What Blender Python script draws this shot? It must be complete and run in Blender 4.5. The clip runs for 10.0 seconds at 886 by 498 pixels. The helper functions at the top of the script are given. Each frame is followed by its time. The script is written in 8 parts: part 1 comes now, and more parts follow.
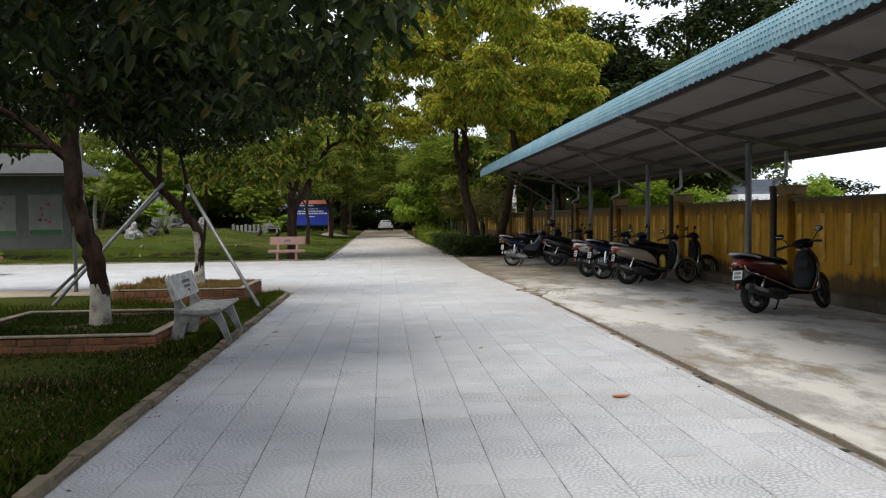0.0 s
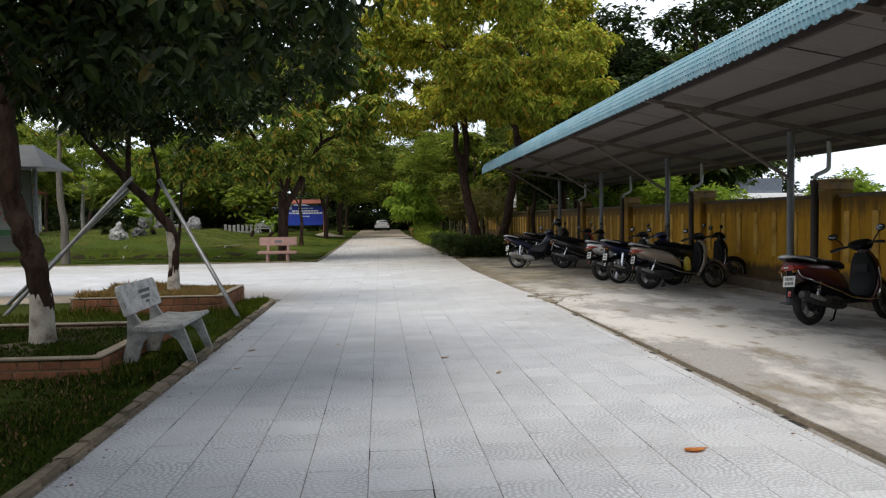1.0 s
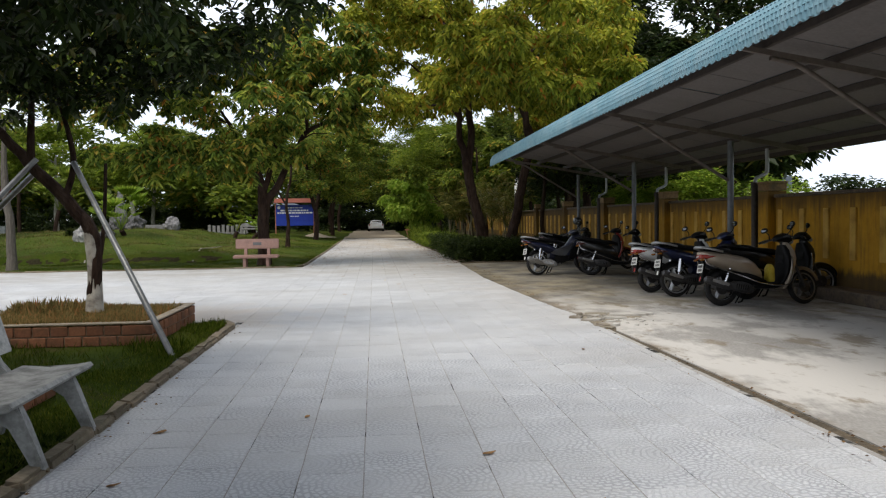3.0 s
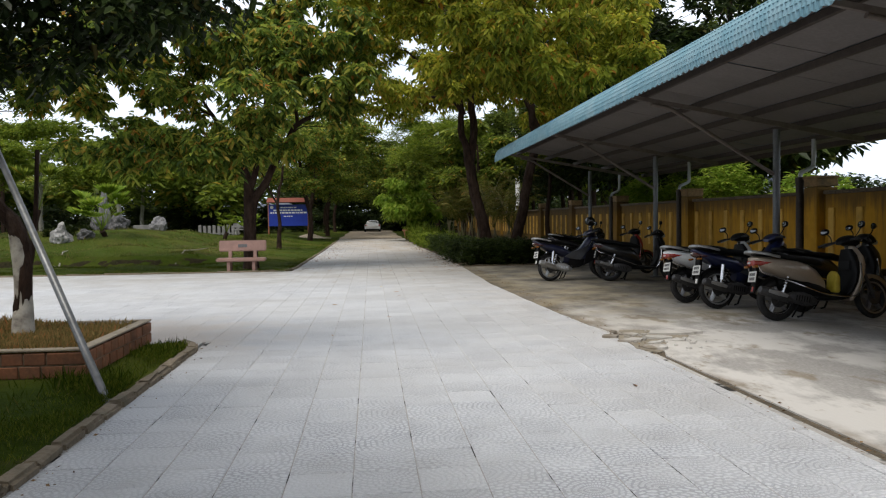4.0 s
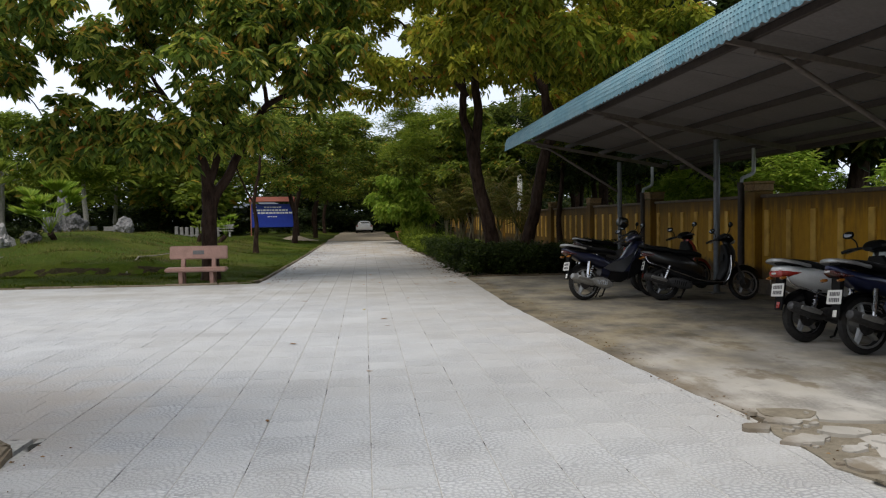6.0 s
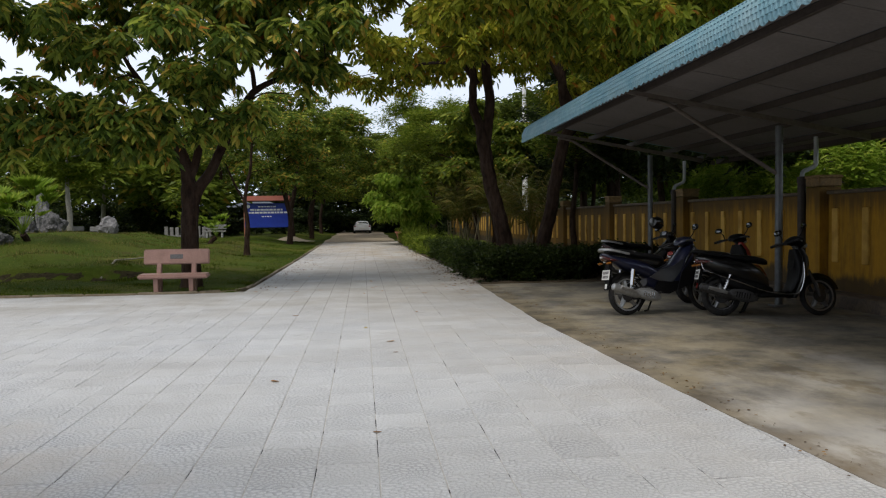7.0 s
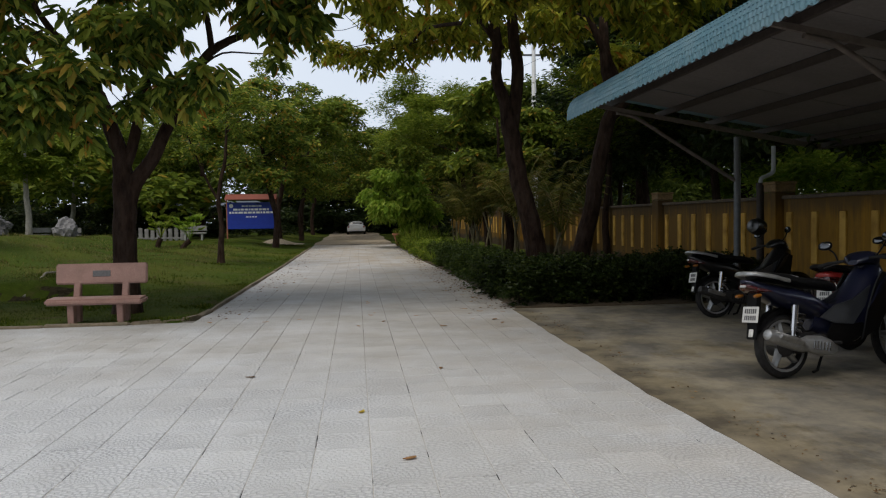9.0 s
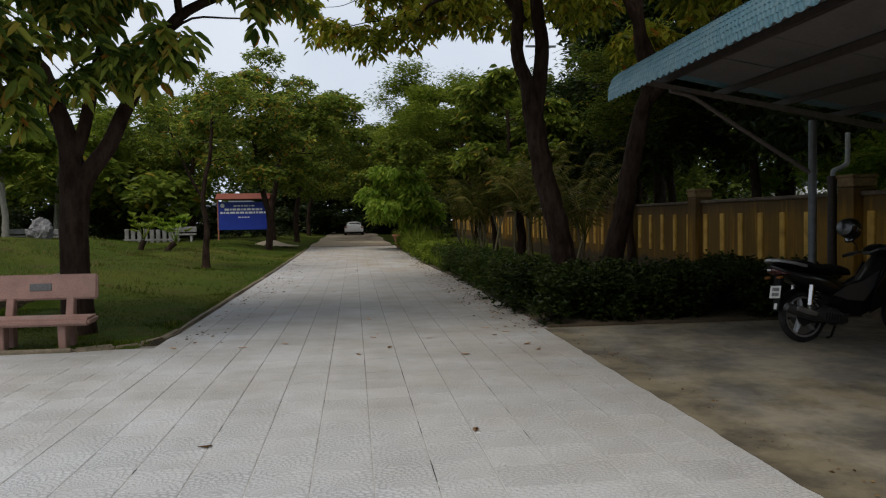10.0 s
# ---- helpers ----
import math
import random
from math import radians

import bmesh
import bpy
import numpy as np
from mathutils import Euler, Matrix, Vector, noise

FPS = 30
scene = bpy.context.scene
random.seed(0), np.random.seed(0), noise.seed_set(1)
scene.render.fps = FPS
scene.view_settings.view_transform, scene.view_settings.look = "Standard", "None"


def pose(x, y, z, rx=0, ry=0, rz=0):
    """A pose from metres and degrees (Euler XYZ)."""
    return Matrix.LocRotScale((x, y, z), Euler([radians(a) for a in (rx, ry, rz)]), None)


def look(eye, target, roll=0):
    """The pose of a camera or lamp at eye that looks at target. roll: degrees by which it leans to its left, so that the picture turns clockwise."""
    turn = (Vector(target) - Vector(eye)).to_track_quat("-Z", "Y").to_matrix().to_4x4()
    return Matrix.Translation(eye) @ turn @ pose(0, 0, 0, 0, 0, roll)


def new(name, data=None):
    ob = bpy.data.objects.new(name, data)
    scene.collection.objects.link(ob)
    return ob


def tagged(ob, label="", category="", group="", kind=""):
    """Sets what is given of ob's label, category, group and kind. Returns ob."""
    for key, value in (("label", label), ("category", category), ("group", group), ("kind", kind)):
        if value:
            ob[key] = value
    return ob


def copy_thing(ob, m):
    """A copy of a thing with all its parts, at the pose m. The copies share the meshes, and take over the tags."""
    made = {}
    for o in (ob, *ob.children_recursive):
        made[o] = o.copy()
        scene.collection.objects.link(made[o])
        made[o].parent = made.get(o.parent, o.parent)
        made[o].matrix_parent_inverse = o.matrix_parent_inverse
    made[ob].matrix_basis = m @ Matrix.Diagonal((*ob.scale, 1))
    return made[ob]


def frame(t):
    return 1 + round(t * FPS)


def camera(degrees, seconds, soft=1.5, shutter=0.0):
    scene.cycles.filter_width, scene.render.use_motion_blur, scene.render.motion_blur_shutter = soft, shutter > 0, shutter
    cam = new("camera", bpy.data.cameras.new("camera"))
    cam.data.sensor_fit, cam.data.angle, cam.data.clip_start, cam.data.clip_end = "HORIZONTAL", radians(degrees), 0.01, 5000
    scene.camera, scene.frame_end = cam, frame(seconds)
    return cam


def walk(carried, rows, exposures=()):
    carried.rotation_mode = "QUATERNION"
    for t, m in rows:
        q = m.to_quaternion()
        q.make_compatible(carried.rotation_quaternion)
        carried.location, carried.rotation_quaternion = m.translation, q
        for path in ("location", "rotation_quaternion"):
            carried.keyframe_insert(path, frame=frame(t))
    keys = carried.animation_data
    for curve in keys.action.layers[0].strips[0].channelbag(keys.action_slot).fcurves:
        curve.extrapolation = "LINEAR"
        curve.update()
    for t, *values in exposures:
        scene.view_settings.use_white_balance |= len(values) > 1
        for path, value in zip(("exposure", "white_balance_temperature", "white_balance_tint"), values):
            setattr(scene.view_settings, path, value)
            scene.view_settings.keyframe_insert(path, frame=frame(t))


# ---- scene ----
cam = camera(61.3, 10.0, soft=1.2)
METRES, EYE, TILT, LEAN, TURN = 20.7, 1.63, 0.85, 0.0, -4.5
ROWS = [
    (0.0, 0.0, 0.0, 0.0, -0.03, -3.15, 0.63),
    (0.5, -0.0034, 0.0409, -0.0013, -0.18, -3.14, 0.67),
    (1.0, -0.0063, 0.0814, -0.0027, -0.3, -3.15, 0.69),
    (1.5, -0.0076, 0.1242, -0.0041, -0.43, -3.16, 0.71),
    (2.0, -0.0107, 0.1689, -0.0055, -0.55, -3.15, 0.73),
    (2.5, -0.0173, 0.2141, -0.0069, -0.66, -3.13, 0.76),
    (4.0, -0.0261, 0.3543, -0.0099, -1.01, -3.1, 0.77),
    (4.5, -0.027, 0.4034, -0.0105, -1.14, -3.1, 0.77),
    (5.0, -0.0272, 0.4537, -0.0112, -1.24, -3.06, 0.76),
    (5.5, -0.0259, 0.5044, -0.0116, -1.36, -3.07, 0.79),
    (7.0, -0.0418, 0.6643, -0.014, -1.67, -3.06, 0.75),
    (7.5, -0.0485, 0.7171, -0.0148, -1.78, -3.07, 0.76),
    (8.0, -0.0532, 0.7713, -0.0148, -1.91, -3.07, 0.8),
    (8.5, -0.0556, 0.8263, -0.0144, -2.02, -3.08, 0.82),
    (9.0, -0.0587, 0.8832, -0.014, -2.12, -3.1, 0.8),
    (9.5, -0.0639, 0.9405, -0.0149, -2.2, -3.09, 0.86),
    (10.0, -0.0686, 0.9965, -0.0151, -2.31, -3.1, 0.88),
]
walk(cam, [(t, pose(0, 0, EYE, TILT, LEAN, TURN) @ pose(METRES * x, METRES * y, METRES * z, 90 + pitch, roll, yaw)) for t, x, y, z, yaw, pitch, roll in ROWS],
     ((0, 0.07), (2.5, 0.04), (4, -0.04), (5.5, -0.2), (7.5, -0.37), (8.5, -0.46), (10, -0.65)))

# ---- world, sun, exposure ----
SUN_ELEV, SUN_AZ = 64.0, 213.0          # azimuth clockwise from +y: the sun stands high to the left and behind
world = bpy.data.worlds.new("overcast_sky")
scene.world = world
world.use_nodes = True
wn, wl = world.node_tree.nodes, world.node_tree.links
wn.clear()
w_out = wn.new("ShaderNodeOutputWorld")
w_bg = wn.new("ShaderNodeBackground")
w_sky = wn.new("ShaderNodeTexSky")
w_sky.sky_type = "NISHITA"
w_sky.sun_disc = False
w_sky.sun_elevation = radians(SUN_ELEV)
w_sky.sun_rotation = radians(SUN_AZ)
w_sky.dust_density, w_sky.air_density, w_sky.ozone_density = 4.0, 1.0, 1.0
w_noise = wn.new("ShaderNodeTexNoise")
w_noise.inputs["Scale"].default_value, w_noise.inputs["Detail"].default_value = 2.2, 6.0
w_coord = wn.new("ShaderNodeTexCoord")
wl.new(w_coord.outputs["Generated"], w_noise.inputs["Vector"])
w_ramp = wn.new("ShaderNodeValToRGB")
w_ramp.color_ramp.elements[0].position, w_ramp.color_ramp.elements[1].position = 0.34, 0.62
w_ramp.color_ramp.elements[0].color = (0.0, 0.0, 0.0, 1)
w_ramp.color_ramp.elements[1].color = (0.4, 0.4, 0.4, 1)
wl.new(w_noise.outputs["Fac"], w_ramp.inputs["Fac"])
w_mix = wn.new("ShaderNodeMix")
w_mix.data_type = "RGBA"
w_mix.inputs["B"].default_value = (13.0, 13.3, 13.8, 1)     # cloud
w_sep = wn.new("ShaderNodeSeparateXYZ")          # haze and cloud thicken evenly toward the horizon
wl.new(w_coord.outputs["Generated"], w_sep.inputs["Vector"])
w_haze = wn.new("ShaderNodeMapRange")
w_haze.interpolation_type = "SMOOTHSTEP"
for key, value in (("From Min", 0.95), ("From Max", 0.22), ("To Min", 0.0), ("To Max", 0.9)):
    w_haze.inputs[key].default_value = value
wl.new(w_sep.outputs["Z"], w_haze.inputs["Value"])
w_max = wn.new("ShaderNodeMath")
w_max.operation = "ADD"
w_max.use_clamp = True
wl.new(w_ramp.outputs["Color"], w_max.inputs[0])
w_max.inputs[1].default_value = 0.12
wl.new(w_max.outputs["Value"], w_mix.inputs["Factor"])
wl.new(w_sky.outputs["Color"], w_mix.inputs["A"])
w_low = wn.new("ShaderNodeMix")                   # bright haze low down, broken by cloud
w_low.data_type = "RGBA"
w_low.inputs["B"].default_value = (15.5, 16.8, 18.6, 1)
w_cl = wn.new("ShaderNodeMix")
w_cl.data_type = "RGBA"
w_cl.inputs["A"].default_value, w_cl.inputs["B"].default_value = (15.0, 16.7, 19.2, 1), (22.5, 23.1, 24.0, 1)
wl.new(w_ramp.outputs["Color"], w_cl.inputs["Factor"])
wl.new(w_cl.outputs["Result"], w_low.inputs["B"])
wl.new(w_haze.outputs["Result"], w_low.inputs["Factor"])
wl.new(w_mix.outputs["Result"], w_low.inputs["A"])
wl.new(w_low.outputs["Result"], w_bg.inputs["Color"])
w_bg.inputs["Strength"].default_value = 0.073
wl.new(w_bg.outputs["Background"], w_out.inputs["Surface"])

sun = new("sun", bpy.data.lights.new("sun", "SUN"))
sun.data.energy, sun.data.angle, sun.data.color = 3.1, radians(36), (1.0, 0.935, 0.84)
_a, _e = radians(SUN_AZ), radians(SUN_ELEV)
_d = Vector((math.sin(_a) * math.cos(_e), math.cos(_a) * math.cos(_e), math.sin(_e)))
sun.matrix_world = look(_d * 60, (0, 0, 0))


# ---- materials ----
def nodes_of(name):
    m = bpy.data.materials.new(name)
    m.use_nodes = True
    t = m.node_tree
    p = t.nodes["Principled BSDF"]
    return m, t, p


def mix_rgb(t, fac, a, b, blend="MIX"):
    n = t.nodes.new("ShaderNodeMix")
    n.data_type, n.blend_type = "RGBA", blend
    for key, v in (("Factor", fac), ("A", a), ("B", b)):
        if hasattr(v, "is_output"):
            t.links.new(v, n.inputs[key])
        elif key == "Factor":
            n.inputs[key].default_value = v
        else:
            n.inputs[key].default_value = (*v, 1)
    return n.outputs["Result"]


def noise_fac(t, vec, scale, lo=0.35, hi=0.65, detail=4.0, rough=0.55):
    n = t.nodes.new("ShaderNodeTexNoise")
    n.inputs["Scale"].default_value, n.inputs["Detail"].default_value, n.inputs["Roughness"].default_value = scale, detail, rough
    t.links.new(vec, n.inputs["Vector"])
    r = t.nodes.new("ShaderNodeMapRange")
    r.inputs["From Min"].default_value, r.inputs["From Max"].default_value = lo, hi
    t.links.new(n.outputs["Fac"], r.inputs["Value"])
    return r.outputs["Result"]


def place(t, stretch=(1, 1, 1)):
    g = t.nodes.new("ShaderNodeNewGeometry")
    if stretch == (1, 1, 1):
        return g.outputs["Position"]
    m = t.nodes.new("ShaderNodeMapping")
    m.inputs["Scale"].default_value = stretch
    t.links.new(g.outputs["Position"], m.inputs["Vector"])
    return m.outputs["Vector"]


def math_node(t, op, a, b=0.0):
    n = t.nodes.new("ShaderNodeMath")
    n.operation = op
    for i, v in enumerate((a, b)):
        if hasattr(v, "is_output"):
            t.links.new(v, n.inputs[i])
        else:
            n.inputs[i].default_value = v
    return n.outputs["Value"]


def bump_to(t, p, height, strength=0.4, dist=0.01):
    b = t.nodes.new("ShaderNodeBump")
    b.inputs["Strength"].default_value, b.inputs["Distance"].default_value = strength, dist
    t.links.new(height, b.inputs["Height"])
    t.links.new(b.outputs["Normal"], p.inputs["Normal"])


def surface(name, a, b, c=None, big=0.8, fine=30.0, rough=0.85, metal=0.0, bump=0.3, dist=0.004, stretch=(1, 1, 1), stain=0.45, pieces=0.0, coat=0.0, spec=0.5):
    """Two colours in fine grain, a third in large stains; pieces: value spread from object to object."""
    m, t, p = nodes_of(name)
    v = place(t, stretch)
    col = mix_rgb(t, noise_fac(t, v, fine, 0.3, 0.7), a, b)
    if c:
        f = math_node(t, "MULTIPLY", noise_fac(t, v, big, 0.45, 0.72, 6.0, 0.65), stain)
        col = mix_rgb(t, f, col, c)
    if pieces:
        o = t.nodes.new("ShaderNodeObjectInfo")
        k = math_node(t, "ADD", math_node(t, "MULTIPLY", o.outputs["Random"], pieces), 1 - pieces / 2)
        mul = t.nodes.new("ShaderNodeVectorMath")
        mul.operation = "SCALE"
        t.links.new(col, mul.inputs[0])
        t.links.new(k, mul.inputs["Scale"])
        col = mul.outputs["Vector"]
    t.links.new(col, p.inputs["Base Color"])
    p.inputs["Roughness"].default_value, p.inputs["Metallic"].default_value = rough, metal
    p.inputs["Coat Weight"].default_value = coat
    p.inputs["Specular IOR Level"].default_value = spec
    p.inputs["Coat Roughness"].default_value = 0.15
    if bump:
        bump_to(t, p, noise_fac(t, v, fine * 1.6, 0.2, 0.8, 6.0), bump, dist)
    return m


def leaf_mat(name, stops, rough=0.5, through_light=0.3, spec=0.16):
    """Leaf colours spread over the leaves; stops: (position, colour)."""
    m, t, p = nodes_of(name)
    g = t.nodes.new("ShaderNodeNewGeometry")
    r = t.nodes.new("ShaderNodeValToRGB")
    r.color_ramp.interpolation = "LINEAR"
    while len(r.color_ramp.elements) < len(stops):
        r.color_ramp.elements.new(0.5)
    for e, (pos, col) in zip(r.color_ramp.elements, stops):
        e.position, e.color = pos, (*col, 1)
    t.links.new(g.outputs["Random Per Island"], r.inputs["Fac"])
    patch = mix_rgb(t, math_node(t, "MULTIPLY", noise_fac(t, g.outputs["Position"], 0.9, 0.35, 0.7), 0.35), r.outputs["Color"], stops[0][1])
    t.links.new(patch, p.inputs["Base Color"])
    p.inputs["Roughness"].default_value = rough
    p.inputs["Specular IOR Level"].default_value = spec
    tr = t.nodes.new("ShaderNodeBsdfTranslucent")
    t.links.new(patch, tr.inputs["Color"])
    mx = t.nodes.new("ShaderNodeMixShader")
    mx.inputs["Fac"].default_value = through_light
    t.links.new(p.outputs["BSDF"], mx.inputs[1])
    t.links.new(tr.outputs["BSDF"], mx.inputs[2])
    t.links.new(mx.outputs["Shader"], t.nodes["Material Output"].inputs["Surface"])
    return m


def tile_mat(name, per_island):
    """Pale grey terrazzo pavers pressed with fans of small cobble shapes, dusty in patches."""
    m, t, p = nodes_of(name)
    v = place(t)
    uv = t.nodes.new("ShaderNodeTexCoord").outputs["UV"]            # metres from the paver's middle
    shift = t.nodes.new("ShaderNodeVectorMath")
    shift.operation = "ADD"
    shift.inputs[1].default_value = (0.0, 0.21, 0.0)
    t.links.new(uv, shift.inputs[0])
    xyz = t.nodes.new("ShaderNodeSeparateXYZ")
    t.links.new(shift.outputs["Vector"], xyz.inputs["Vector"])
    dist = t.nodes.new("ShaderNodeVectorMath")
    dist.operation = "LENGTH"
    t.links.new(shift.outputs["Vector"], dist.inputs[0])
    ang = math_node(t, "ARCTAN2", xyz.outputs["Y"], xyz.outputs["X"])
    fan = t.nodes.new("ShaderNodeCombineXYZ")
    wob = noise_fac(t, v, 9.0, 0.2, 0.8, 2.0)
    t.links.new(math_node(t, "ADD", math_node(t, "MULTIPLY", ang, 6.4), math_node(t, "MULTIPLY", wob, 1.0)), fan.inputs["X"])
    t.links.new(math_node(t, "ADD", math_node(t, "MULTIPLY", dist.outputs["Value"], 25.0), math_node(t, "MULTIPLY", wob, 1.1)), fan.inputs["Y"])
    setts = t.nodes.new("ShaderNodeTexBrick")                     # rings of small setts round the foot of the fan
    setts.offset = 0.5
    for key, value in (("Scale", 1.0), ("Mortar Size", 0.23), ("Mortar Smooth", 0.5), ("Brick Width", 1.15), ("Row Height", 1.0)):
        setts.inputs[key].default_value = value
    t.links.new(fan.outputs["Vector"], setts.inputs["Vector"])
    line = t.nodes.new("ShaderNodeMapRange")
    line.inputs["From Min"].default_value, line.inputs["From Max"].default_value = 0.9, 0.0
    t.links.new(setts.outputs["Fac"], line.inputs["Value"])
    grain = noise_fac(t, v, 90, 0.3, 0.7)
    col = mix_rgb(t, grain, (0.53, 0.552, 0.592), (0.645, 0.668, 0.71))
    where = t.nodes.new("ShaderNodeSeparateXYZ")                  # the plaza's pavers are bleached and sandy, those before it blue-grey
    t.links.new(v, where.inputs["Vector"])
    sandy = t.nodes.new("ShaderNodeMapRange")
    sandy.inputs["From Min"].default_value, sandy.inputs["From Max"].default_value = 10.0, 20.0
    t.links.new(math_node(t, "ADD", where.outputs["Y"], math_node(t, "MULTIPLY", noise_fac(t, v, 0.7, 0.3, 0.7, 5.0), 5.0)), sandy.inputs["Value"])
    col = mix_rgb(t, sandy.outputs["Result"], col, mix_rgb(t, grain, (0.555, 0.578, 0.61), (0.67, 0.692, 0.725)))
    worn = noise_fac(t, v, 1.7, 0.36, 0.64, 6.0, 0.6)
    lf = math_node(t, "MULTIPLY", math_node(t, "SUBTRACT", 1.0, line.outputs["Result"]), math_node(t, "ADD", math_node(t, "MULTIPLY", worn, 0.55), 0.30))
    if per_island:
        rnd = t.nodes.new("ShaderNodeNewGeometry").outputs["Random Per Island"]
    else:
        rnd = t.nodes.new("ShaderNodeObjectInfo").outputs["Random"]
    plain = t.nodes.new("ShaderNodeMapRange")                     # a few pavers are worn smooth
    plain.inputs["From Min"].default_value, plain.inputs["From Max"].default_value = 0.78, 0.92
    plain.inputs["To Min"].default_value, plain.inputs["To Max"].default_value = 1.0, 0.5
    t.links.new(rnd, plain.inputs["Value"])
    lf = math_node(t, "MULTIPLY", lf, plain.outputs["Result"])
    lf = math_node(t, "MULTIPLY", lf, math_node(t, "SUBTRACT", 1.0, math_node(t, "MULTIPLY", sandy.outputs["Result"], 0.15)))
    col = mix_rgb(t, lf, col, (0.32, 0.34, 0.385))
    dust = math_node(t, "MULTIPLY", noise_fac(t, v, 0.33, 0.42, 0.68, 6.0, 0.6), 0.5)
    col = mix_rgb(t, dust, col, (0.55, 0.56, 0.57))
    soil = math_node(t, "MULTIPLY", noise_fac(t, v, 1.3, 0.56, 0.8, 7.0, 0.7), 0.3)
    col = mix_rgb(t, soil, col, (0.27, 0.26, 0.25))
    mud = math_node(t, "MULTIPLY", noise_fac(t, place(t, (0.6, 1.0, 1.0)), 0.42, 0.47, 0.70, 8.0, 0.62), 0.24)   # dried rain silt in broad stains
    col = mix_rgb(t, mud, col, (0.30, 0.275, 0.245))
    xyz2 = t.nodes.new("ShaderNodeSeparateXYZ")
    t.links.new(v, xyz2.inputs["Vector"])
    far = t.nodes.new("ShaderNodeMapRange")                       # tan earth trodden in from the dirt lane and the hedge
    far.inputs["From Min"].default_value, far.inputs["From Max"].default_value = 23.5, 52.0
    t.links.new(math_node(t, "ADD", xyz2.outputs["Y"], math_node(t, "MULTIPLY", xyz2.outputs["X"], 4.0)), far.inputs["Value"])
    tan = math_node(t, "MULTIPLY", far.outputs["Result"], math_node(t, "ADD", math_node(t, "MULTIPLY", noise_fac(t, v, 0.9, 0.35, 0.65, 7.0, 0.65), 0.8), 0.2))
    col = mix_rgb(t, tan, col, (0.41, 0.345, 0.265))
    near_side = t.nodes.new("ShaderNodeMapRange")                 # grey-brown mud dried on the pavers where the lane begins
    near_side.interpolation_type = "SMOOTHSTEP"
    near_side.inputs["From Min"].default_value, near_side.inputs["From Max"].default_value = 24.0, 29.0
    t.links.new(xyz2.outputs["Y"], near_side.inputs["Value"])
    far_side = t.nodes.new("ShaderNodeMapRange")
    far_side.interpolation_type = "SMOOTHSTEP"
    far_side.inputs["From Min"].default_value, far_side.inputs["From Max"].default_value = 46.0, 36.0
    t.links.new(xyz2.outputs["Y"], far_side.inputs["Value"])
    caked = math_node(t, "ADD", math_node(t, "MULTIPLY", noise_fac(t, v, 0.8, 0.38, 0.66, 8.0, 0.66), 0.5), 0.14)
    col = mix_rgb(t, math_node(t, "MULTIPLY", math_node(t, "MULTIPLY", near_side.outputs["Result"], far_side.outputs["Result"]), caked), col, (0.29, 0.26, 0.215))
    spot = t.nodes.new("ShaderNodeVectorMath")                    # sandy soil spilt from the planter's corner
    spot.operation = "DISTANCE"
    spot.inputs[1].default_value = (-3.2, 17.8, 0.0)
    t.links.new(v, spot.inputs[0])
    spill = t.nodes.new("ShaderNodeMapRange")
    spill.interpolation_type = "SMOOTHSTEP"
    spill.inputs["From Min"].default_value, spill.inputs["From Max"].default_value = 3.0, 0.8
    t.links.new(math_node(t, "ADD", spot.outputs["Value"], math_node(t, "MULTIPLY", worn, 0.9)), spill.inputs["Value"])
    col = mix_rgb(t, math_node(t, "MULTIPLY", spill.outputs["Result"], 0.5), col, (0.42, 0.33, 0.24))
    tone = math_node(t, "FRACT", math_node(t, "MULTIPLY", rnd, 17.0))
    k = math_node(t, "ADD", math_node(t, "MULTIPLY", tone, 0.08), 0.94)
    sc = t.nodes.new("ShaderNodeVectorMath")
    sc.operation = "SCALE"
    t.links.new(col, sc.inputs[0])
    t.links.new(k, sc.inputs["Scale"])
    t.links.new(sc.outputs["Vector"], p.inputs["Base Color"])
    p.inputs["Roughness"].default_value = 0.62
    h = math_node(t, "ADD", line.outputs["Result"], math_node(t, "MULTIPLY", grain, 0.3))
    bump_to(t, p, h, 0.8, 0.008)
    return m


def joint_mat():
    """Joint filling: dark and damp before the plaza, silted up with pale dust on it, black gaps here and there."""
    m, t, p = nodes_of("dusty_joint")
    v = place(t)
    where = t.nodes.new("ShaderNodeSeparateXYZ")
    t.links.new(v, where.inputs["Vector"])
    silted = t.nodes.new("ShaderNodeMapRange")
    silted.inputs["From Min"].default_value, silted.inputs["From Max"].default_value = 8.0, 17.0
    t.links.new(math_node(t, "ADD", where.outputs["Y"], math_node(t, "MULTIPLY", noise_fac(t, v, 0.9, 0.3, 0.7, 5.0), 4.0)), silted.inputs["Value"])
    col = mix_rgb(t, silted.outputs["Result"], mix_rgb(t, noise_fac(t, v, 40), (0.17, 0.165, 0.16), (0.28, 0.27, 0.255)), mix_rgb(t, noise_fac(t, v, 30), (0.38, 0.375, 0.36), (0.50, 0.49, 0.47)))
    damp = t.nodes.new("ShaderNodeMapRange")                       # dark again where the lane begins
    damp.inputs["From Min"].default_value, damp.inputs["From Max"].default_value = 25.0, 29.0
    t.links.new(where.outputs["Y"], damp.inputs["Value"])
    col = mix_rgb(t, math_node(t, "MULTIPLY", damp.outputs["Result"], 0.8), col, (0.10, 0.085, 0.065))
    col = mix_rgb(t, noise_fac(t, v, 2.3, 0.57, 0.62, 3.0), col, (0.018, 0.018, 0.016))
    t.links.new(col, p.inputs["Base Color"])
    p.inputs["Roughness"].default_value = 0.95
    return m


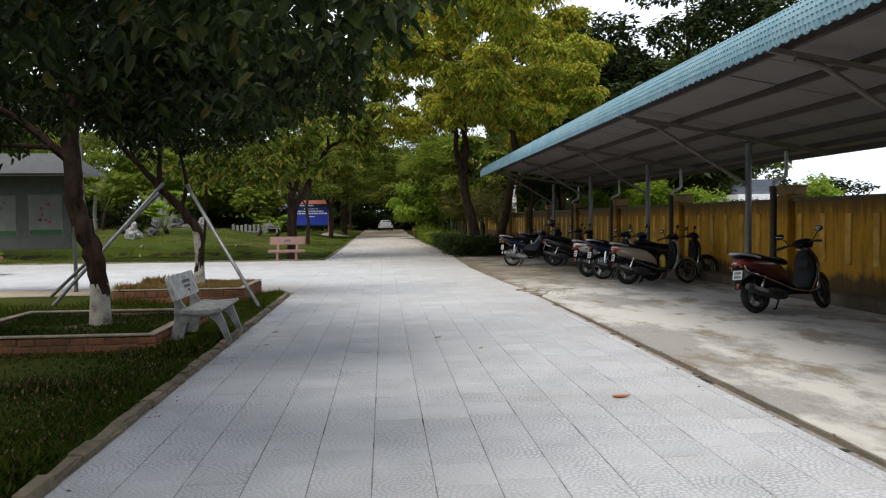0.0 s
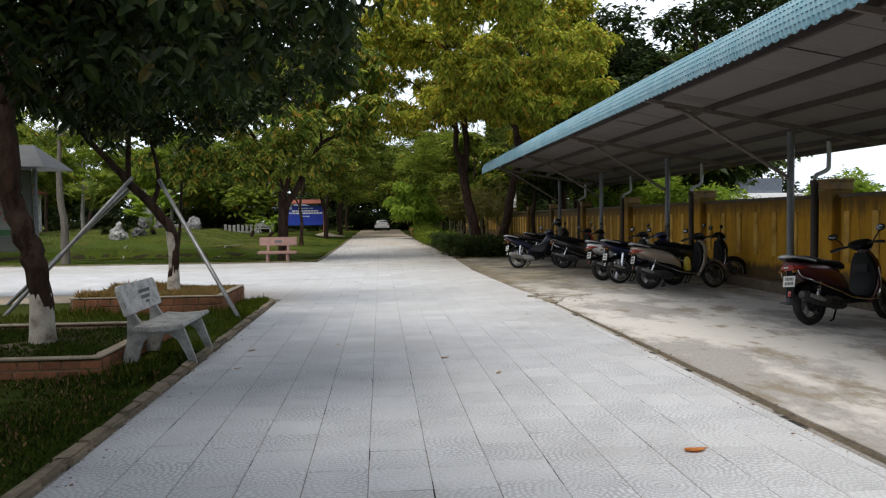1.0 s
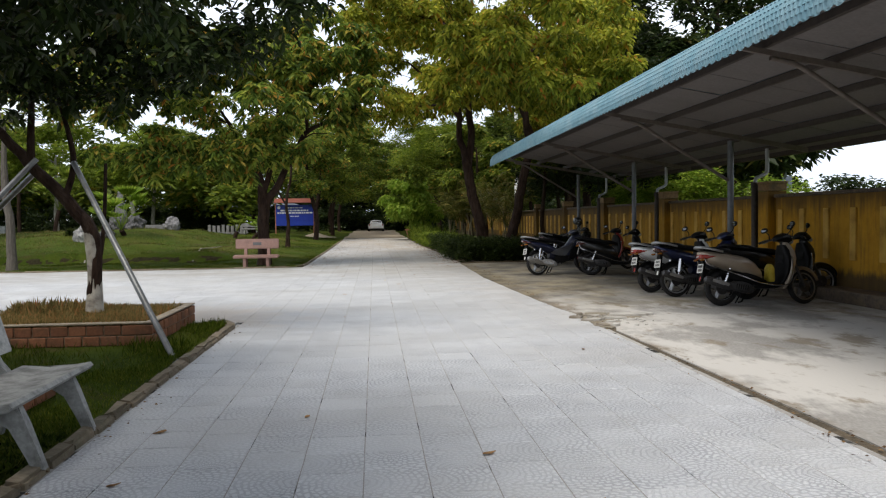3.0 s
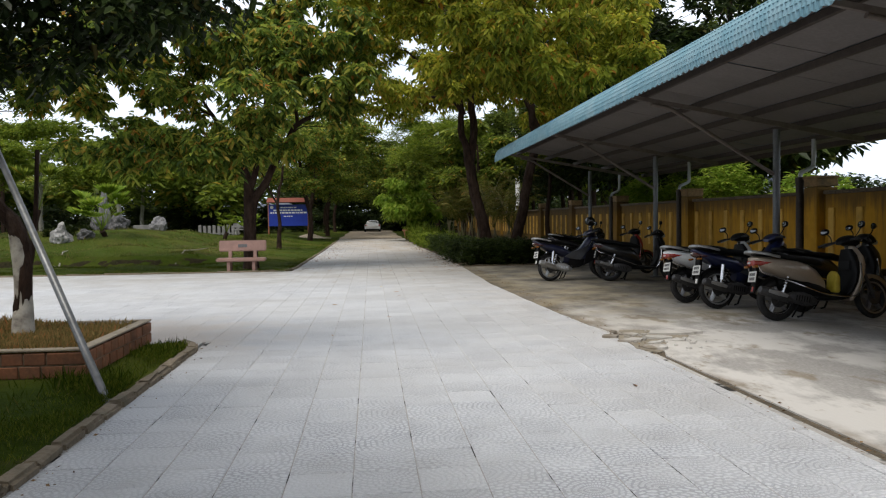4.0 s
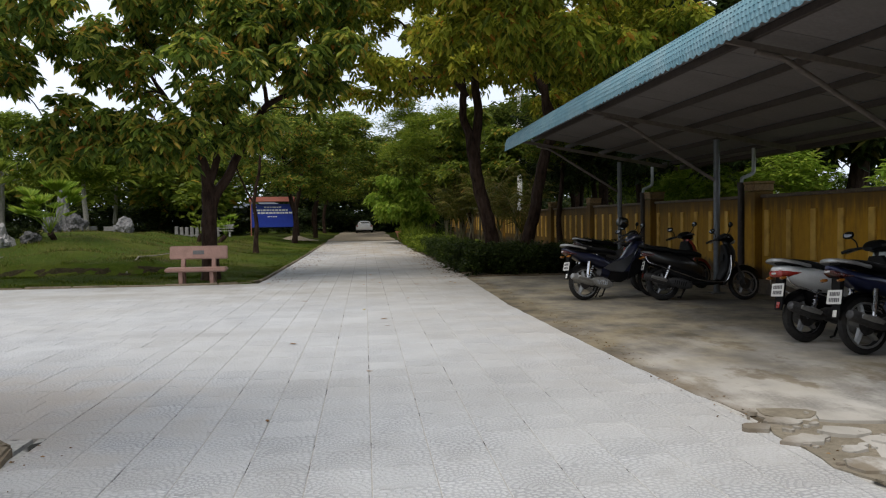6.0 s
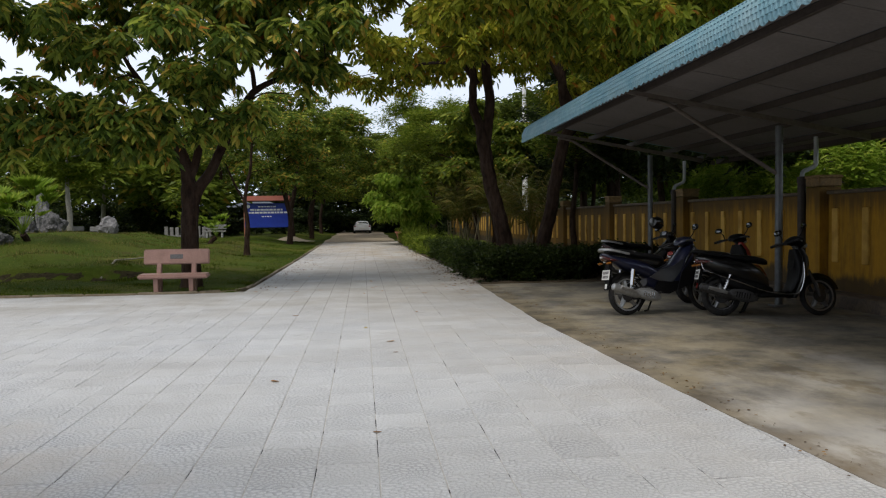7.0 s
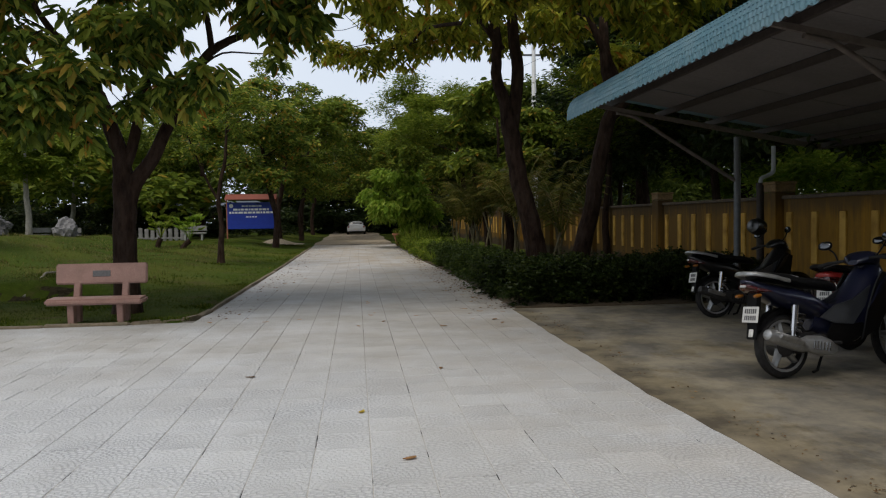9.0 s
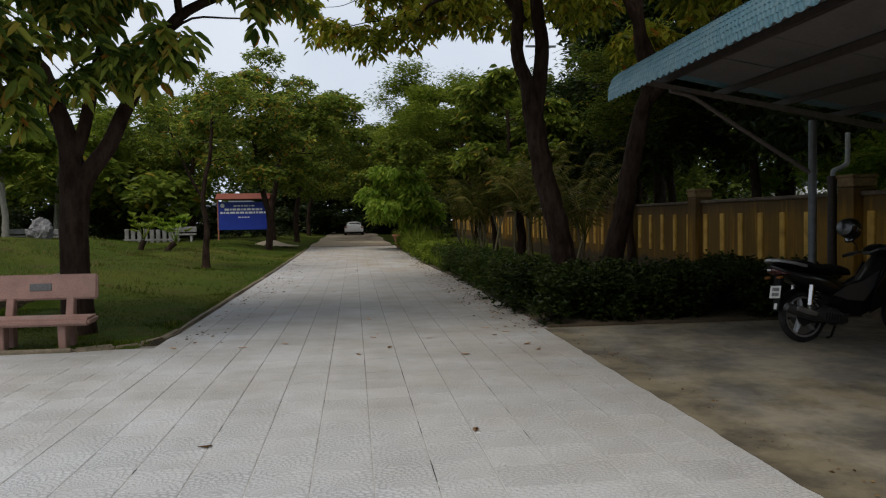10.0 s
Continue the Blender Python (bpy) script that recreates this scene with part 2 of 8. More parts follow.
def concrete_apron_mat():
    """Worn grey concrete, pale where dry, brown and dark in blotches."""
    m, t, p = nodes_of("worn_concrete_apron")
    v = place(t, (1.0, 0.55, 1.0))
    col = mix_rgb(t, noise_fac(t, v, 45, 0.3, 0.7), (0.26, 0.255, 0.245), (0.35, 0.342, 0.33))
    col = mix_rgb(t, math_node(t, "MULTIPLY", noise_fac(t, v, 0.7, 0.45, 0.53, 9.0, 0.66), 0.9), col, (0.545, 0.535, 0.515))
    col = mix_rgb(t, math_node(t, "MULTIPLY", noise_fac(t, v, 1.25, 0.55, 0.62, 9.0, 0.68), 0.8), col, (0.21, 0.175, 0.125))
    col = mix_rgb(t, math_node(t, "MULTIPLY", noise_fac(t, v, 4.0, 0.6, 0.7, 6.0, 0.6), 0.5), col, (0.15, 0.135, 0.11))
    xyz = t.nodes.new("ShaderNodeSeparateXYZ")                     # trodden earth over the far bays, their shade put into its dark colour
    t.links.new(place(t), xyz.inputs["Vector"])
    earth_shade = t.nodes.new("ShaderNodeMapRange")
    earth_shade.interpolation_type = "SMOOTHSTEP"
    earth_shade.inputs["From Min"].default_value, earth_shade.inputs["From Max"].default_value = 18.5, 25.0
    earth_shade.inputs["To Max"].default_value = 0.8
    t.links.new(math_node(t, "ADD", xyz.outputs["Y"], math_node(t, "MULTIPLY", noise_fac(t, v, 0.6, 0.3, 0.7, 6.0), 6.0)), earth_shade.inputs["Value"])
    wash = t.nodes.new("ShaderNodeMapRange")                        # brown silt washed along the edge beside the pavers
    wash.interpolation_type = "SMOOTHSTEP"
    wash.inputs["From Min"].default_value, wash.inputs["From Max"].default_value = 3.75, 3.3
    t.links.new(math_node(t, "ADD", xyz.outputs["X"], math_node(t, "MULTIPLY", noise_fac(t, place(t, (1.0, 0.6, 1.0)), 1.6, 0.3, 0.7, 8.0, 0.65), 0.55)), wash.inputs["Value"])
    col = mix_rgb(t, math_node(t, "MULTIPLY", wash.outputs["Result"], 0.75), col, (0.17, 0.135, 0.09))
    # the dark end of the silt carries the roof and tree shade too
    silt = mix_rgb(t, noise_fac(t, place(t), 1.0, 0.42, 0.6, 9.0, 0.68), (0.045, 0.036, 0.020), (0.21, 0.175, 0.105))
    col = mix_rgb(t, earth_shade.outputs["Result"], col, silt)
    t.links.new(col, p.inputs["Base Color"])
    p.inputs["Roughness"].default_value = 0.9
    bump_to(t, p, noise_fac(t, v, 26, 0.2, 0.8, 8.0), 0.4, 0.006)
    return m


def wall_paint_mat():
    """Yellow lime paint on render, streaked by rain and mould."""
    m, t, p = nodes_of("weathered_yellow_paint")
    v = place(t)
    col = mix_rgb(t, noise_fac(t, v, 6, 0.3, 0.7), (0.47, 0.232, 0.010), (0.57, 0.30, 0.018))
    streak = noise_fac(t, place(t, (3, 3.2, 0.35)), 1.6, 0.5, 0.72, 7.0, 0.7)
    col = mix_rgb(t, math_node(t, "MULTIPLY", streak, 0.6), col, (0.23, 0.115, 0.014))
    mould = noise_fac(t, place(t, (5, 5, 0.6)), 1.1, 0.50, 0.68, 7.0, 0.7)
    col = mix_rgb(t, math_node(t, "MULTIPLY", mould, 0.55), col, (0.09, 0.055, 0.02))
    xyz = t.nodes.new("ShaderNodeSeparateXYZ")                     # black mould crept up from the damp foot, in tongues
    t.links.new(v, xyz.inputs["Vector"])
    streak_shade = t.nodes.new("ShaderNodeMapRange")                        # rain streaks of the far bays, thickened to put in the tree shade there
    streak_shade.inputs["From Min"].default_value, streak_shade.inputs["From Max"].default_value = 22.0, 36.0
    t.links.new(xyz.outputs["Y"], streak_shade.inputs["Value"])
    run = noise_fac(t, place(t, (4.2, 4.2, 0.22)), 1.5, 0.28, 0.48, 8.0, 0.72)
    col = mix_rgb(t, math_node(t, "MULTIPLY", math_node(t, "MULTIPLY", run, streak_shade.outputs["Result"]), 0.9), col, (0.12, 0.068, 0.014))
    drip_shade = t.nodes.new("ShaderNodeMapRange")                       # drips from the coping, with the shade under it put into the colour
    drip_shade.interpolation_type = "SMOOTHSTEP"
    drip_shade.inputs["From Min"].default_value, drip_shade.inputs["From Max"].default_value = 1.62, 2.05
    t.links.new(math_node(t, "ADD", xyz.outputs["Z"], math_node(t, "MULTIPLY", noise_fac(t, place(t, (6, 6, 0.3)), 1.2, 0.35, 0.7, 7.0, 0.7), 0.35)), drip_shade.inputs["Value"])
    col = mix_rgb(t, math_node(t, "MULTIPLY", drip_shade.outputs["Result"], 0.75), col, (0.07, 0.045, 0.02))
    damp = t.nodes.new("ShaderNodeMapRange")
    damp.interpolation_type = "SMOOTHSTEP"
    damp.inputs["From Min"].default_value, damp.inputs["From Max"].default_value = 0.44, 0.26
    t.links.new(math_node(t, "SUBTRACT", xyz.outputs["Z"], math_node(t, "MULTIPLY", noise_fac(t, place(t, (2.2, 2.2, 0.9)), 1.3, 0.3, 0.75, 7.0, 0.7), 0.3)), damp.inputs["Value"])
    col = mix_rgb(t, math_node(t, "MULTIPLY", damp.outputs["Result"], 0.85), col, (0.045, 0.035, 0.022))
    t.links.new(col, p.inputs["Base Color"])
    p.inputs["Roughness"].default_value = 0.9
    bump_to(t, p, noise_fac(t, v, 60, 0.2, 0.8, 6.0), 0.3, 0.004)
    return m


def ground_mat(name, soil, grass, dry):
    m, t, p = nodes_of(name)
    v = place(t)
    col = mix_rgb(t, noise_fac(t, v, 7, 0.3, 0.7, 8.0, 0.7), grass[0], grass[1])
    col = mix_rgb(t, math_node(t, "MULTIPLY", noise_fac(t, v, 0.25, 0.45, 0.7, 6.0), 0.7), col, dry)
    col = mix_rgb(t, math_node(t, "MULTIPLY", noise_fac(t, v, 0.9, 0.56, 0.7, 6.0, 0.7), 0.75), col, soil)
    t.links.new(col, p.inputs["Base Color"])
    p.inputs["Roughness"].default_value = 0.95
    p.inputs["Specular IOR Level"].default_value = 0.08
    bump_to(t, p, noise_fac(t, v, 30, 0.2, 0.8, 8.0), 0.8, 0.03)
    return m


M = {}
M["tile"] = tile_mat("terrazzo_paver", False)
M["tile_far"] = tile_mat("terrazzo_paver_far", True)
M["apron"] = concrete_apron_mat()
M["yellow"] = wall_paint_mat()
# lighter yellow for the ribs: their brighter light is put into the paint
M["lit_yellow"] = surface("lit_yellow_rib_paint", (0.60, 0.36, 0.065), (0.72, 0.45, 0.10), (0.24, 0.12, 0.016), big=3, stain=0.8, fine=12, bump=0.2)
M["joint"] = joint_mat()
M["kerb"] = surface("mossy_concrete_kerb", (0.165, 0.13, 0.088), (0.25, 0.205, 0.145), (0.085, 0.08, 0.05), big=3.5, stain=0.8, bump=0.6, dist=0.012, fine=18, pieces=0.3)
M["concrete"] = surface("grey_cast_concrete", (0.289, 0.297, 0.293), (0.408, 0.412, 0.404), (0.093, 0.093, 0.085), big=6, stain=0.85, fine=40, bump=0.35)
M["terrazzo_white"] = surface("pale_terrazzo", (0.44, 0.45, 0.45), (0.58, 0.585, 0.57), (0.13, 0.135, 0.13), big=8, stain=0.85, fine=60, bump=0.2)
M["pink"] = surface("pink_terrazzo", (0.295, 0.166, 0.137), (0.383, 0.236, 0.199), (0.177, 0.111, 0.088), big=4, stain=0.6, fine=70, bump=0.15, rough=0.6)
M["ink"] = surface("faded_black_paint", (0.10, 0.10, 0.105), (0.15, 0.15, 0.155), bump=0)
M["brick"] = surface("orange_brick", (0.213, 0.078, 0.037), (0.303, 0.127, 0.061), (0.074, 0.049, 0.029), big=4, stain=0.75, fine=30, bump=0.5, pieces=0.45)
M["mortar"] = surface("sandy_mortar", (0.21, 0.155, 0.105), (0.31, 0.235, 0.165), (0.10, 0.08, 0.05), big=3, stain=0.7, fine=30)
M["pale_mortar"] = surface("pale_sandy_mortar", (0.295, 0.246, 0.180), (0.394, 0.336, 0.262), (0.139, 0.107, 0.074), big=4, stain=0.7, fine=26)
M["gutter"] = surface("dark_gutter_silt", (0.075, 0.060, 0.042), (0.15, 0.12, 0.082), (0.03, 0.028, 0.018), big=2, stain=0.7, fine=24, bump=0.8, dist=0.02)
M["silt"] = surface("dry_brown_silt", (0.22, 0.195, 0.15), (0.32, 0.285, 0.225), (0.11, 0.095, 0.065), big=3, stain=0.6, fine=24, bump=0.8, dist=0.02)
M["soil"] = surface("dry_brown_soil", (0.068, 0.048, 0.028), (0.120, 0.084, 0.048), (0.048, 0.048, 0.016), big=2, fine=22, bump=0.9, dist=0.03)
M["dirt"] = surface("pale_trodden_dirt", (0.36, 0.29, 0.21), (0.48, 0.40, 0.30), (0.25, 0.2, 0.14), big=0.7, fine=14, bump=0.6, dist=0.015)
M["grass_ground"] = ground_mat("grassy_soil", (0.082, 0.057, 0.031), ((0.030, 0.051, 0.005), (0.061, 0.090, 0.010)), (0.107, 0.107, 0.020))
M["steel"] = surface("galvanised_grey_steel", (0.115, 0.125, 0.14), (0.175, 0.19, 0.205), (0.11, 0.10, 0.09), big=3, stain=0.5, fine=12, rough=0.5, metal=0.35, bump=0.05)
M["galvanised"] = surface("bright_galvanised_pipe", (0.176, 0.184, 0.192), (0.264, 0.272, 0.280), (0.096, 0.092, 0.088), big=4, stain=0.6, fine=14, rough=0.42, metal=0.6, bump=0.05)
M["dark_steel"] = surface("brown_grey_primed_steel", (0.035, 0.026, 0.023), (0.06, 0.046, 0.04), (0.03, 0.022, 0.018), big=3, fine=14, rough=0.65, metal=0.0, bump=0.1)
M["roof_blue"] = surface("blue_painted_roof_sheet", (0.12, 0.26, 0.33), (0.20, 0.35, 0.42), (0.33, 0.43, 0.47), big=1.4, stain=0.5, fine=9, rough=0.5, metal=0.1, bump=0.05)
M["lining"] = surface("grey_foil_lining", (0.158, 0.144, 0.144), (0.198, 0.184, 0.184), (0.117, 0.108, 0.106), big=1.1, stain=0.5, fine=20, rough=0.7, bump=0.1)
M["coping"] = surface("blackened_coping", (0.07, 0.055, 0.045), (0.13, 0.10, 0.075), (0.25, 0.18, 0.09), big=3, stain=0.5, fine=20, bump=0.4)
M["pier_cap"] = surface("mould_stained_render", (0.20, 0.125, 0.055), (0.31, 0.20, 0.09), (0.09, 0.075, 0.05), big=5, stain=0.85, fine=22, bump=0.4)
M["brown_steel"] = surface("weathered_brown_steel", (0.15, 0.125, 0.115), (0.21, 0.18, 0.165), (0.09, 0.07, 0.06), big=4, fine=14, rough=0.6, metal=0.2, bump=0.1)
M["pvc"] = surface("grey_plastic_pipe", (0.36, 0.38, 0.40), (0.43, 0.45, 0.47), fine=8, rough=0.45, bump=0)
M["bark"] = surface("dark_bark", (0.013, 0.007, 0.005), (0.048, 0.029, 0.020), (0.068, 0.048, 0.038), big=6, stain=0.6, fine=11, stretch=(1, 1, 0.35), bump=1.0, dist=0.03, spec=0.12)
M["palm_stem"] = surface("ringed_palm_stem", (0.11, 0.095, 0.05), (0.19, 0.16, 0.085), (0.09, 0.07, 0.04), big=5, fine=20, stretch=(1, 1, 3), bump=0.5)
M["pale_bark"] = surface("pale_thin_bark", (0.24, 0.22, 0.19), (0.38, 0.36, 0.32), (0.10, 0.085, 0.07), big=5, stain=0.6, fine=14, stretch=(1, 1, 0.4), bump=0.6, dist=0.02)
M["bark_grey"] = surface("grey_bark", (0.07, 0.06, 0.05), (0.14, 0.125, 0.105), (0.07, 0.06, 0.05), big=4, fine=14, stretch=(1, 1, 0.35), bump=0.8, dist=0.02)
M["lime"] = surface("lime_wash", (0.34, 0.315, 0.265), (0.60, 0.57, 0.51), (0.06, 0.042, 0.032), big=7, stain=1.0, fine=14, bump=0.6, dist=0.01)
# soil of the ditch bank, darkened to hold the shade under its edge
M["ditch_soil_shade"] = surface("shade_dark_soil", (0.020, 0.016, 0.010), (0.050, 0.041, 0.023), (0.032, 0.041, 0.011), big=2.5, stain=0.7, fine=12, rough=0.95, bump=1.0, dist=0.04, spec=0.1)
M["stone_old"] = surface("old_weathered_stone", (0.187, 0.187, 0.184), (0.274, 0.274, 0.270), (0.086, 0.086, 0.083), big=3, stain=0.7, fine=12, bump=0.4)
M["board_blue"] = surface("blue_sign_sheet", (0.008, 0.03, 0.30), (0.012, 0.04, 0.36), fine=4, rough=0.4, bump=0)
M["white"] = surface("white_paint", (0.72, 0.73, 0.74), (0.80, 0.80, 0.80), fine=6, rough=0.5, bump=0)
M["red_roof"] = surface("red_sheet_roof", (0.180, 0.042, 0.027), (0.228, 0.060, 0.036), (0.120, 0.048, 0.030), big=2, fine=10, rough=0.6, bump=0.1)
M["dull_roof"] = surface("dull_grey_roof_sheet", (0.049, 0.056, 0.063), (0.077, 0.084, 0.091), (0.035, 0.035, 0.035), big=2, fine=8, rough=0.6, bump=0.05)
M["panel_grey"] = surface("grey_green_board", (0.078, 0.087, 0.084), (0.108, 0.114, 0.111), fine=6, rough=0.6, bump=0)
M["poster"] = surface("faded_poster_paper", (0.162, 0.168, 0.162), (0.210, 0.216, 0.210), (0.120, 0.132, 0.126), big=4, fine=5, rough=0.6, bump=0)
M["poster_green"] = surface("green_print", (0.030, 0.102, 0.048), (0.048, 0.132, 0.060), fine=6, bump=0)
M["poster_red"] = surface("red_print", (0.25, 0.05, 0.045), (0.3, 0.07, 0.06), fine=6, bump=0)
M["rock"] = surface("grey_limestone", (0.07, 0.07, 0.075), (0.19, 0.19, 0.20), (0.035, 0.035, 0.04), big=2.5, stain=0.7, fine=9, bump=1.0, dist=0.05)
M["rock_mid"] = surface("mid_grey_limestone", (0.14, 0.14, 0.15), (0.29, 0.29, 0.30), (0.07, 0.07, 0.075), big=2.5, stain=0.75, fine=9, bump=1.0, dist=0.05)
M["rock_white"] = surface("white_limestone", (0.30, 0.30, 0.31), (0.46, 0.46, 0.46), (0.18, 0.18, 0.18), big=2.5, stain=0.7, fine=9, bump=1.0, dist=0.05)
M["bag_yellow"] = surface("yellow_plastic_bag", (0.50, 0.38, 0.03), (0.60, 0.46, 0.05), fine=14, rough=0.45, bump=0.5, dist=0.02)
M["terracotta"] = surface("terracotta", (0.30, 0.12, 0.07), (0.40, 0.17, 0.10), (0.18, 0.09, 0.06), big=6, fine=20, bump=0.3)
M["rubber"] = surface("black_rubber", (0.014, 0.014, 0.015), (0.025, 0.025, 0.026), (0.06, 0.055, 0.05), big=8, stain=0.4, fine=30, rough=0.75, bump=0.2, spec=0.2)
M["mirror"] = surface("dim_mirror_glass", (0.10, 0.105, 0.11), (0.14, 0.145, 0.15), fine=8, rough=0.08, metal=1.0, bump=0)
M["alloy"] = surface("cast_alloy", (0.22, 0.22, 0.23), (0.30, 0.30, 0.31), (0.14, 0.13, 0.12), big=10, fine=25, rough=0.4, metal=0.8, bump=0.05)
M["chrome"] = surface("bright_chrome", (0.50, 0.50, 0.51), (0.58, 0.58, 0.59), fine=8, rough=0.14, metal=1.0, bump=0)
M["vinyl"] = surface("black_vinyl", (0.004, 0.004, 0.0045), (0.008, 0.008, 0.009), fine=50, rough=0.5, bump=0.15, spec=0.2)
M["black_plastic"] = surface("matt_black_plastic", (0.003, 0.003, 0.0035), (0.006, 0.006, 0.007), (0.02, 0.018, 0.016), big=6, stain=0.2, fine=40, rough=0.5, bump=0.1, spec=0.16)
M["engine"] = surface("grey_engine_casting", (0.05, 0.05, 0.053), (0.09, 0.09, 0.094), (0.05, 0.045, 0.04), big=9, fine=30, rough=0.5, metal=0.6, bump=0.2)
M["silver"] = surface("silver_silencer_cover", (0.36, 0.37, 0.38), (0.46, 0.47, 0.48), (0.2, 0.19, 0.18), big=9, fine=30, rough=0.38, metal=0.7, bump=0.05)
M["smoked_lens"] = surface("smoked_lamp_lens", (0.045, 0.006, 0.006), (0.07, 0.01, 0.01), fine=30, rough=0.12, bump=0, coat=0.8)
M["red_lens"] = surface("red_lamp_lens", (0.22, 0.012, 0.008), (0.30, 0.02, 0.012), fine=30, rough=0.15, bump=0, coat=0.6)
M["amber_lens"] = surface("amber_lamp_lens", (0.22, 0.08, 0.012), (0.26, 0.10, 0.015), fine=30, rough=0.15, bump=0, coat=0.6)
M["clear_lens"] = surface("clear_lamp_lens", (0.45, 0.46, 0.47), (0.6, 0.61, 0.62), fine=30, rough=0.1, bump=0, coat=0.8)
M["plate"] = surface("white_number_plate", (0.62, 0.62, 0.60), (0.70, 0.70, 0.68), fine=20, rough=0.4, bump=0)


def paint(name, a, metal=0.3):
    b = tuple(min(1, v * 1.18 + 0.004) for v in a)
    return surface(name, a, b, tuple(0.7 * v + 0.02 for v in a), big=3, stain=0.35, fine=60, rough=0.3, metal=metal, bump=0, coat=0.7)


M["grey_paint"] = paint("gunmetal_bike_paint", (0.05, 0.055, 0.065))
M["maroon"] = paint("maroon_bike_paint", (0.06, 0.006, 0.009))
M["beige"] = paint("champagne_bike_paint", (0.34, 0.28, 0.22))
M["navy"] = paint("navy_bike_paint", (0.008, 0.011, 0.036))
M["black_paint"] = paint("black_bike_paint", (0.006, 0.006, 0.007))
M["bike_white"] = paint("white_bike_paint", (0.62, 0.64, 0.66), 0.0)
M["bike_blue"] = paint("dark_blue_bike_paint", (0.008, 0.014, 0.06))
M["bike_red"] = paint("red_bike_paint", (0.33, 0.02, 0.015), 0.1)
M["car_white"] = paint("white_car_paint", (0.66, 0.68, 0.70), 0.0)
M["dark_glass"] = surface("dark_car_glass", (0.02, 0.024, 0.028), (0.03, 0.034, 0.038), fine=3, rough=0.06, bump=0, coat=1.0)
M["far_wall"] = surface("dull_blue_grey_wall", (0.08, 0.10, 0.135), (0.12, 0.14, 0.175), fine=3, bump=0.1)
M["yellow_leaf"] = surface("yellow_fallen_leaf", (0.55, 0.42, 0.04), (0.66, 0.52, 0.07), fine=60, rough=0.7, bump=0.3)
M["straw"] = surface("dry_leaf_brown", (0.30, 0.165, 0.065), (0.46, 0.28, 0.12), fine=60, rough=0.8, bump=0.3, pieces=0.6)
M["orange_leaf"] = surface("orange_dry_leaf", (0.55, 0.20, 0.045), (0.65, 0.28, 0.07), fine=60, rough=0.7, bump=0.3)

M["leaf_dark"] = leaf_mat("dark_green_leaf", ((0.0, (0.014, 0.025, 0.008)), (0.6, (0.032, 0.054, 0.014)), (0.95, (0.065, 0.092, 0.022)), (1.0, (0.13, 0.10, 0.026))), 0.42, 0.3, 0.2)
M["leaf_mango"] = leaf_mat("drooping_green_leaf", ((0.0, (0.042, 0.082, 0.018)), (0.45, (0.165, 0.245, 0.040)), (0.80, (0.42, 0.475, 0.080)), (0.93, (0.60, 0.44, 0.085)), (1.0, (0.52, 0.20, 0.040))), 0.4, 0.54)
M["leaf_yellow"] = leaf_mat("yellow_green_leaf", ((0.0, (0.105, 0.140, 0.018)), (0.45, (0.355, 0.395, 0.042)), (0.86, (0.62, 0.59, 0.078)), (0.95, (0.60, 0.42, 0.06)), (1.0, (0.50, 0.18, 0.028))), 0.42, 0.5)
M["leaf_mid"] = leaf_mat("mid_green_leaf", ((0.0, (0.070, 0.108, 0.017)), (0.6, (0.175, 0.240, 0.034)), (0.93, (0.360, 0.410, 0.063)), (1.0, (0.500, 0.280, 0.049))), 0.42, 0.48)
M["leaf_fresh"] = leaf_mat("fresh_light_green_leaf", ((0.0, (0.094, 0.144, 0.016)), (0.6, (0.194, 0.266, 0.028)), (1.0, (0.302, 0.338, 0.045))), 0.45, 0.48)
M["leaf_far"] = leaf_mat("far_wood_leaf", ((0.0, (0.050, 0.074, 0.013)), (0.6, (0.107, 0.149, 0.026)), (1.0, (0.207, 0.239, 0.043))), 0.6, 0.42, 0.15)
M["leaf_hedge"] = leaf_mat("hedge_leaf", ((0.0, (0.013, 0.023, 0.005)), (0.65, (0.031, 0.051, 0.009)), (1.0, (0.077, 0.098, 0.016))), 0.45, 0.3, 0.18)
M["leaf_palm"] = leaf_mat("palm_leaf", ((0.0, (0.073, 0.090, 0.017)), (0.5, (0.157, 0.162, 0.030)), (1.0, (0.258, 0.190, 0.056))), 0.45, 0.45)
M["leaf_lime"] = leaf_mat("lime_green_leaf", ((0.0, (0.128, 0.224, 0.022)), (0.6, (0.256, 0.368, 0.045)), (1.0, (0.400, 0.464, 0.073))), 0.42, 0.5)
M["litter"] = leaf_mat("leaf_litter", ((0.0, (0.07, 0.04, 0.02)), (0.6, (0.17, 0.10, 0.05)), (1.0, (0.32, 0.21, 0.10))), 0.8, 0.1)
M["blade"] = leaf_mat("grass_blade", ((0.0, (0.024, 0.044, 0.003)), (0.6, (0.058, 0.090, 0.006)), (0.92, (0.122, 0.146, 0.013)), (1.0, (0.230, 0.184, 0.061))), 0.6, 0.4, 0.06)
# brighter blades: the stronger light past y = 11 is put into the colour
M["blade_lit"] = leaf_mat("lit_grass_blade", ((0.0, (0.045, 0.075, 0.008)), (0.6, (0.095, 0.14, 0.014)), (1.0, (0.22, 0.22, 0.03))), 0.6, 0.4, 0.06)
M["leaf_loose"] = leaf_mat("loose_hedge_leaf", ((0.0, (0.030, 0.051, 0.010)), (0.6, (0.066, 0.102, 0.019)), (1.0, (0.144, 0.180, 0.033))), 0.45, 0.4, 0.2)
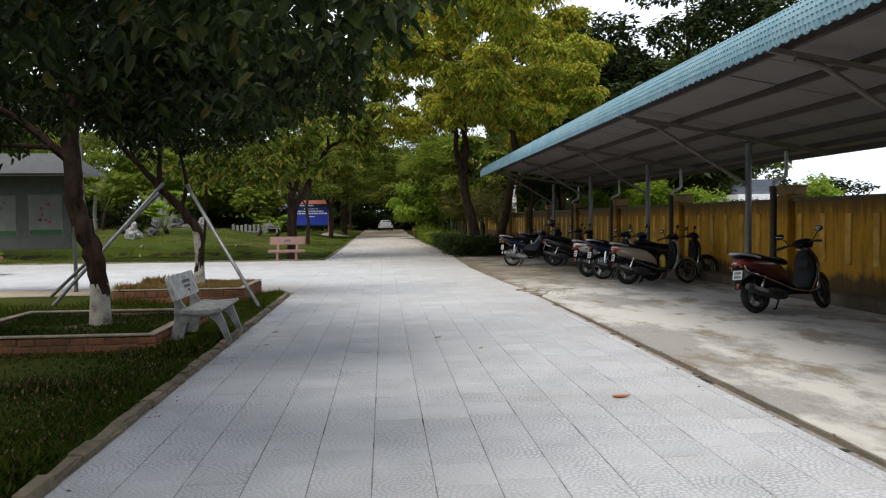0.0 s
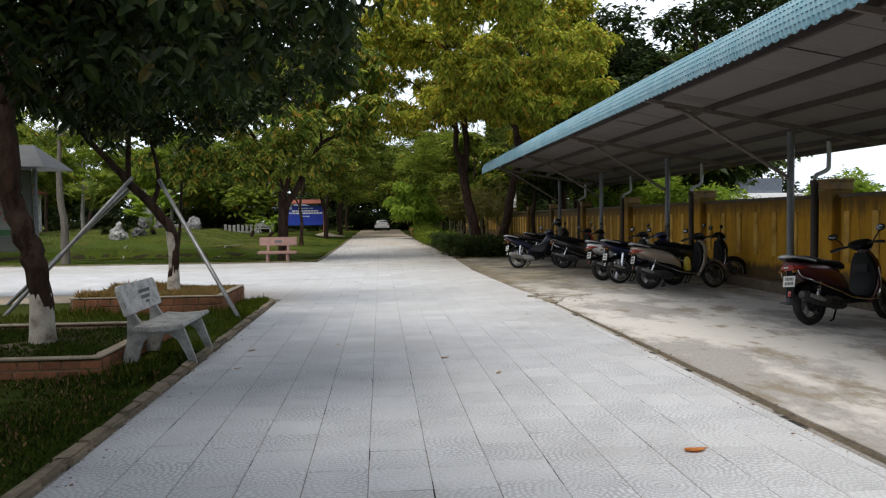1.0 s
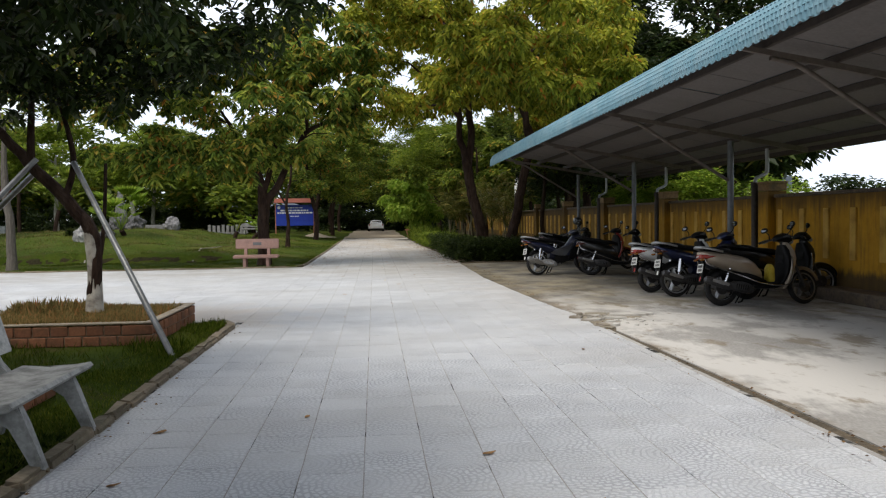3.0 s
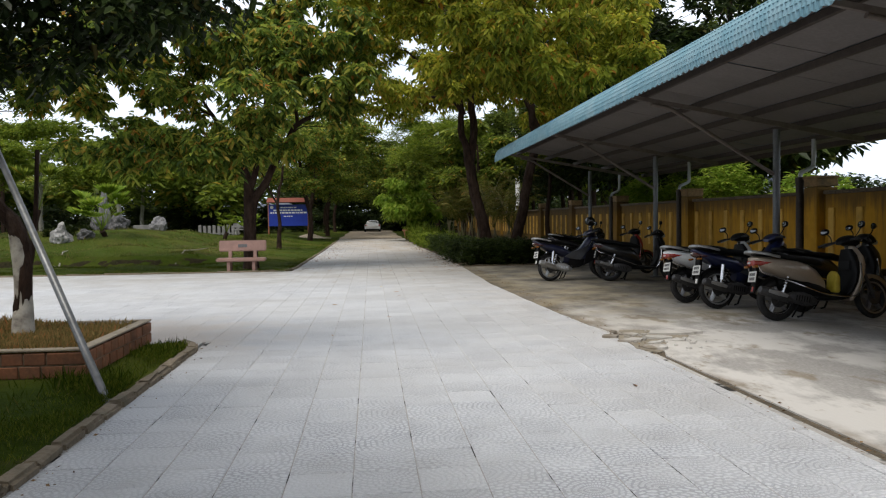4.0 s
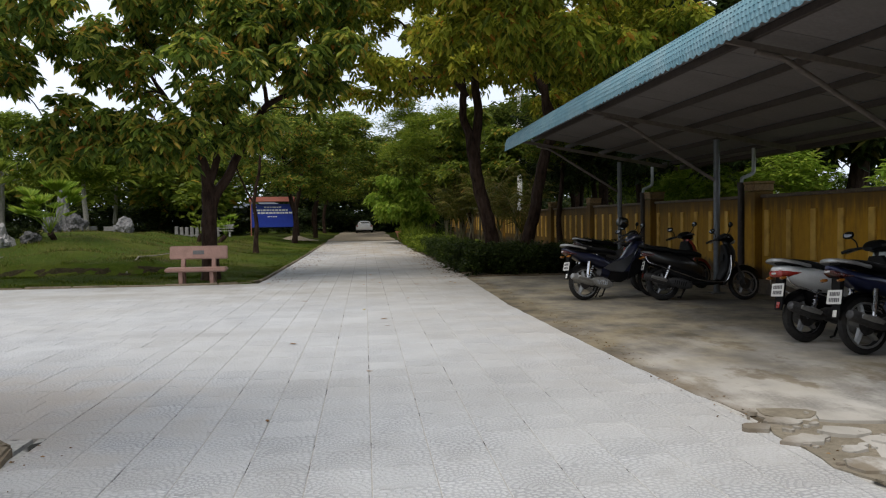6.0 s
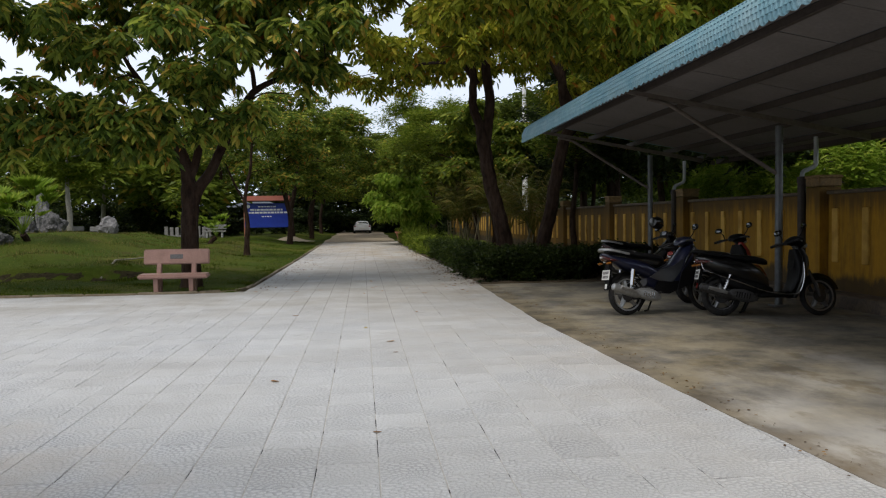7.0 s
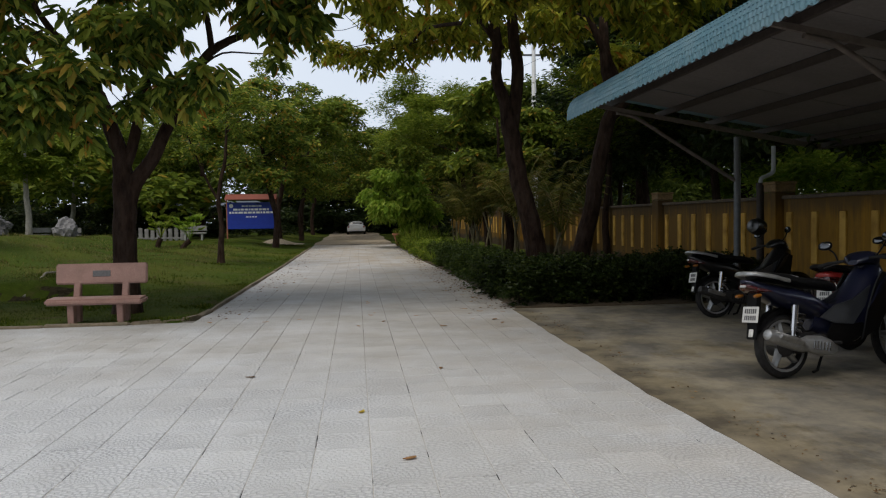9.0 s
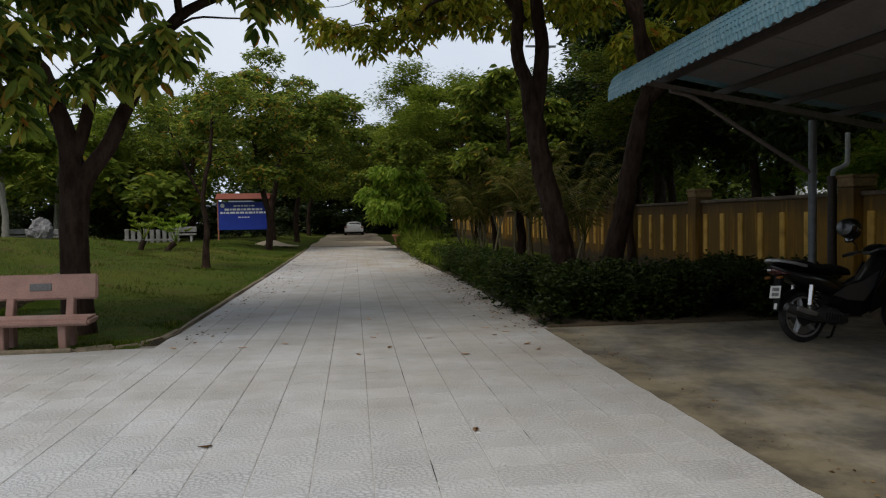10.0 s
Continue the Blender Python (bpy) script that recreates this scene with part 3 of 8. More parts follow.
# weed leaf, its green deepened to put in the shade under the trees
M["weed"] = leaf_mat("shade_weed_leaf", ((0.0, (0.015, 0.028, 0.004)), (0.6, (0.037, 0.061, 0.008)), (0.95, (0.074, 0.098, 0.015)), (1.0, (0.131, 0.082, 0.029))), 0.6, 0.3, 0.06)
M["weed_dry"] = leaf_mat("dry_golden_weed", ((0.0, (0.13, 0.12, 0.04)), (0.5, (0.30, 0.22, 0.085)), (0.85, (0.42, 0.28, 0.11)), (1.0, (0.50, 0.20, 0.08))), 0.7, 0.4, 0.06)
M["blade_dry"] = leaf_mat("dry_grass_blade", ((0.0, (0.10, 0.11, 0.03)), (0.6, (0.18, 0.17, 0.06)), (1.0, (0.30, 0.22, 0.10))), 0.6, 0.3)


# ---- building helpers ----
def finish(bm, smooth=True, angle=35):
    bmesh.ops.recalc_face_normals(bm, faces=bm.faces)
    for f in bm.faces:
        f.smooth = smooth
    if smooth:
        lim = radians(angle)
        for e in bm.edges:
            if len(e.link_faces) == 2 and e.calc_face_angle(0) > lim:
                e.smooth = False
    me = bpy.data.meshes.new("m")
    bm.to_mesh(me)
    bm.free()
    return me


def part(name, bm, material, parent, label="", m=None):
    """Links a bmesh (or a mesh) as one object under a thing or a part."""
    me = finish(bm) if isinstance(bm, bmesh.types.BMesh) else bm
    if not me.materials:
        me.materials.append(material)
    ob = new(name, me)
    ob.parent = parent
    if m is not None:
        ob.matrix_basis = m
    return tagged(ob, label)


def thing(name, label, category, m=None, group="", kind=""):
    ob = new(name)
    ob.empty_display_size = 0.2
    if m is not None:
        ob.matrix_basis = m
    return tagged(ob, label, category, group, kind)


def solid(name, bm, material, label, category, m=None, group="", kind=""):
    ob = part(name, bm, material, None, label, m)
    return tagged(ob, "", category, group, kind)


def box(bm, c, s, bevel=0.0, m=None, seg=1):
    x, y, z = (v / 2 for v in s)
    vs = [bm.verts.new((i, j, k)) for i in (-x, x) for j in (-y, y) for k in (-z, z)]
    fs = [bm.faces.new([vs[i] for i in q]) for q in ((0, 1, 3, 2), (4, 6, 7, 5), (0, 4, 5, 1), (2, 3, 7, 6), (0, 2, 6, 4), (1, 5, 7, 3))]
    if bevel:
        es = list({e for f in fs for e in f.edges})
        r = bmesh.ops.bevel(bm, geom=es, offset=bevel, segments=seg, affect="EDGES")
        vs = list({v for f in r["faces"] for v in f.verts} | {v for v in vs if v.is_valid})
    mat = Matrix.Translation(c) @ (m or Matrix())
    for v in vs:
        v.co = mat @ v.co
    return bm


def tube(bm, pts, radii, seg=8, caps=True, flat=1.0):
    pts = [Vector(p) for p in pts]
    if not hasattr(radii, "__len__"):
        radii = [radii] * len(pts)
    radii = [float(q) for q in radii]
    rings, side = [], None
    for i, p in enumerate(pts):
        d = (pts[min(i + 1, len(pts) - 1)] - pts[max(i - 1, 0)]).normalized()
        if side is None:
            side = d.orthogonal().normalized()
        side = (side - d * side.dot(d)).normalized()
        up = d.cross(side)
        rings.append([bm.verts.new(p + radii[i] * (math.cos(a) * side + flat * math.sin(a) * up)) for a in (2 * math.pi * k / seg for k in range(seg))])
    for a, b in zip(rings, rings[1:]):
        for k in range(seg):
            bm.faces.new((a[k], a[(k + 1) % seg], b[(k + 1) % seg], b[k]))
    if caps:
        bm.faces.new(rings[0][::-1])
        bm.faces.new(rings[-1])
    return bm


def bent(pts, n=6):
    """A smooth line through pts (Catmull-Rom)."""
    p = [Vector(q) for q in pts]
    p = [2 * p[0] - p[1]] + p + [2 * p[-1] - p[-2]]
    out = []
    for i in range(1, len(p) - 2):
        for k in range(n):
            t = k / n
            a, b, c, d = p[i - 1:i + 3]
            out.append(0.5 * (2 * b + (c - a) * t + (2 * a - 5 * b + 4 * c - d) * t * t + (3 * b - a - 3 * c + d) * t ** 3))
    return out + [p[-2]]


def lathe(bm, profile, seg=20, m=None):
    """profile: (radius, height) round z."""
    m = m or Matrix()
    rings = [[bm.verts.new(m @ Vector((r * math.cos(a), r * math.sin(a), z))) for a in (2 * math.pi * k / seg for k in range(seg))] for r, z in profile]
    for a, b in zip(rings, rings[1:]):
        for k in range(seg):
            bm.faces.new((a[k], a[(k + 1) % seg], b[(k + 1) % seg], b[k]))
    bm.faces.new(rings[0][::-1])
    bm.faces.new(rings[-1])
    return bm


def loft(bm, sections, seg=14, power=2.6, axis="x"):
    """Rounded sections along x (or z): (at, centre height or x, half width in y, half height)."""
    rings = []
    for at, mid, hw, hh in sections:
        ring = []
        for k in range(seg):
            a = 2 * math.pi * (k + 0.5) / seg
            c, s = math.cos(a), math.sin(a)
            u = math.copysign(abs(c) ** (2 / power), c) * hw
            w = math.copysign(abs(s) ** (2 / power), s) * hh
            ring.append(bm.verts.new((at, u, mid + w) if axis == "x" else (mid + w, u, at)))
        rings.append(ring)
    for a, b in zip(rings, rings[1:]):
        for k in range(seg):
            bm.faces.new((a[k], a[(k + 1) % seg], b[(k + 1) % seg], b[k]))
    bm.faces.new(rings[0][::-1])
    bm.faces.new(rings[-1])
    return bm


def slab(bm, outline, thick, axis="y", bevel=0.0):
    """An outline in the plane across axis, thickened evenly about it."""
    def at(u, w, h):
        return {"y": (u, h, w), "z": (u, w, h), "x": (h, u, w)}[axis]
    a = [bm.verts.new(at(u, w, -thick / 2)) for u, w in outline]
    b = [bm.verts.new(at(u, w, thick / 2)) for u, w in outline]
    n = len(a)
    fs = [bm.faces.new(a[::-1]), bm.faces.new(b)] + [bm.faces.new((a[i], a[(i + 1) % n], b[(i + 1) % n], b[i])) for i in range(n)]
    if bevel:
        es = [e for e in set(fs[0].edges) | set(fs[1].edges)]
        bmesh.ops.bevel(bm, geom=es, offset=bevel, segments=2, affect="EDGES")
    return bm


def np_mesh(verts, quads, material, smooth=False, uv=None):
    """A mesh from arrays of corners and four-cornered faces."""
    me = bpy.data.meshes.new("m")
    n, k = len(quads), quads.shape[1]
    me.vertices.add(len(verts))
    me.vertices.foreach_set("co", np.asarray(verts, dtype=np.float32).ravel())
    me.loops.add(n * k)
    me.loops.foreach_set("vertex_index", np.asarray(quads, dtype=np.int32).ravel())
    me.polygons.add(n)
    me.polygons.foreach_set("loop_start", np.arange(0, n * k, k, dtype=np.int32))
    me.polygons.foreach_set("use_smooth", np.full(n, smooth))
    if uv is not None:
        layer = me.uv_layers.new(name="local")
        layer.data.foreach_set("uv", np.asarray(uv, dtype=np.float32).ravel())
    me.update(calc_edges=True)
    me.materials.append(material)
    return me


def leaf_mesh(p, d, length, width, material, rng, fold=0.25, full=False):
    """Folded leaves: stalk points p, ways d, lengths; each leaf its own piece. full: six-cornered, with a drooping tip."""
    n = len(p)
    d = d / np.linalg.norm(d, axis=1, keepdims=True)
    r = rng.normal(size=(n, 3))
    r[:, 2] *= 0.35
    s = np.cross(d, np.array([0, 0, 1.0]) + 0.55 * r)
    s /= np.maximum(np.linalg.norm(s, axis=1, keepdims=True), 1e-6)
    u = np.cross(s, d)
    L = length[:, None]
    w = L * width
    if full:
        down = np.array([0, 0, -1.0])
        v = np.empty((n, 6, 3))
        v[:, 0] = p
        v[:, 3] = p + d * L * 0.97 + down * L * 0.14
        for k, side in ((1, 1), (5, -1)):
            v[:, k] = p + d * L * 0.28 + side * s * w * 0.44 + u * w * fold
        for k, side in ((2, 1), (4, -1)):
            v[:, k] = p + d * L * 0.66 + side * s * w * 0.44 + u * w * fold * 0.8 + down * L * 0.05
        f = np.array([(0, 1, 2, 3), (0, 3, 4, 5)])
        return np_mesh(v.reshape(-1, 3), (np.arange(n)[:, None, None] * 6 + f[None]).reshape(-1, 4), material)
    v = np.empty((n, 4, 3))
    v[:, 0] = p
    v[:, 1] = p + d * L * 0.45 + s * w * 0.5 + u * w * fold
    v[:, 2] = p + d * L
    v[:, 3] = p + d * L * 0.45 - s * w * 0.5 + u * w * fold
    return np_mesh(v.reshape(-1, 3), np.arange(4 * n).reshape(n, 4), material)


def blob_cloud(centre, spread, n, rmin, rmax, seed):
    """Clumps of a crown, spread through an ellipsoid, denser near its shell."""
    rng = np.random.default_rng(seed)
    out = []
    for _ in range(n):
        d = rng.normal(size=3)
        d /= np.linalg.norm(d)
        r = rng.uniform(0.35, 1.0) ** 0.6
        out.append((*(np.array(centre) + d * r * np.array(spread)), rng.uniform(rmin, rmax)))
    return out


def crown_mesh(blobs, clusters, k, L, W, droop, material, seed, inner=0.45, full=False, tuft=0.35, flat=0.8, upper=0.5):
    """Leaves in tufts about the shells of the clumps; flat: the clumps' height; upper: share of tufts on their upper halves."""
    rng = np.random.default_rng(seed)
    b = np.array(blobs, dtype=float)
    wt = b[:, 3] ** 2
    i = rng.choice(len(b), clusters, p=wt / wt.sum())
    d = rng.normal(size=(clusters, 3))
    d /= np.linalg.norm(d, axis=1, keepdims=True)
    d[:, 2] = np.where(rng.uniform(size=clusters) < upper, np.abs(d[:, 2]), d[:, 2]) * flat
    c = b[i, :3] + d * (b[i, 3] * rng.uniform(inner, 1.0, clusters))[:, None]
    c = np.repeat(c, k, axis=0)
    out = np.repeat(d, k, axis=0)
    n = clusters * k
    a = rng.uniform(0, 2 * np.pi, n)
    way = np.stack([np.cos(a), np.sin(a), rng.normal(-droop, 0.35, n)], axis=1) + 0.45 * out
    p = c + rng.normal(scale=tuft * L, size=(n, 3))
    return leaf_mesh(p, way, L * rng.uniform(0.6, 1.25, n), W, material, rng, full=full)


def limbs_into(bm, trunk, radii, blobs, seed, twigs=2, thin=0.4):
    """Limbs that grow from the nearest wood to each clump, so that boughs branch again, and twigs in the clumps."""
    rng = random.Random(seed)
    k = len(trunk) // 2
    wood = [Vector(p) for p in trunk[k:]]
    size = [max(0.02, r * 0.75) for r in radii[k:]]
    left = [(Vector((x, y, z)), r) for x, y, z, r in blobs]
    near = [min((w - c).length for w in wood) for c, r in left]
    for q in sorted(range(len(left)), key=lambda q: near[q]):
        c, r = left[q]
        j = min(range(len(wood)), key=lambda w: (wood[w] - c).length + 1.2 * max(0.0, wood[w].z - c.z + 0.15) + (0.5 if size[w] < 0.02 else 0.0))
        a = wood[j]
        span = (c - a).length
        r0 = max(0.010, min(size[j] * 0.85, (0.012 + 0.014 * span) * thin / 0.4))
        bow = Vector((rng.uniform(-.12, .12), rng.uniform(-.12, .12), rng.uniform(-0.02, 0.16))) * span
        line = bent((a, a.lerp(c, 0.4) + bow, a.lerp(c, 0.75) + bow * 0.6 + Vector((rng.uniform(-.06, .06), rng.uniform(-.06, .06), 0)) * span, c), 3)
        rr = [r0 * (1 - 0.6 * w / (len(line) - 1)) for w in range(len(line))]
        tube(bm, line, rr, 6)
        for p, w in list(zip(line, rr))[2::2]:
            wood.append(p)
            size.append(w)
        for _ in range(twigs):
            e = c + Vector((rng.uniform(-1, 1), rng.uniform(-1, 1), rng.uniform(-0.5, 0.8))) * r * 0.9
            b = a.lerp(c, rng.uniform(0.6, 1.0)) + bow * 0.3
            tube(bm, bent((b, b.lerp(e, 0.5) + Vector((0, 0, 0.08)), e), 3), [r0 * 0.4 * (1 - 0.11 * w) for w in range(7)], 5)


def tree(name, label, trunk, radii, blobs, leaf, bark, clusters, k, L, W, droop, seed, stems=(), twigs=2, thin=0.4, group="", inner=0.45, full=False, tuft=0.35, flat=0.8, upper=0.5):
    """A tapered trunk with limbs and a crown of loose leaves. stems: further (points, radii) of the wood."""
    base = Vector(trunk[0])
    t = thing(name, label, "tree", pose(*base), group)
    bm = bmesh.new()
    line = bent([Vector(p) - base for p in trunk], 4)
    rr = np.interp(np.linspace(0, 1, len(line)), np.linspace(0, 1, len(radii)), radii)
    rng = random.Random(seed)
    wob = [q + Vector((rng.uniform(-.02, .02), rng.uniform(-.02, .02), 0)) * (1 if 0 < i < len(line) - 1 else 0) for i, q in enumerate(line)]
    tube(bm, [wob[0] - Vector((0, 0, 0.12))] + wob, [rr[0] * 1.3] + [rr[0] * 1.12] + list(rr[1:]), 10)
    wood, wr = list(wob), list(rr)
    for pts, rs in stems:
        ln = bent([Vector(p) - base for p in pts], 4)
        r2 = np.interp(np.linspace(0, 1, len(ln)), np.linspace(0, 1, len(rs)), rs)
        tube(bm, ln, list(r2), 8)
        wood += ln
        wr += list(r2)
    lb = [(x - base.x, y - base.y, z - base.z, r) for x, y, z, r in blobs]
    order = sorted(range(len(wood)), key=lambda q: wood[q].z)
    limbs_into(bm, [wood[q] for q in order], [wr[q] for q in order], lb, seed, twigs, thin)
    part("trunk", bm, bark, t)
    part("crown", crown_mesh(lb, clusters, k, L, W, droop, leaf, seed, inner, full, tuft, flat, upper), leaf, t)
    return t


# ---- the lie of the land ----
def land(x, y):
    """Height of the open ground."""
    x, y = np.asarray(x, dtype=float), np.asarray(y, dtype=float)
    rise = np.clip((y - 45) / 50, 0, 1.6) * 0.24
    lawn = np.clip((-x - 3.2) / 4.0, 0, 1) * np.clip((y - 33.6) / 9.0, 0, 1) * 0.42
    edge = y - 36.2 - 0.22 * np.sin(x * 0.9)                      # worn bank along the ditch
    west = np.clip((-x - 5.0) / 1.8, 0, 1)
    lawn = (1 - west) * lawn + west * (0.30 * np.clip(edge / 0.3, 0, 1) + 0.12 * np.clip((y - 36.6) / 6.0, 0, 1))
    rockery = 0.58 * np.clip((y - 36.4) / 10.0, 0, 1) * np.clip((64 - y) / 9.0, 0, 1) * np.clip((-x - 8.5) / 3.0, 0, 1) * np.clip((x + 26) / 5.0, 0, 1)
    ditch = -0.16 * np.exp(-((edge + 0.15) / 0.4) ** 2) * west
    mound = 0.22 * np.exp(-(((x + 9.5) / 1.6) ** 2 + ((y - 38.5) / 1.2) ** 2)) + 0.25 * np.exp(-(((x + 15) / 2.5) ** 2 + ((y - 50) / 3) ** 2)) + 0.28 * np.exp(-(((x + 13) / 3.6) ** 2 + ((y - 44.5) / 3.2) ** 2))
    rough = 0.05 * np.sin(x * 1.7 + 1.3 * np.sin(y * 0.9)) * np.sin(y * 1.3 + x * 0.4) * np.clip((-x - 3.0) / 1.5, 0, 1) * np.clip((y - 31.5) / 2, 0, 1)
    return rise + lawn + rockery + ditch + mound + rough


def land_at(x, y):
    return float(land(x, y))


# ---- ground, paths, apron ----
xs = np.concatenate([np.linspace(-600, -70, 16), np.linspace(-60, -18, 36), np.linspace(-17.5, -2.3, 77), np.array([-2.24, 3.3]), np.linspace(4.5, 12, 12), np.linspace(14, 60, 18), np.linspace(80, 600, 12)])
ys = np.concatenate([np.linspace(-300, -20, 10), np.linspace(-10, 30, 50), np.linspace(30.4, 60, 120), np.linspace(60.5, 120, 60), np.linspace(140, 900, 16)])
gx, gy = np.meshgrid(xs, ys, indexing="ij")
gz = land(gx, gy) + 0.02
paved = (gx > -2.3) & (gx < 8.6) & (gy < 31.5) | (gx > -2.6) & (gx < 3.35) | (gy > 17.1) & (gy < 30.75) & (gx < 0) & (gx > -60)
gz = np.where(paved, land(gx, gy) - 0.07, gz)
nx, ny = gx.shape
idx = np.arange(nx * ny).reshape(nx, ny)
q = np.stack([idx[:-1, :-1], idx[1:, :-1], idx[1:, 1:], idx[:-1, 1:]], axis=-1).reshape(-1, 4)
ground = part("ground", np_mesh(np.stack([gx, gy, gz], axis=-1).reshape(-1, 3), q, M["grass_ground"], True), M["grass_ground"], None, "uneven grassy soil with worn patches")
tagged(ground, "", "ground", "", "structure")

# bedding that shows in the joints
bm = bmesh.new()
box(bm, (0.55, 15, -0.0295), (5.3, 44, 0.05))
box(bm, (-16.05, 23.95, -0.0295), (27.8, 14.1, 0.05))
for y0, y1 in ((37, 45), (45, 66.9)):
    z0, z1 = land_at(0, y0) - 0.0045, land_at(0, y1) - 0.0045
    bm.faces.new([bm.verts.new(c) for c in ((-2.2, y0, z0), (2.9, y0, z0), (2.9, y1, z1), (-2.2, y1, z1))])
bed = solid("paving_bed", bm, M["joint"], "dusty mortar bed under the pavers", "paving", kind="structure")

# far end of the lane: trodden dirt that rises a little
bm = bmesh.new()
for i in range(12):
    y0, y1 = 66 + i * 4.0, 70 + i * 4.0
    w0, w1 = 2.45 + 0.12 * math.sin(i * 1.9), 2.45 + 0.12 * math.sin((i + 1) * 1.9)
    z0, z1 = land_at(0, y0) + 0.03, land_at(0, y1) + 0.03
    vs = [bm.verts.new(c) for c in ((-w0, y0, z0), (w0, y0, z0), (w1, y1, z1), (-w1, y1, z1))]
    bm.faces.new(vs)
bmesh.ops.remove_doubles(bm, verts=bm.verts, dist=0.001)
solid("dirt_lane", bm, M["dirt"], "pale trodden dirt lane beyond the pavers", "lane", kind="structure")

bm = bmesh.new()
pts = ((-5.6, 17.0), (-4.6, 17.9), (-6.5, 18.7), (-12, 18.6), (-20, 18.3), (-20, 17.0), (-9, 16.9))
bm.faces.new([bm.verts.new((x, y, 0.028)) for x, y in pts])
solid("dirt_verge", bm, M["dirt"], "sandy dirt verge beside the plaza", "verge", kind="structure")

# concrete apron of the bike park, with its broken edge
bm = bmesh.new()
edge = []
rng = random.Random(5)
yy = -6.0
while yy < 31.4:
    base_x = float(np.interp(yy, (-6, 8, 13, 16, 20, 24.7, 31.4), (3.2, 3.22, 3.2, 3.16, 2.98, 2.82, 2.94)))
    bite = 0.0
    if 15.4 < yy < 17.0:
        bite = rng.uniform(0.0, 0.2)
    edge.append((base_x + (rng.uniform(0.072, 0.086) if yy < 17.5 else rng.uniform(0.0, 0.025)) + bite, yy))
    yy += rng.uniform(0.16, 0.34)
edge.append((2.96, 31.4))
outline = edge + [(8.02, 31.4), (8.02, -6)]
slab(bm, outline, 0.1, "z")
bmesh.ops.translate(bm, verts=bm.verts, vec=(0, 0, -0.045))
bmesh.ops.triangulate(bm, faces=[f for f in bm.faces if len(f.verts) > 4])
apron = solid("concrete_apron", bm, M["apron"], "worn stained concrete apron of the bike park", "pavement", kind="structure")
def broken_plate(bm, x, y, rx, ry, top, thick, tilt=0.0):
    """A flat broken piece of slab with a ragged outline."""
    n = 11
    ring = [(x + rx * rng.uniform(.72, 1.12) * math.cos(a), y + ry * rng.uniform(.72, 1.12) * math.sin(a)) for a in (2 * math.pi * (k + rng.uniform(-.25, .25)) / n for k in range(n))]
    up = [bm.verts.new((u, w, top + tilt * (u - x))) for u, w in ring]
    low = [bm.verts.new((u * 1.0, w, top - thick)) for u, w in ring]
    bm.faces.new(up)
    for k in range(n):
        bm.faces.new((up[k], low[k], low[(k + 1) % n], up[(k + 1) % n]))


bm = bmesh.new()               # sunken patch of silt where the slab has broken up
for x, y, rx, ry in ((3.40, 16.35, 0.28, 0.55), (3.72, 16.55, 0.34, 0.26), (3.25, 15.85, 0.16, 0.40), (3.5, 17.0, 0.24, 0.18)):
    broken_plate(bm, x, y, rx, ry, 0.0085 + 0.0012 * len(bm.verts) / 22, 0.02)
silt = part("silt_patch", bm, M["silt"], apron, "brown silt in the broken hollow")
silt["kind"] = "stuff"
bm = bmesh.new()
for x, y, rx, ry, top, tilt in ((3.95, 16.78, 0.40, 0.20, 0.035, 0.02), (3.62, 16.42, 0.20, 0.13, 0.03, -0.05), (3.22, 16.28, 0.17, 0.11, 0.032, 0.04), (3.30, 15.72, 0.17, 0.16, 0.035, 0.05), (3.06, 16.62, 0.12, 0.09, 0.03, 0.0), (3.42, 16.05, 0.09, 0.07, 0.026, 0.1), (3.78, 16.2, 0.12, 0.07, 0.026, 0.06), (3.35, 16.75, 0.15, 0.10, 0.024, 0.0)):
    broken_plate(bm, x, y, rx, ry, top, 0.045, tilt)
for i in range(46):
    x, y, r = rng.uniform(3.1, 4.1), rng.gauss(16.35, 0.33), rng.uniform(0.012, 0.04)
    broken_plate(bm, x, y, r, r * rng.uniform(.6, 1), 0.012 + r * 0.5, 0.03, rng.uniform(-.2, .2))
lumps = part("broken_concrete", bm, M["apron"], apron, "broken concrete lumps")
lumps["kind"] = "stuff"
bm = bmesh.new()
box(bm, (3.42, 12.6, -0.033), (0.62, 37.6, 0.05))
solid("gutter_bed", bm, M["gutter"], "dark silt in the joint between pavers and concrete", "gutter", kind="structure")

# kerbs
def kerb_run(name, pts, label, w=0.125, h=0.055):
    run = thing(name, label, "kerb", kind="structure")
    r = random.Random(len(pts) * 7 + int(pts[0][1]))
    for (x0, y0), (x1, y1) in zip(pts, pts[1:]):
        a, b = Vector((x0, y0, 0)), Vector((x1, y1, 0))
        L = (b - a).length
        bm = bmesh.new()
        box(bm, (0, 0, 0), (L - 0.008, w * r.uniform(0.88, 1.1), 0.26), 0.022, seg=2)
        for v in bm.verts:
            v.co += Vector((r.uniform(-.006, .006), r.uniform(-.010, .010), r.uniform(-.012, .012)))
        c = (a + b) / 2
        z = land_at(0, c.y) + h - 0.13 + r.uniform(-0.010, 0.008)
        part("kerb_stone", bm, M["kerb"], run, "", pose(c.x, c.y, z, 0, r.uniform(-1, 1), math.degrees(math.atan2(b.y - a.y, b.x - a.x)) + r.uniform(-.8, .8)))
    return run


kerb_run("kerb_near", [(-2.12, -3 + 0.39 * i) for i in range(51)] + [(-2.2, 16.85), (-2.4, 17.05)], "low mossy concrete kerb along the grass")
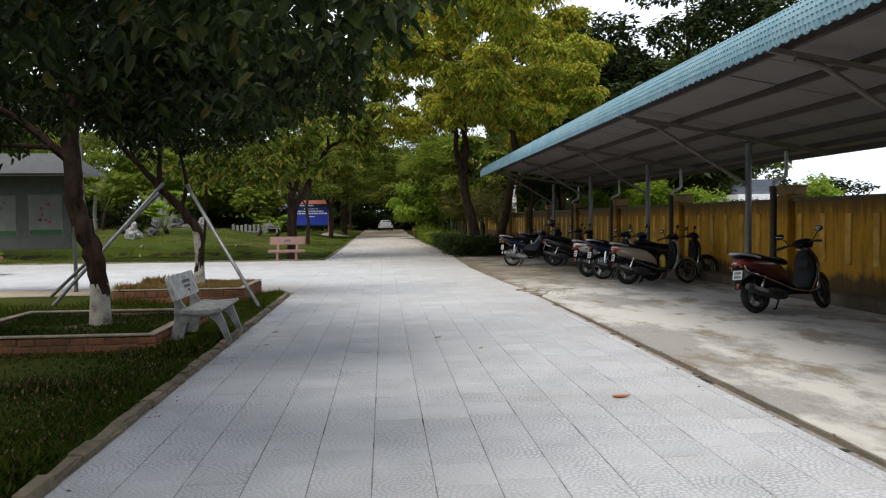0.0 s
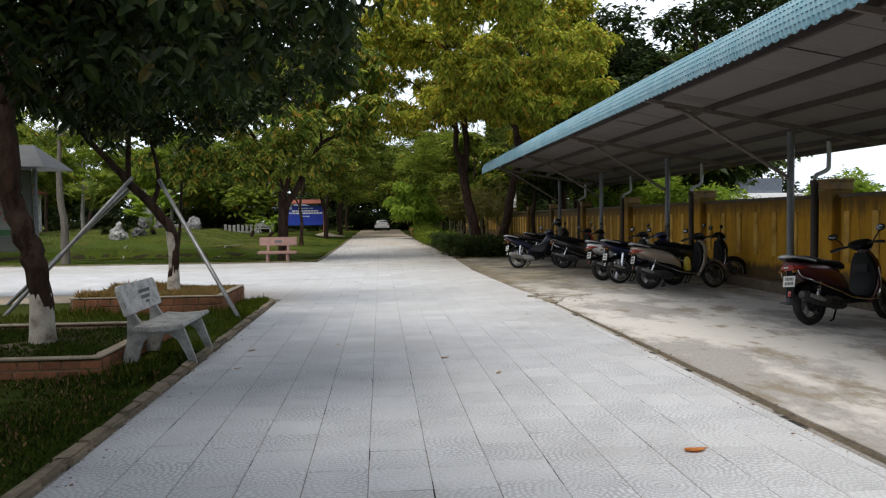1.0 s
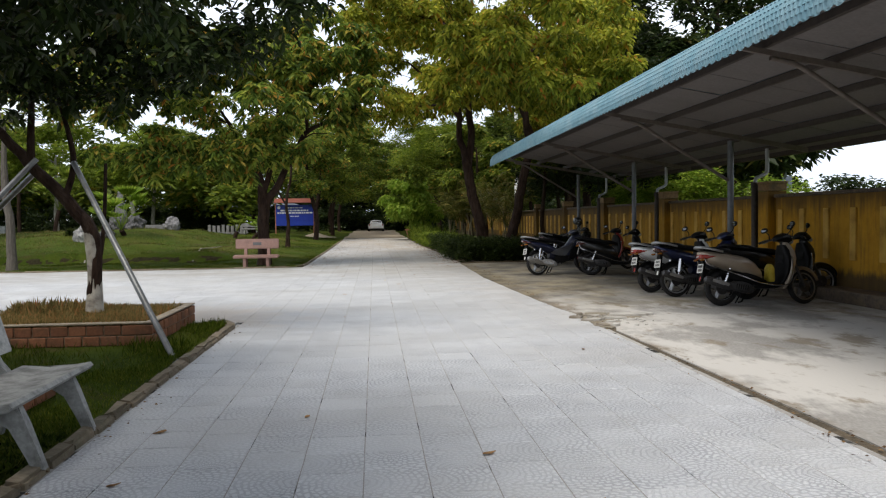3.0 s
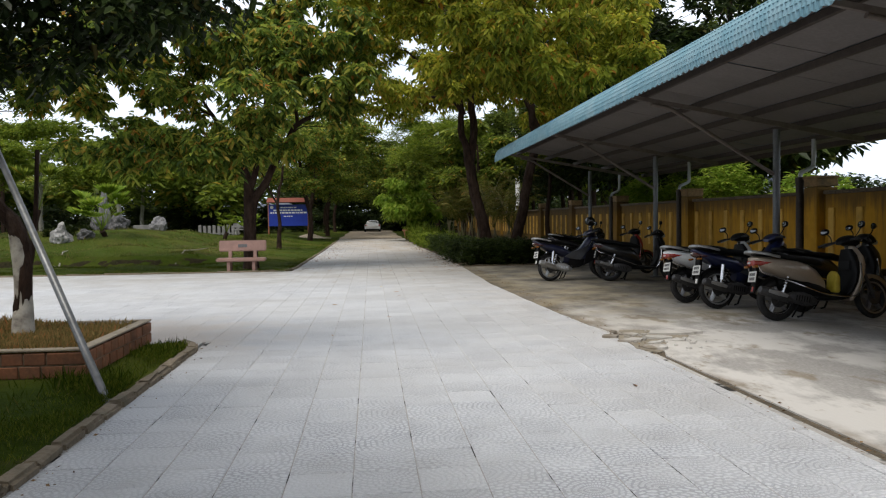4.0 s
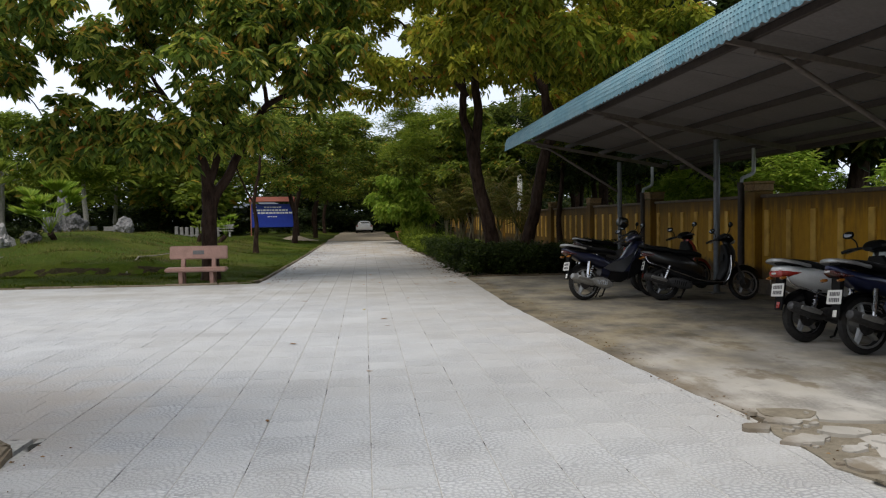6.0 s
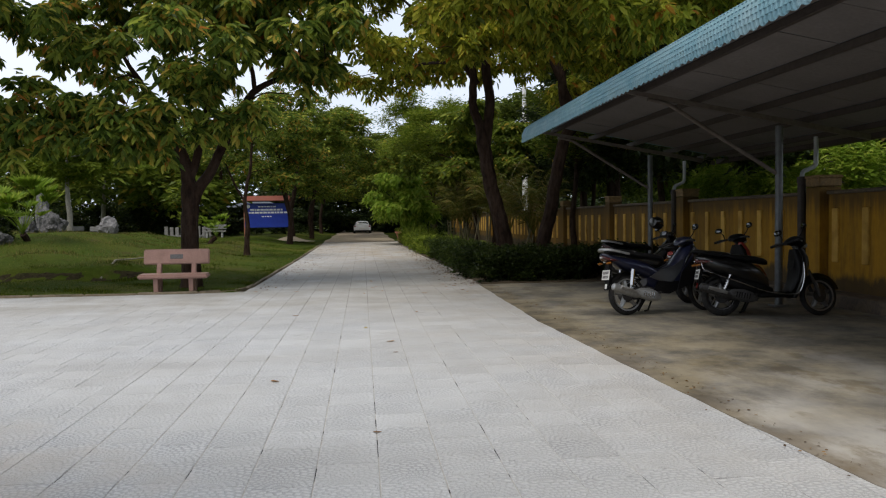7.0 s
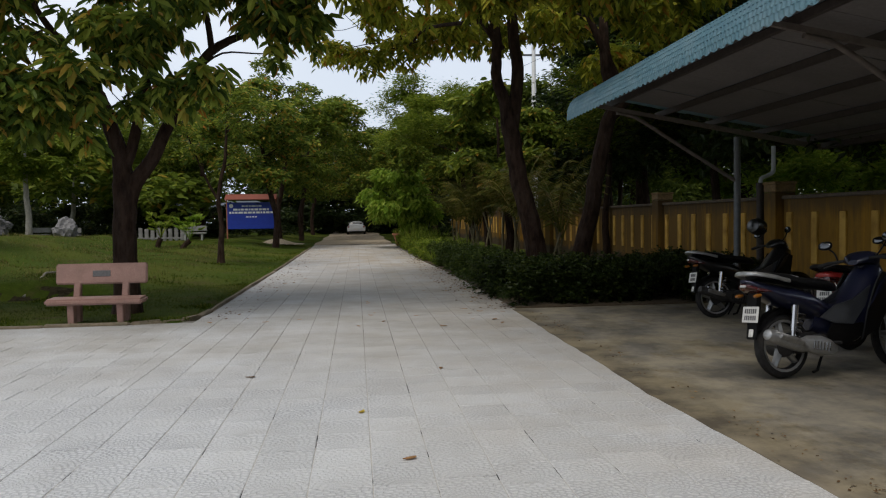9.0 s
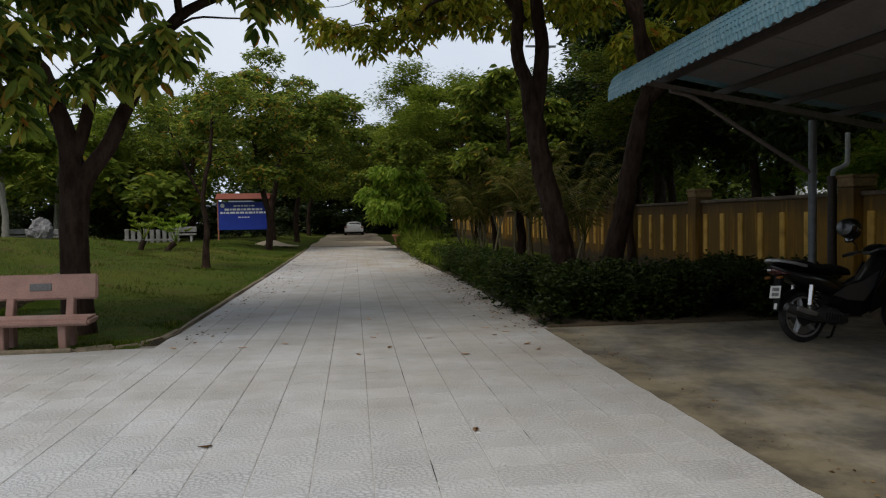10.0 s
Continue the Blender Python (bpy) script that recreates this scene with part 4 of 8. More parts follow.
far_kerb = [(-30 + 1.1 * i, 30.55 + 0.006 * i) for i in range(24)] + [(-3.4, 30.72), (-2.95, 30.86), (-2.66, 31.1), (-2.5, 31.5), (-2.44, 32.2)] + [(-2.44, 33.1 + 1.1 * i) for i in range(28)]
kerb_run("kerb_garden", far_kerb, "low concrete kerb that curves round the lawn", 0.11, 0.045)
bm = bmesh.new()
slab(bm, ((3.04, 31.42), (8.3, 31.42), (8.3, 66), (2.5, 66), (2.75, 48), (3.04, 40)), 0.1, "z")
solid("hedge_bed", bm, M["soil"], "dark littered soil under the hedge", "soil", pose(0, 0, -0.02), kind="structure")

# ---- yellow boundary wall ----
PIER0, BAY = 15.12, 5.72
WX = 8.5                                   # face of the wall
wall = thing("wall_east", "weathered yellow rendered boundary wall with pale upright ribs and piers", "wall", kind="structure")


def wall_panel(y0, y1):
    bm = bmesh.new()
    box(bm, (WX + 0.1, (y0 + y1) / 2, 0.95), (0.2, y1 - y0, 1.92))
    return bm


def pier_mesh():
    bm = bmesh.new()
    box(bm, (0, 0, 1.02), (0.42, 0.42, 2.06), 0.012)
    return finish(bm)


def cap_mesh():
    bm = bmesh.new()
    box(bm, (0, 0, 2.135), (0.43, 0.43, 0.15), 0.015)
    box(bm, (0, 0, 2.235), (0.46, 0.46, 0.055), 0.012)
    return finish(bm)


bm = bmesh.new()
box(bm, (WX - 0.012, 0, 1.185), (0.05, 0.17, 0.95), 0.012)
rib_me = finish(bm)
pier_me, cap_me = pier_mesh(), cap_mesh()
panel_me = finish(wall_panel(0, BAY - 0.46))
bm = bmesh.new()
box(bm, (WX + 0.1, (BAY - 0.46) / 2, 1.945), (0.3, BAY - 0.46, 0.07), 0.012)
cope_me = finish(bm)
bm = bmesh.new()
box(bm, (8.27, BAY / 2, 0.09), (0.46, BAY, 0.26), 0.02)
plinth_me = finish(bm)
for k in range(-4, 12):
    y = PIER0 + BAY * k
    z = land_at(0, y)
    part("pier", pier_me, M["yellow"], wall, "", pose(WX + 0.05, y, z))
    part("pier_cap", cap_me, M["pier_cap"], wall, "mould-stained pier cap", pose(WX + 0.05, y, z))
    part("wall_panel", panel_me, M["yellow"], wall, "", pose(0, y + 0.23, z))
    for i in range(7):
        part("rib", rib_me, M["lit_yellow"], wall, "yellow rib with its bright light in the paint", pose(0, y + 0.47 + 0.8 * i, z))
    part("coping", cope_me, M["coping"], wall, "blackened coping", pose(0, y + 0.23, z))
    if y < 36:
        part("plinth", plinth_me, M["coping"], wall, "dark plinth", pose(0, y + 0.003, z))

# ---- carport ----
POSTS = [3.0 + 5.7 * i for i in range(6)]          # 3.0 .. 31.5
R0, R1 = -3.0, 31.95


def roof_z(x):
    return 3.87 - 0.175 * (x - 4.6)


carport = thing("carport", "long bike shelter of grey steel with a blue sheet roof", "carport")
# curved front, then the straight fall to the wall: rows of small pressed tile steps
prof = [(4.16, 3.43), (4.155, 3.50), (4.16, 3.57), (4.175, 3.64), (4.205, 3.71), (4.255, 3.78), (4.33, 3.835), (4.42, 3.868), (4.51, 3.878)]
prof += [(4.6 + 0.62 * i, roof_z(4.6 + 0.62 * i)) for i in range(9)]
ny = int((R1 - R0) / 0.0135)
py = np.linspace(R0, R1, ny + 1)
wave = 2 * np.pi * py / 0.081
rows = []
for i, (x, z) in enumerate(prof):
    a, b = prof[max(i - 1, 0)], prof[min(i + 1, len(prof) - 1)]
    nrm = np.array([-(b[1] - a[1]), b[0] - a[0]])
    nrm /= np.linalg.norm(nrm)
    up = nrm if nrm[1] >= 0 else nrm
    for step, half in ((0.002, i), (0.008, i + 1)):       # scale courses, each set half a scale on
        o = 0.0042 * np.cos(wave + math.pi * half) + step
        drop = 0.028 * np.abs(np.sin(np.pi * py / 0.18)) if not rows else 0.0 * py       # scalloped lower edge
        rows.append(np.stack([x + up[0] * o, py, z + up[1] * o - drop], axis=1))
v = np.concatenate(rows)
idx = np.arange(len(v)).reshape(len(rows), ny + 1)
q = np.stack([idx[:-1, :-1], idx[1:, :-1], idx[1:, 1:], idx[:-1, 1:]], axis=-1).reshape(-1, 4)
part("roof_sheet", np_mesh(v, q, M["roof_blue"], False), M["roof_blue"], carport, "blue pressed tile-pattern sheet with a curled front edge")
# lining: flat panels with open seams
seed_rng = random.Random(3)
pitch = 1.14
for a, b in [(4.24, 4.86), (4.94, 5.82), (5.90, 6.78), (6.86, 7.74), (7.82, 8.62), (8.70, 9.2)]:
    bm = bmesh.new()
    za, zb = roof_z(a) - 0.10 - (0.10 if a < 4.5 else 0), roof_z(b) - 0.10
    f = bm.faces.new([bm.verts.new(v) for v in ((a, 0, za), (b, 0, zb), (b, pitch - 0.014, zb), (a, pitch - 0.014, za))])
    ex = bmesh.ops.extrude_face_region(bm, geom=[f])
    for w in ex["geom"]:
        if isinstance(w, bmesh.types.BMVert):
            w.co.z += 0.008
    lin_me = finish(bm, False)
    y = R0 + 0.02
    while y < R1 - 1.1:
        part("lining_panel", lin_me, M["lining"], carport, "", pose(0, y, -seed_rng.uniform(0, 0.006), seed_rng.uniform(-.25, .25), 0, 0))
        y += pitch
for x in (4.90, 5.86, 6.82, 7.78, 8.66):
    bm = bmesh.new()
    box(bm, (x, (R0 + R1) / 2, roof_z(x) - 0.145), (0.06, R1 - R0 - 0.05, 0.10), 0.006, None)
    part("purlin", bm, M["dark_steel"], carport)
    # pale strip added for the highlight on the edge of the lining
    bm = bmesh.new()
    box(bm, (x + 0.047, (R0 + R1) / 2, roof_z(x) - 0.118), (0.022, R1 - R0 - 0.06, 0.02))
    part("lining_edge", bm, M["pvc"], carport, "pale edge strip of the lining, its highlight put into the colour")
bm = bmesh.new()
box(bm, (9.22, (R0 + R1) / 2, 2.93), (0.14, R1 - R0, 0.13), 0.02)
part("gutter", bm, M["dark_steel"], carport, "dark rain gutter")


def post_mesh():
    bm = bmesh.new()
    tube(bm, ((7.25, 0, -0.02), (7.25, 0, 3.06)), 0.062, 14)
    box(bm, (7.25, 0, 0.015), (0.24, 0.24, 0.03), 0.004)
    return finish(bm)


def rafter_mesh():
    bm = bmesh.new()
    pts = ((4.42, 3.685), (8.9, roof_z(8.9) - 0.20), (8.9, roof_z(8.9) - 0.30), (4.75, 3.56), (4.42, 3.62))
    slab(bm, pts, 0.055, "y", 0.004)
    return finish(bm)


def brace_mesh():
    bm = bmesh.new()
    tube(bm, bent(((4.95, 0, 3.50), (5.28, 0, 3.42), (5.55, 0, 3.27), (6.0, 0, 2.99), (7.2, 0, 2.26)), 5), 0.034, 10)
    return finish(bm)


def rear_post_mesh():
    bm = bmesh.new()
    tube(bm, bent(((8.62, 0.34, 3.0), (8.62, 0.34, 2.6), (8.60, 0.34, 2.47), (8.48, 0.34, 2.40), (8.36, 0.34, 2.34), (8.34, 0.34, 2.15)), 4), 0.042, 10)
    return finish(bm)


def downpipe_mesh():
    bm = bmesh.new()
    tube(bm, ((8.34, 0.34, 2.22), (8.34, 0.34, 0.15)), 0.075, 12)
    tube(bm, ((8.34, 0.34, 2.26), (8.34, 0.34, 2.14)), 0.088, 12)
    return finish(bm)


post_me, raft_me, brace_me, rear_me, pipe_me = post_mesh(), rafter_mesh(), brace_mesh(), rear_post_mesh(), downpipe_mesh()
for i, y in enumerate(POSTS):
    at = pose(0, y, 0)
    part("post", post_me, M["steel"], carport, "", at)
    part("rafter", raft_me, M["brown_steel"], carport, "", at)
    part("brace", brace_me, M["brown_steel"], carport, "", at)
for k in range(-2, 4):
    part("pipe_bend", rear_me, M["pvc"], carport, "grey plastic pipe bend", pose(0, PIER0 + BAY * k, 0))
    part("downpipe", pipe_me, M["dark_steel"], carport, "dark thick downpipe", pose(0, PIER0 + BAY * k, 0))


# ---- planters, benches, props ----
def planter(name, x0, x1, y0, y1, label, top_h=0.29):
    t = thing(name, label, "planter", pose((x0 + x1) / 2, (y0 + y1) / 2, 0))
    w, d, th = (x1 - x0) / 2, (y1 - y0) / 2, 0.11
    bm = bmesh.new()
    for sx in (-1, 1):
        box(bm, (sx * (w - th / 2), 0, top_h / 2 - 0.06), (th - 0.02, 2 * d - 0.02, top_h + 0.06))
        box(bm, (0, sx * (d - th / 2), top_h / 2 - 0.06), (2 * w - 2 * th, th - 0.02, top_h + 0.06))
    part("mortar_core", bm, M["mortar"], t, "sandy mortar between the bricks")
    bm = bmesh.new()
    for sx in (-1, 1):
        box(bm, (sx * (w - th / 2), 0, top_h + 0.012), (th + 0.012, 2 * d + 0.012, 0.022), 0.005)
        box(bm, (0, sx * (d - th / 2), top_h + 0.011), (2 * w - 2 * th - 0.014, th + 0.012, 0.022), 0.005)
    part("cap", bm, M["pale_mortar"], t, "pale mortar cap")
    bm = bmesh.new()
    n = 16
    r = random.Random(int(x0 * 10))
    grid = [[bm.verts.new(((-1 + 2 * i / n) * (w - th), (-1 + 2 * j / n) * (d - th), top_h - 0.09 + 0.05 * math.exp(-((-1 + 2 * i / n) ** 2 + (-1 + 2 * j / n) ** 2) * 5) + r.uniform(-.015, .015))) for j in range(n + 1)] for i in range(n + 1)]
    for i in range(n):
        for j in range(n):
            bm.faces.new((grid[i][j], grid[i + 1][j], grid[i + 1][j + 1], grid[i][j + 1]))
    part("soil", bm, M["soil"], t, "dry brown soil")
    # bricks: two courses, half-lapped, shared meshes
    bm = bmesh.new()
    box(bm, (0, 0, 0), (0.196, 0.05, top_h / 2 - 0.03), 0.006)
    me = finish(bm, False)
    me.materials.append(M["brick"])
    for side in range(4):
        length = 2 * d if side % 2 else 2 * w
        for c in range(2):
            n = int(length / 0.206)
            pitch = length / n
            for i in range(n):
                off = -length / 2 + (i + 0.5) * pitch + (0.05 if c else 0.0)
                off = max(-length / 2 + 0.1, min(length / 2 - 0.1, off))
                z = 0.02 + (c + 0.5) * (top_h / 2 - 0.015)
                pr = r.uniform(-0.004, 0.004)
                rz = r.uniform(-0.8, 0.8)
                m = {0: pose(off, -d + 0.018 + pr, z, 0, 0, rz), 2: pose(off, d - 0.018 - pr, z, 0, 0, rz), 1: pose(w - 0.018 + pr, off, z, 0, 0, 90 + rz), 3: pose(-w + 0.018 - pr, off, z, 0, 0, 90 + rz)}[side]
                part("brick", me, M["brick"], t, "", m)
    return t


planter("brick_planter", -5.62, -2.86, 9.5, 12.3, "low orange brick planter with a pale cap round a tree", 0.22)
planter("brick_planter", -5.7, -3.25, 3.4, 5.95, "low orange brick planter round a tree, half out of sight")
planter("brick_planter", -5.35, -2.79, 15.0, 17.2, "low orange brick planter with dry weeds round a young tree")


def concrete_bench():
    """Seat to +x, length along y, standing at its middle."""
    t = thing("concrete_bench", "weathered grey concrete garden bench with lettered backrest", "bench", pose(-2.46, 10.62, 0.03, 0, 0, 1))
    seat = slab(bmesh.new(), ((-0.24, 0.43), (-0.20, 0.405), (0.0, 0.385), (0.2, 0.40), (0.29, 0.415), (0.31, 0.44), (0.29, 0.465), (0.18, 0.448), (0.0, 0.432), (-0.2, 0.452)), 1.36, "y", 0.008)
    part("seat", seat, M["concrete"], t, "curved cast seat slab")
    back = bmesh.new()
    n, H = 10, 0.40
    out = [(-0.66, 0), (0.66, 0), (0.67, 0.275)] + [(0.67 - 0.07 * (1 - math.cos(a)), 0.275 + 0.065 * math.sin(a)) for a in (math.pi / 2 * k / 5 for k in range(1, 6))]
    out += [(-u, w) for u, w in out[:1:-1]]
    slab(back, out, 0.055, "x", 0.010)
    part("backrest", back, M["terrazzo_white"], t, "pale backrest with worn lettering", pose(-0.29, 0, 0.56, 0, -17, 0))
    # worn writing, not legible
    r = random.Random(2)
    for row, (z, L) in enumerate(((0.215, 0.42), (0.145, 0.34), (0.085, 0.12))):
        bm = bmesh.new()
        x = -L / 2
        while x < L / 2:
            w = r.uniform(0.02, 0.05)
            box(bm, (0.0295, x + w / 2 + 0.12, z), (0.003, w, 0.042 if row < 2 else 0.03))
            x += w + 0.012
        part("lettering", bm, M["ink"], t, "faded black letters", pose(-0.29, 0, 0.56, 0, -17, 0))
    for y in (-0.43, 0.43):
        leg = slab(bmesh.new(), ((-0.42, 0.0), (-0.25, 0.0), (-0.185, 0.25), (-0.12, 0.34), (0.10, 0.34), (0.20, 0.27), (0.315, 0.0), (0.395, 0.0), (0.29, 0.30), (0.25, 0.405), (-0.18, 0.42), (-0.245, 0.52), (-0.372, 0.80), (-0.425, 0.80), (-0.33, 0.5), (-0.35, 0.28)), 0.072, "y", 0.010)
        part("leg_frame", leg, M["concrete"], t, "cast concrete leg frame", pose(0, y, 0))
    return t


concrete_bench()


def pink_bench():
    t = thing("pink_bench", "pink terrazzo garden bench with a dark plaque, beside the lawn", "bench", pose(-3.97, 31.05, 0.0, 0, 0, 0))
    bm = bmesh.new()
    box(bm, (0, 0, 0), (1.5, 0.40, 0.10), 0.03, seg=2)
    part("seat", bm, M["pink"], t, "", pose(0, -0.10, 0.385, 2, 0, 0))
    bm = bmesh.new()
    box(bm, (0, 0, 0), (1.44, 0.075, 0.34), 0.02, seg=2)
    back = part("backrest", bm, M["pink"], t, "", pose(0, 0.20, 0.80, -8, 0, 0))
    bm = bmesh.new()
    box(bm, (0, -0.04, 0), (0.28, 0.012, 0.10), 0.004)
    part("plaque", bm, M["ink"], back, "small dark plaque")
    for x in (-0.38, 0.38):
        leg = slab(bmesh.new(), ((-0.20, 0), (-0.06, 0), (-0.04, 0.335), (-0.22, 0.335)), 0.10, "x", 0.01)
        part("leg", leg, M["pink"], t, "", pose(x, 0, 0))
        leg = slab(bmesh.new(), ((0.06, 0), (0.19, 0), (0.17, 0.45), (0.27, 0.96), (0.20, 0.96), (0.06, 0.45)), 0.10, "x", 0.01)
        part("back_leg", leg, M["pink"], t, "", pose(x, 0.02, 0))
    return t


pink_bench()

for foot, head in (((-2.34, 14.2, 0.0), (-4.15, 16.25, 2.40)), ((-6.5, 15.15, 0.0), (-4.62, 16.2, 2.45)), ((-7.3, 16.9, 0.0), (-4.66, 16.3, 2.3))):
    bm = bmesh.new()
    f, h = Vector(foot), Vector(head)
    tube(bm, (f - (h - f).normalized() * 0.1, h), 0.037, 12, flat=1.0)
    solid("tree_prop", bm, M["galvanised"], "leaning galvanised steel pipe that props a young tree", "prop", group="props of the young tree")


# ---- notice board with a small roof ----
def notice_board():
    t = thing("notice_board", "roofed grey notice board with faded posters beside the plaza", "board", pose(-9.15, 17.95, 0.02))
    for x in (-2.0, 2.0):
        bm = bmesh.new()
        tube(bm, ((x, 0, -0.1), (x, 0, 2.72)), 0.045, 10)
        part("post", bm, M["steel"], t)
    bm = bmesh.new()
    box(bm, (0, 0, 1.86), (3.86, 0.05, 1.70), 0.01)
    part("panel", bm, M["panel_grey"], t, "grey board")
    for x, w, z, h in ((-1.15, 1.2, 1.75, 0.95), (0.25, 0.95, 1.78, 0.95), (1.38, 0.75, 1.8, 0.95)):
        bm = bmesh.new()
        box(bm, (x, -0.032, z), (w, 0.006, h))
        p = part("poster", bm, M["poster"], t, "faded printed poster")
        bm = bmesh.new()
        box(bm, (x, -0.037, z - h * 0.42), (w * 0.96, 0.004, h * 0.13))
        part("print_band", bm, M["poster_green"], p, "green printed band")
        r = random.Random(int(x * 10))
        for i in range(7):
            bm = bmesh.new()
            lathe(bm, ((0.008, -0.002), (0.035, -0.002), (0.035, 0.002), (0.008, 0.002)), 10, pose(x + r.uniform(-.25, .25) * w, -0.037, z + r.uniform(-.25, .35) * h, 90, 0, 0))
            part("print_spot", bm, M["poster_red"] if x > 1 else M["ink"], p, "dark printed spot")
    bm = bmesh.new()
    e, rg = 2.72, 3.22
    c = [bm.verts.new(p) for p in ((-2.5, -0.75, e), (2.5, -0.75, e), (2.5, 0.75, e), (-2.5, 0.75, e), (-2.0, 0, rg), (2.0, 0, rg))]
    for f in ((0, 1, 5, 4), (2, 3, 4, 5), (1, 2, 5), (3, 0, 4), (3, 2, 1, 0)):
        bm.faces.new([c[i] for i in f])
    part("roof", bm, M["dull_roof"], t, "dull grey sheet roof with hipped ends")
    return t


notice_board()

# pot by the plaza
def pot(x, y, h, r, label):
    t = thing("plant_pot", label, "pot", pose(x, y, land_at(x, y) + 0.03))
    bm = bmesh.new()
    lathe(bm, ((r * .62, 0), (r * .72, h * .25), (r * .92, h * .75), (r * .95, h * .86), (r * 1.08, h * .88), (r * 1.08, h), (r * .9, h), (r * .86, h * .8)), 24)
    part("body", bm, M["terracotta"], t)
    rng = np.random.default_rng(int(abs(x) * 10))
    n = 160
    a = rng.uniform(0, 6.28, n)
    p = np.stack([r * .5 * np.cos(a), r * .5 * np.sin(a), np.full(n, h * .85)], axis=1)
    d = np.stack([np.cos(a), np.sin(a), rng.uniform(.4, 2.2, n)], axis=1)
    part("foliage", leaf_mesh(p, d, rng.uniform(.2, .5, n), 0.16, M["leaf_mid"], rng), M["leaf_mid"], t, "green potted foliage")
    return t


pot(-12.6, 24.6, 0.55, 0.5, "wide terracotta pot standing on the plaza")
pot(2.95, 63.5, 0.7, 0.55, "large terracotta pot at the edge of the lane")


# ---- blue sign board ----
def sign_board():
    y, x0, x1 = 68.0, -8.05, -5.0
    t = thing("sign_board", "blue lettered sign board under a red sheet roof", "sign", pose((x0 + x1) / 2, y, land_at(-6.8, y) - 0.15))
    w = (x1 - x0) / 2
    for x in (-w - 0.03, w + 0.03):
        bm = bmesh.new()
        tube(bm, ((x, 0.04, 0.05), (x, 0.04, 2.75)), 0.05, 8)
        part("post", bm, M["terracotta"], t)
    bm = bmesh.new()
    box(bm, (0, 0, 1.66), (2 * w, 0.05, 1.72), 0.01)
    p = part("panel", bm, M["board_blue"], t)
    r = random.Random(9)
    for z, L, h in ((2.28, 1.2, 0.09), (2.06, 2.3, 0.12), (1.86, 2.8, 0.12), (1.58, 0.7, 0.07)):
        bm = bmesh.new()
        x = -L / 2
        while x < L / 2:
            ww = r.uniform(0.08, 0.3)
            box(bm, (x + ww / 2, -0.03, z), (ww, 0.008, h))
            x += ww + 0.05
        part("lettering", bm, M["white"], p, "row of white lettering")
    bm = bmesh.new()
    lathe(bm, ((0.02, 0), (0.13, 0), (0.13, 0.008), (0.02, 0.008)), 14, pose(-w + 0.25, -0.03, 2.3, 90, 0, 0))
    part("emblem", bm, M["white"], p, "small round white emblem")
    bm = bmesh.new()
    box(bm, (0, 0, 0), (2 * w + 0.22, 0.75, 0.05), 0.008, None)
    part("roof", bm, M["red_roof"], t, "red sheet roof", pose(0, -0.1, 2.86, 28, 0, 0))
    bm = bmesh.new()
    box(bm, (0, 0, 0), (2 * w + 0.22, 0.75, 0.05), 0.008, None)
    part("roof", bm, M["red_roof"], t, "red sheet roof", pose(0, 0.54, 2.86, -28, 0, 0))
    return t


sign_board()


# ---- scooters ----
def wheel(parent, name, m, r, rim_mat, spokes=5, w=0.055):
    tyre = bmesh.new()
    n, s = 28, 8
    prof = [(r - w + w * math.cos(a), 0.92 * w * math.sin(a)) for a in (2 * math.pi * k / s for k in range(s))]
    rings = [[tyre.verts.new((q * math.cos(b), h, q * math.sin(b))) for q, h in prof] for b in (2 * math.pi * k / n for k in range(n))]
    for i in range(n):
        for k in range(s):
            tyre.faces.new((rings[i][k], rings[i][(k + 1) % s], rings[(i + 1) % n][(k + 1) % s], rings[(i + 1) % n][k]))
    wh = part(name, tyre, M["rubber"], parent, "black tyre", m)
    rim = bmesh.new()
    ri = r - 1.75 * w
    lathe(rim, ((ri, -0.035), (ri + 0.022, -0.04), (ri + 0.022, 0.04), (ri, 0.035)), 24, pose(0, 0, 0, 90, 0, 0))
    for f in [f for f in rim.faces if len(f.verts) > 4]:
        rim.faces.remove(f)
    lathe(rim, ((0.02, -0.05), (0.05, -0.045), (0.05, 0.045), (0.02, 0.05)), 12, pose(0, 0, 0, 90, 0, 0))
    for k in range(spokes):
        a = 2 * math.pi * k / spokes + 0.3
        c, sn = math.cos(a), math.sin(a)
        tube(rim, ((0.045 * c, 0, 0.045 * sn), ((ri + .01) * math.cos(a + .12), 0, (ri + .01) * math.sin(a + .12))), (0.026, 0.018), 6, flat=1.5)
    part("rim", rim, rim_mat, wh, "alloy rim")
    disc = bmesh.new()
    lathe(disc, ((0.03, 0.046), (0.095, 0.046), (0.095, 0.05), (0.03, 0.05)), 18, pose(0, 0, 0, 90, 0, 0))
    part("brake_disc", disc, M["engine"], wh, "steel brake disc")
    return wh


def squash(bm, k=0.66):
    """Draws the overhang behind the rear axle in."""
    for v in bm.verts:
        if v.co.x < -0.08:
            v.co.x = -0.08 + (v.co.x + 0.08) * k
    return bm


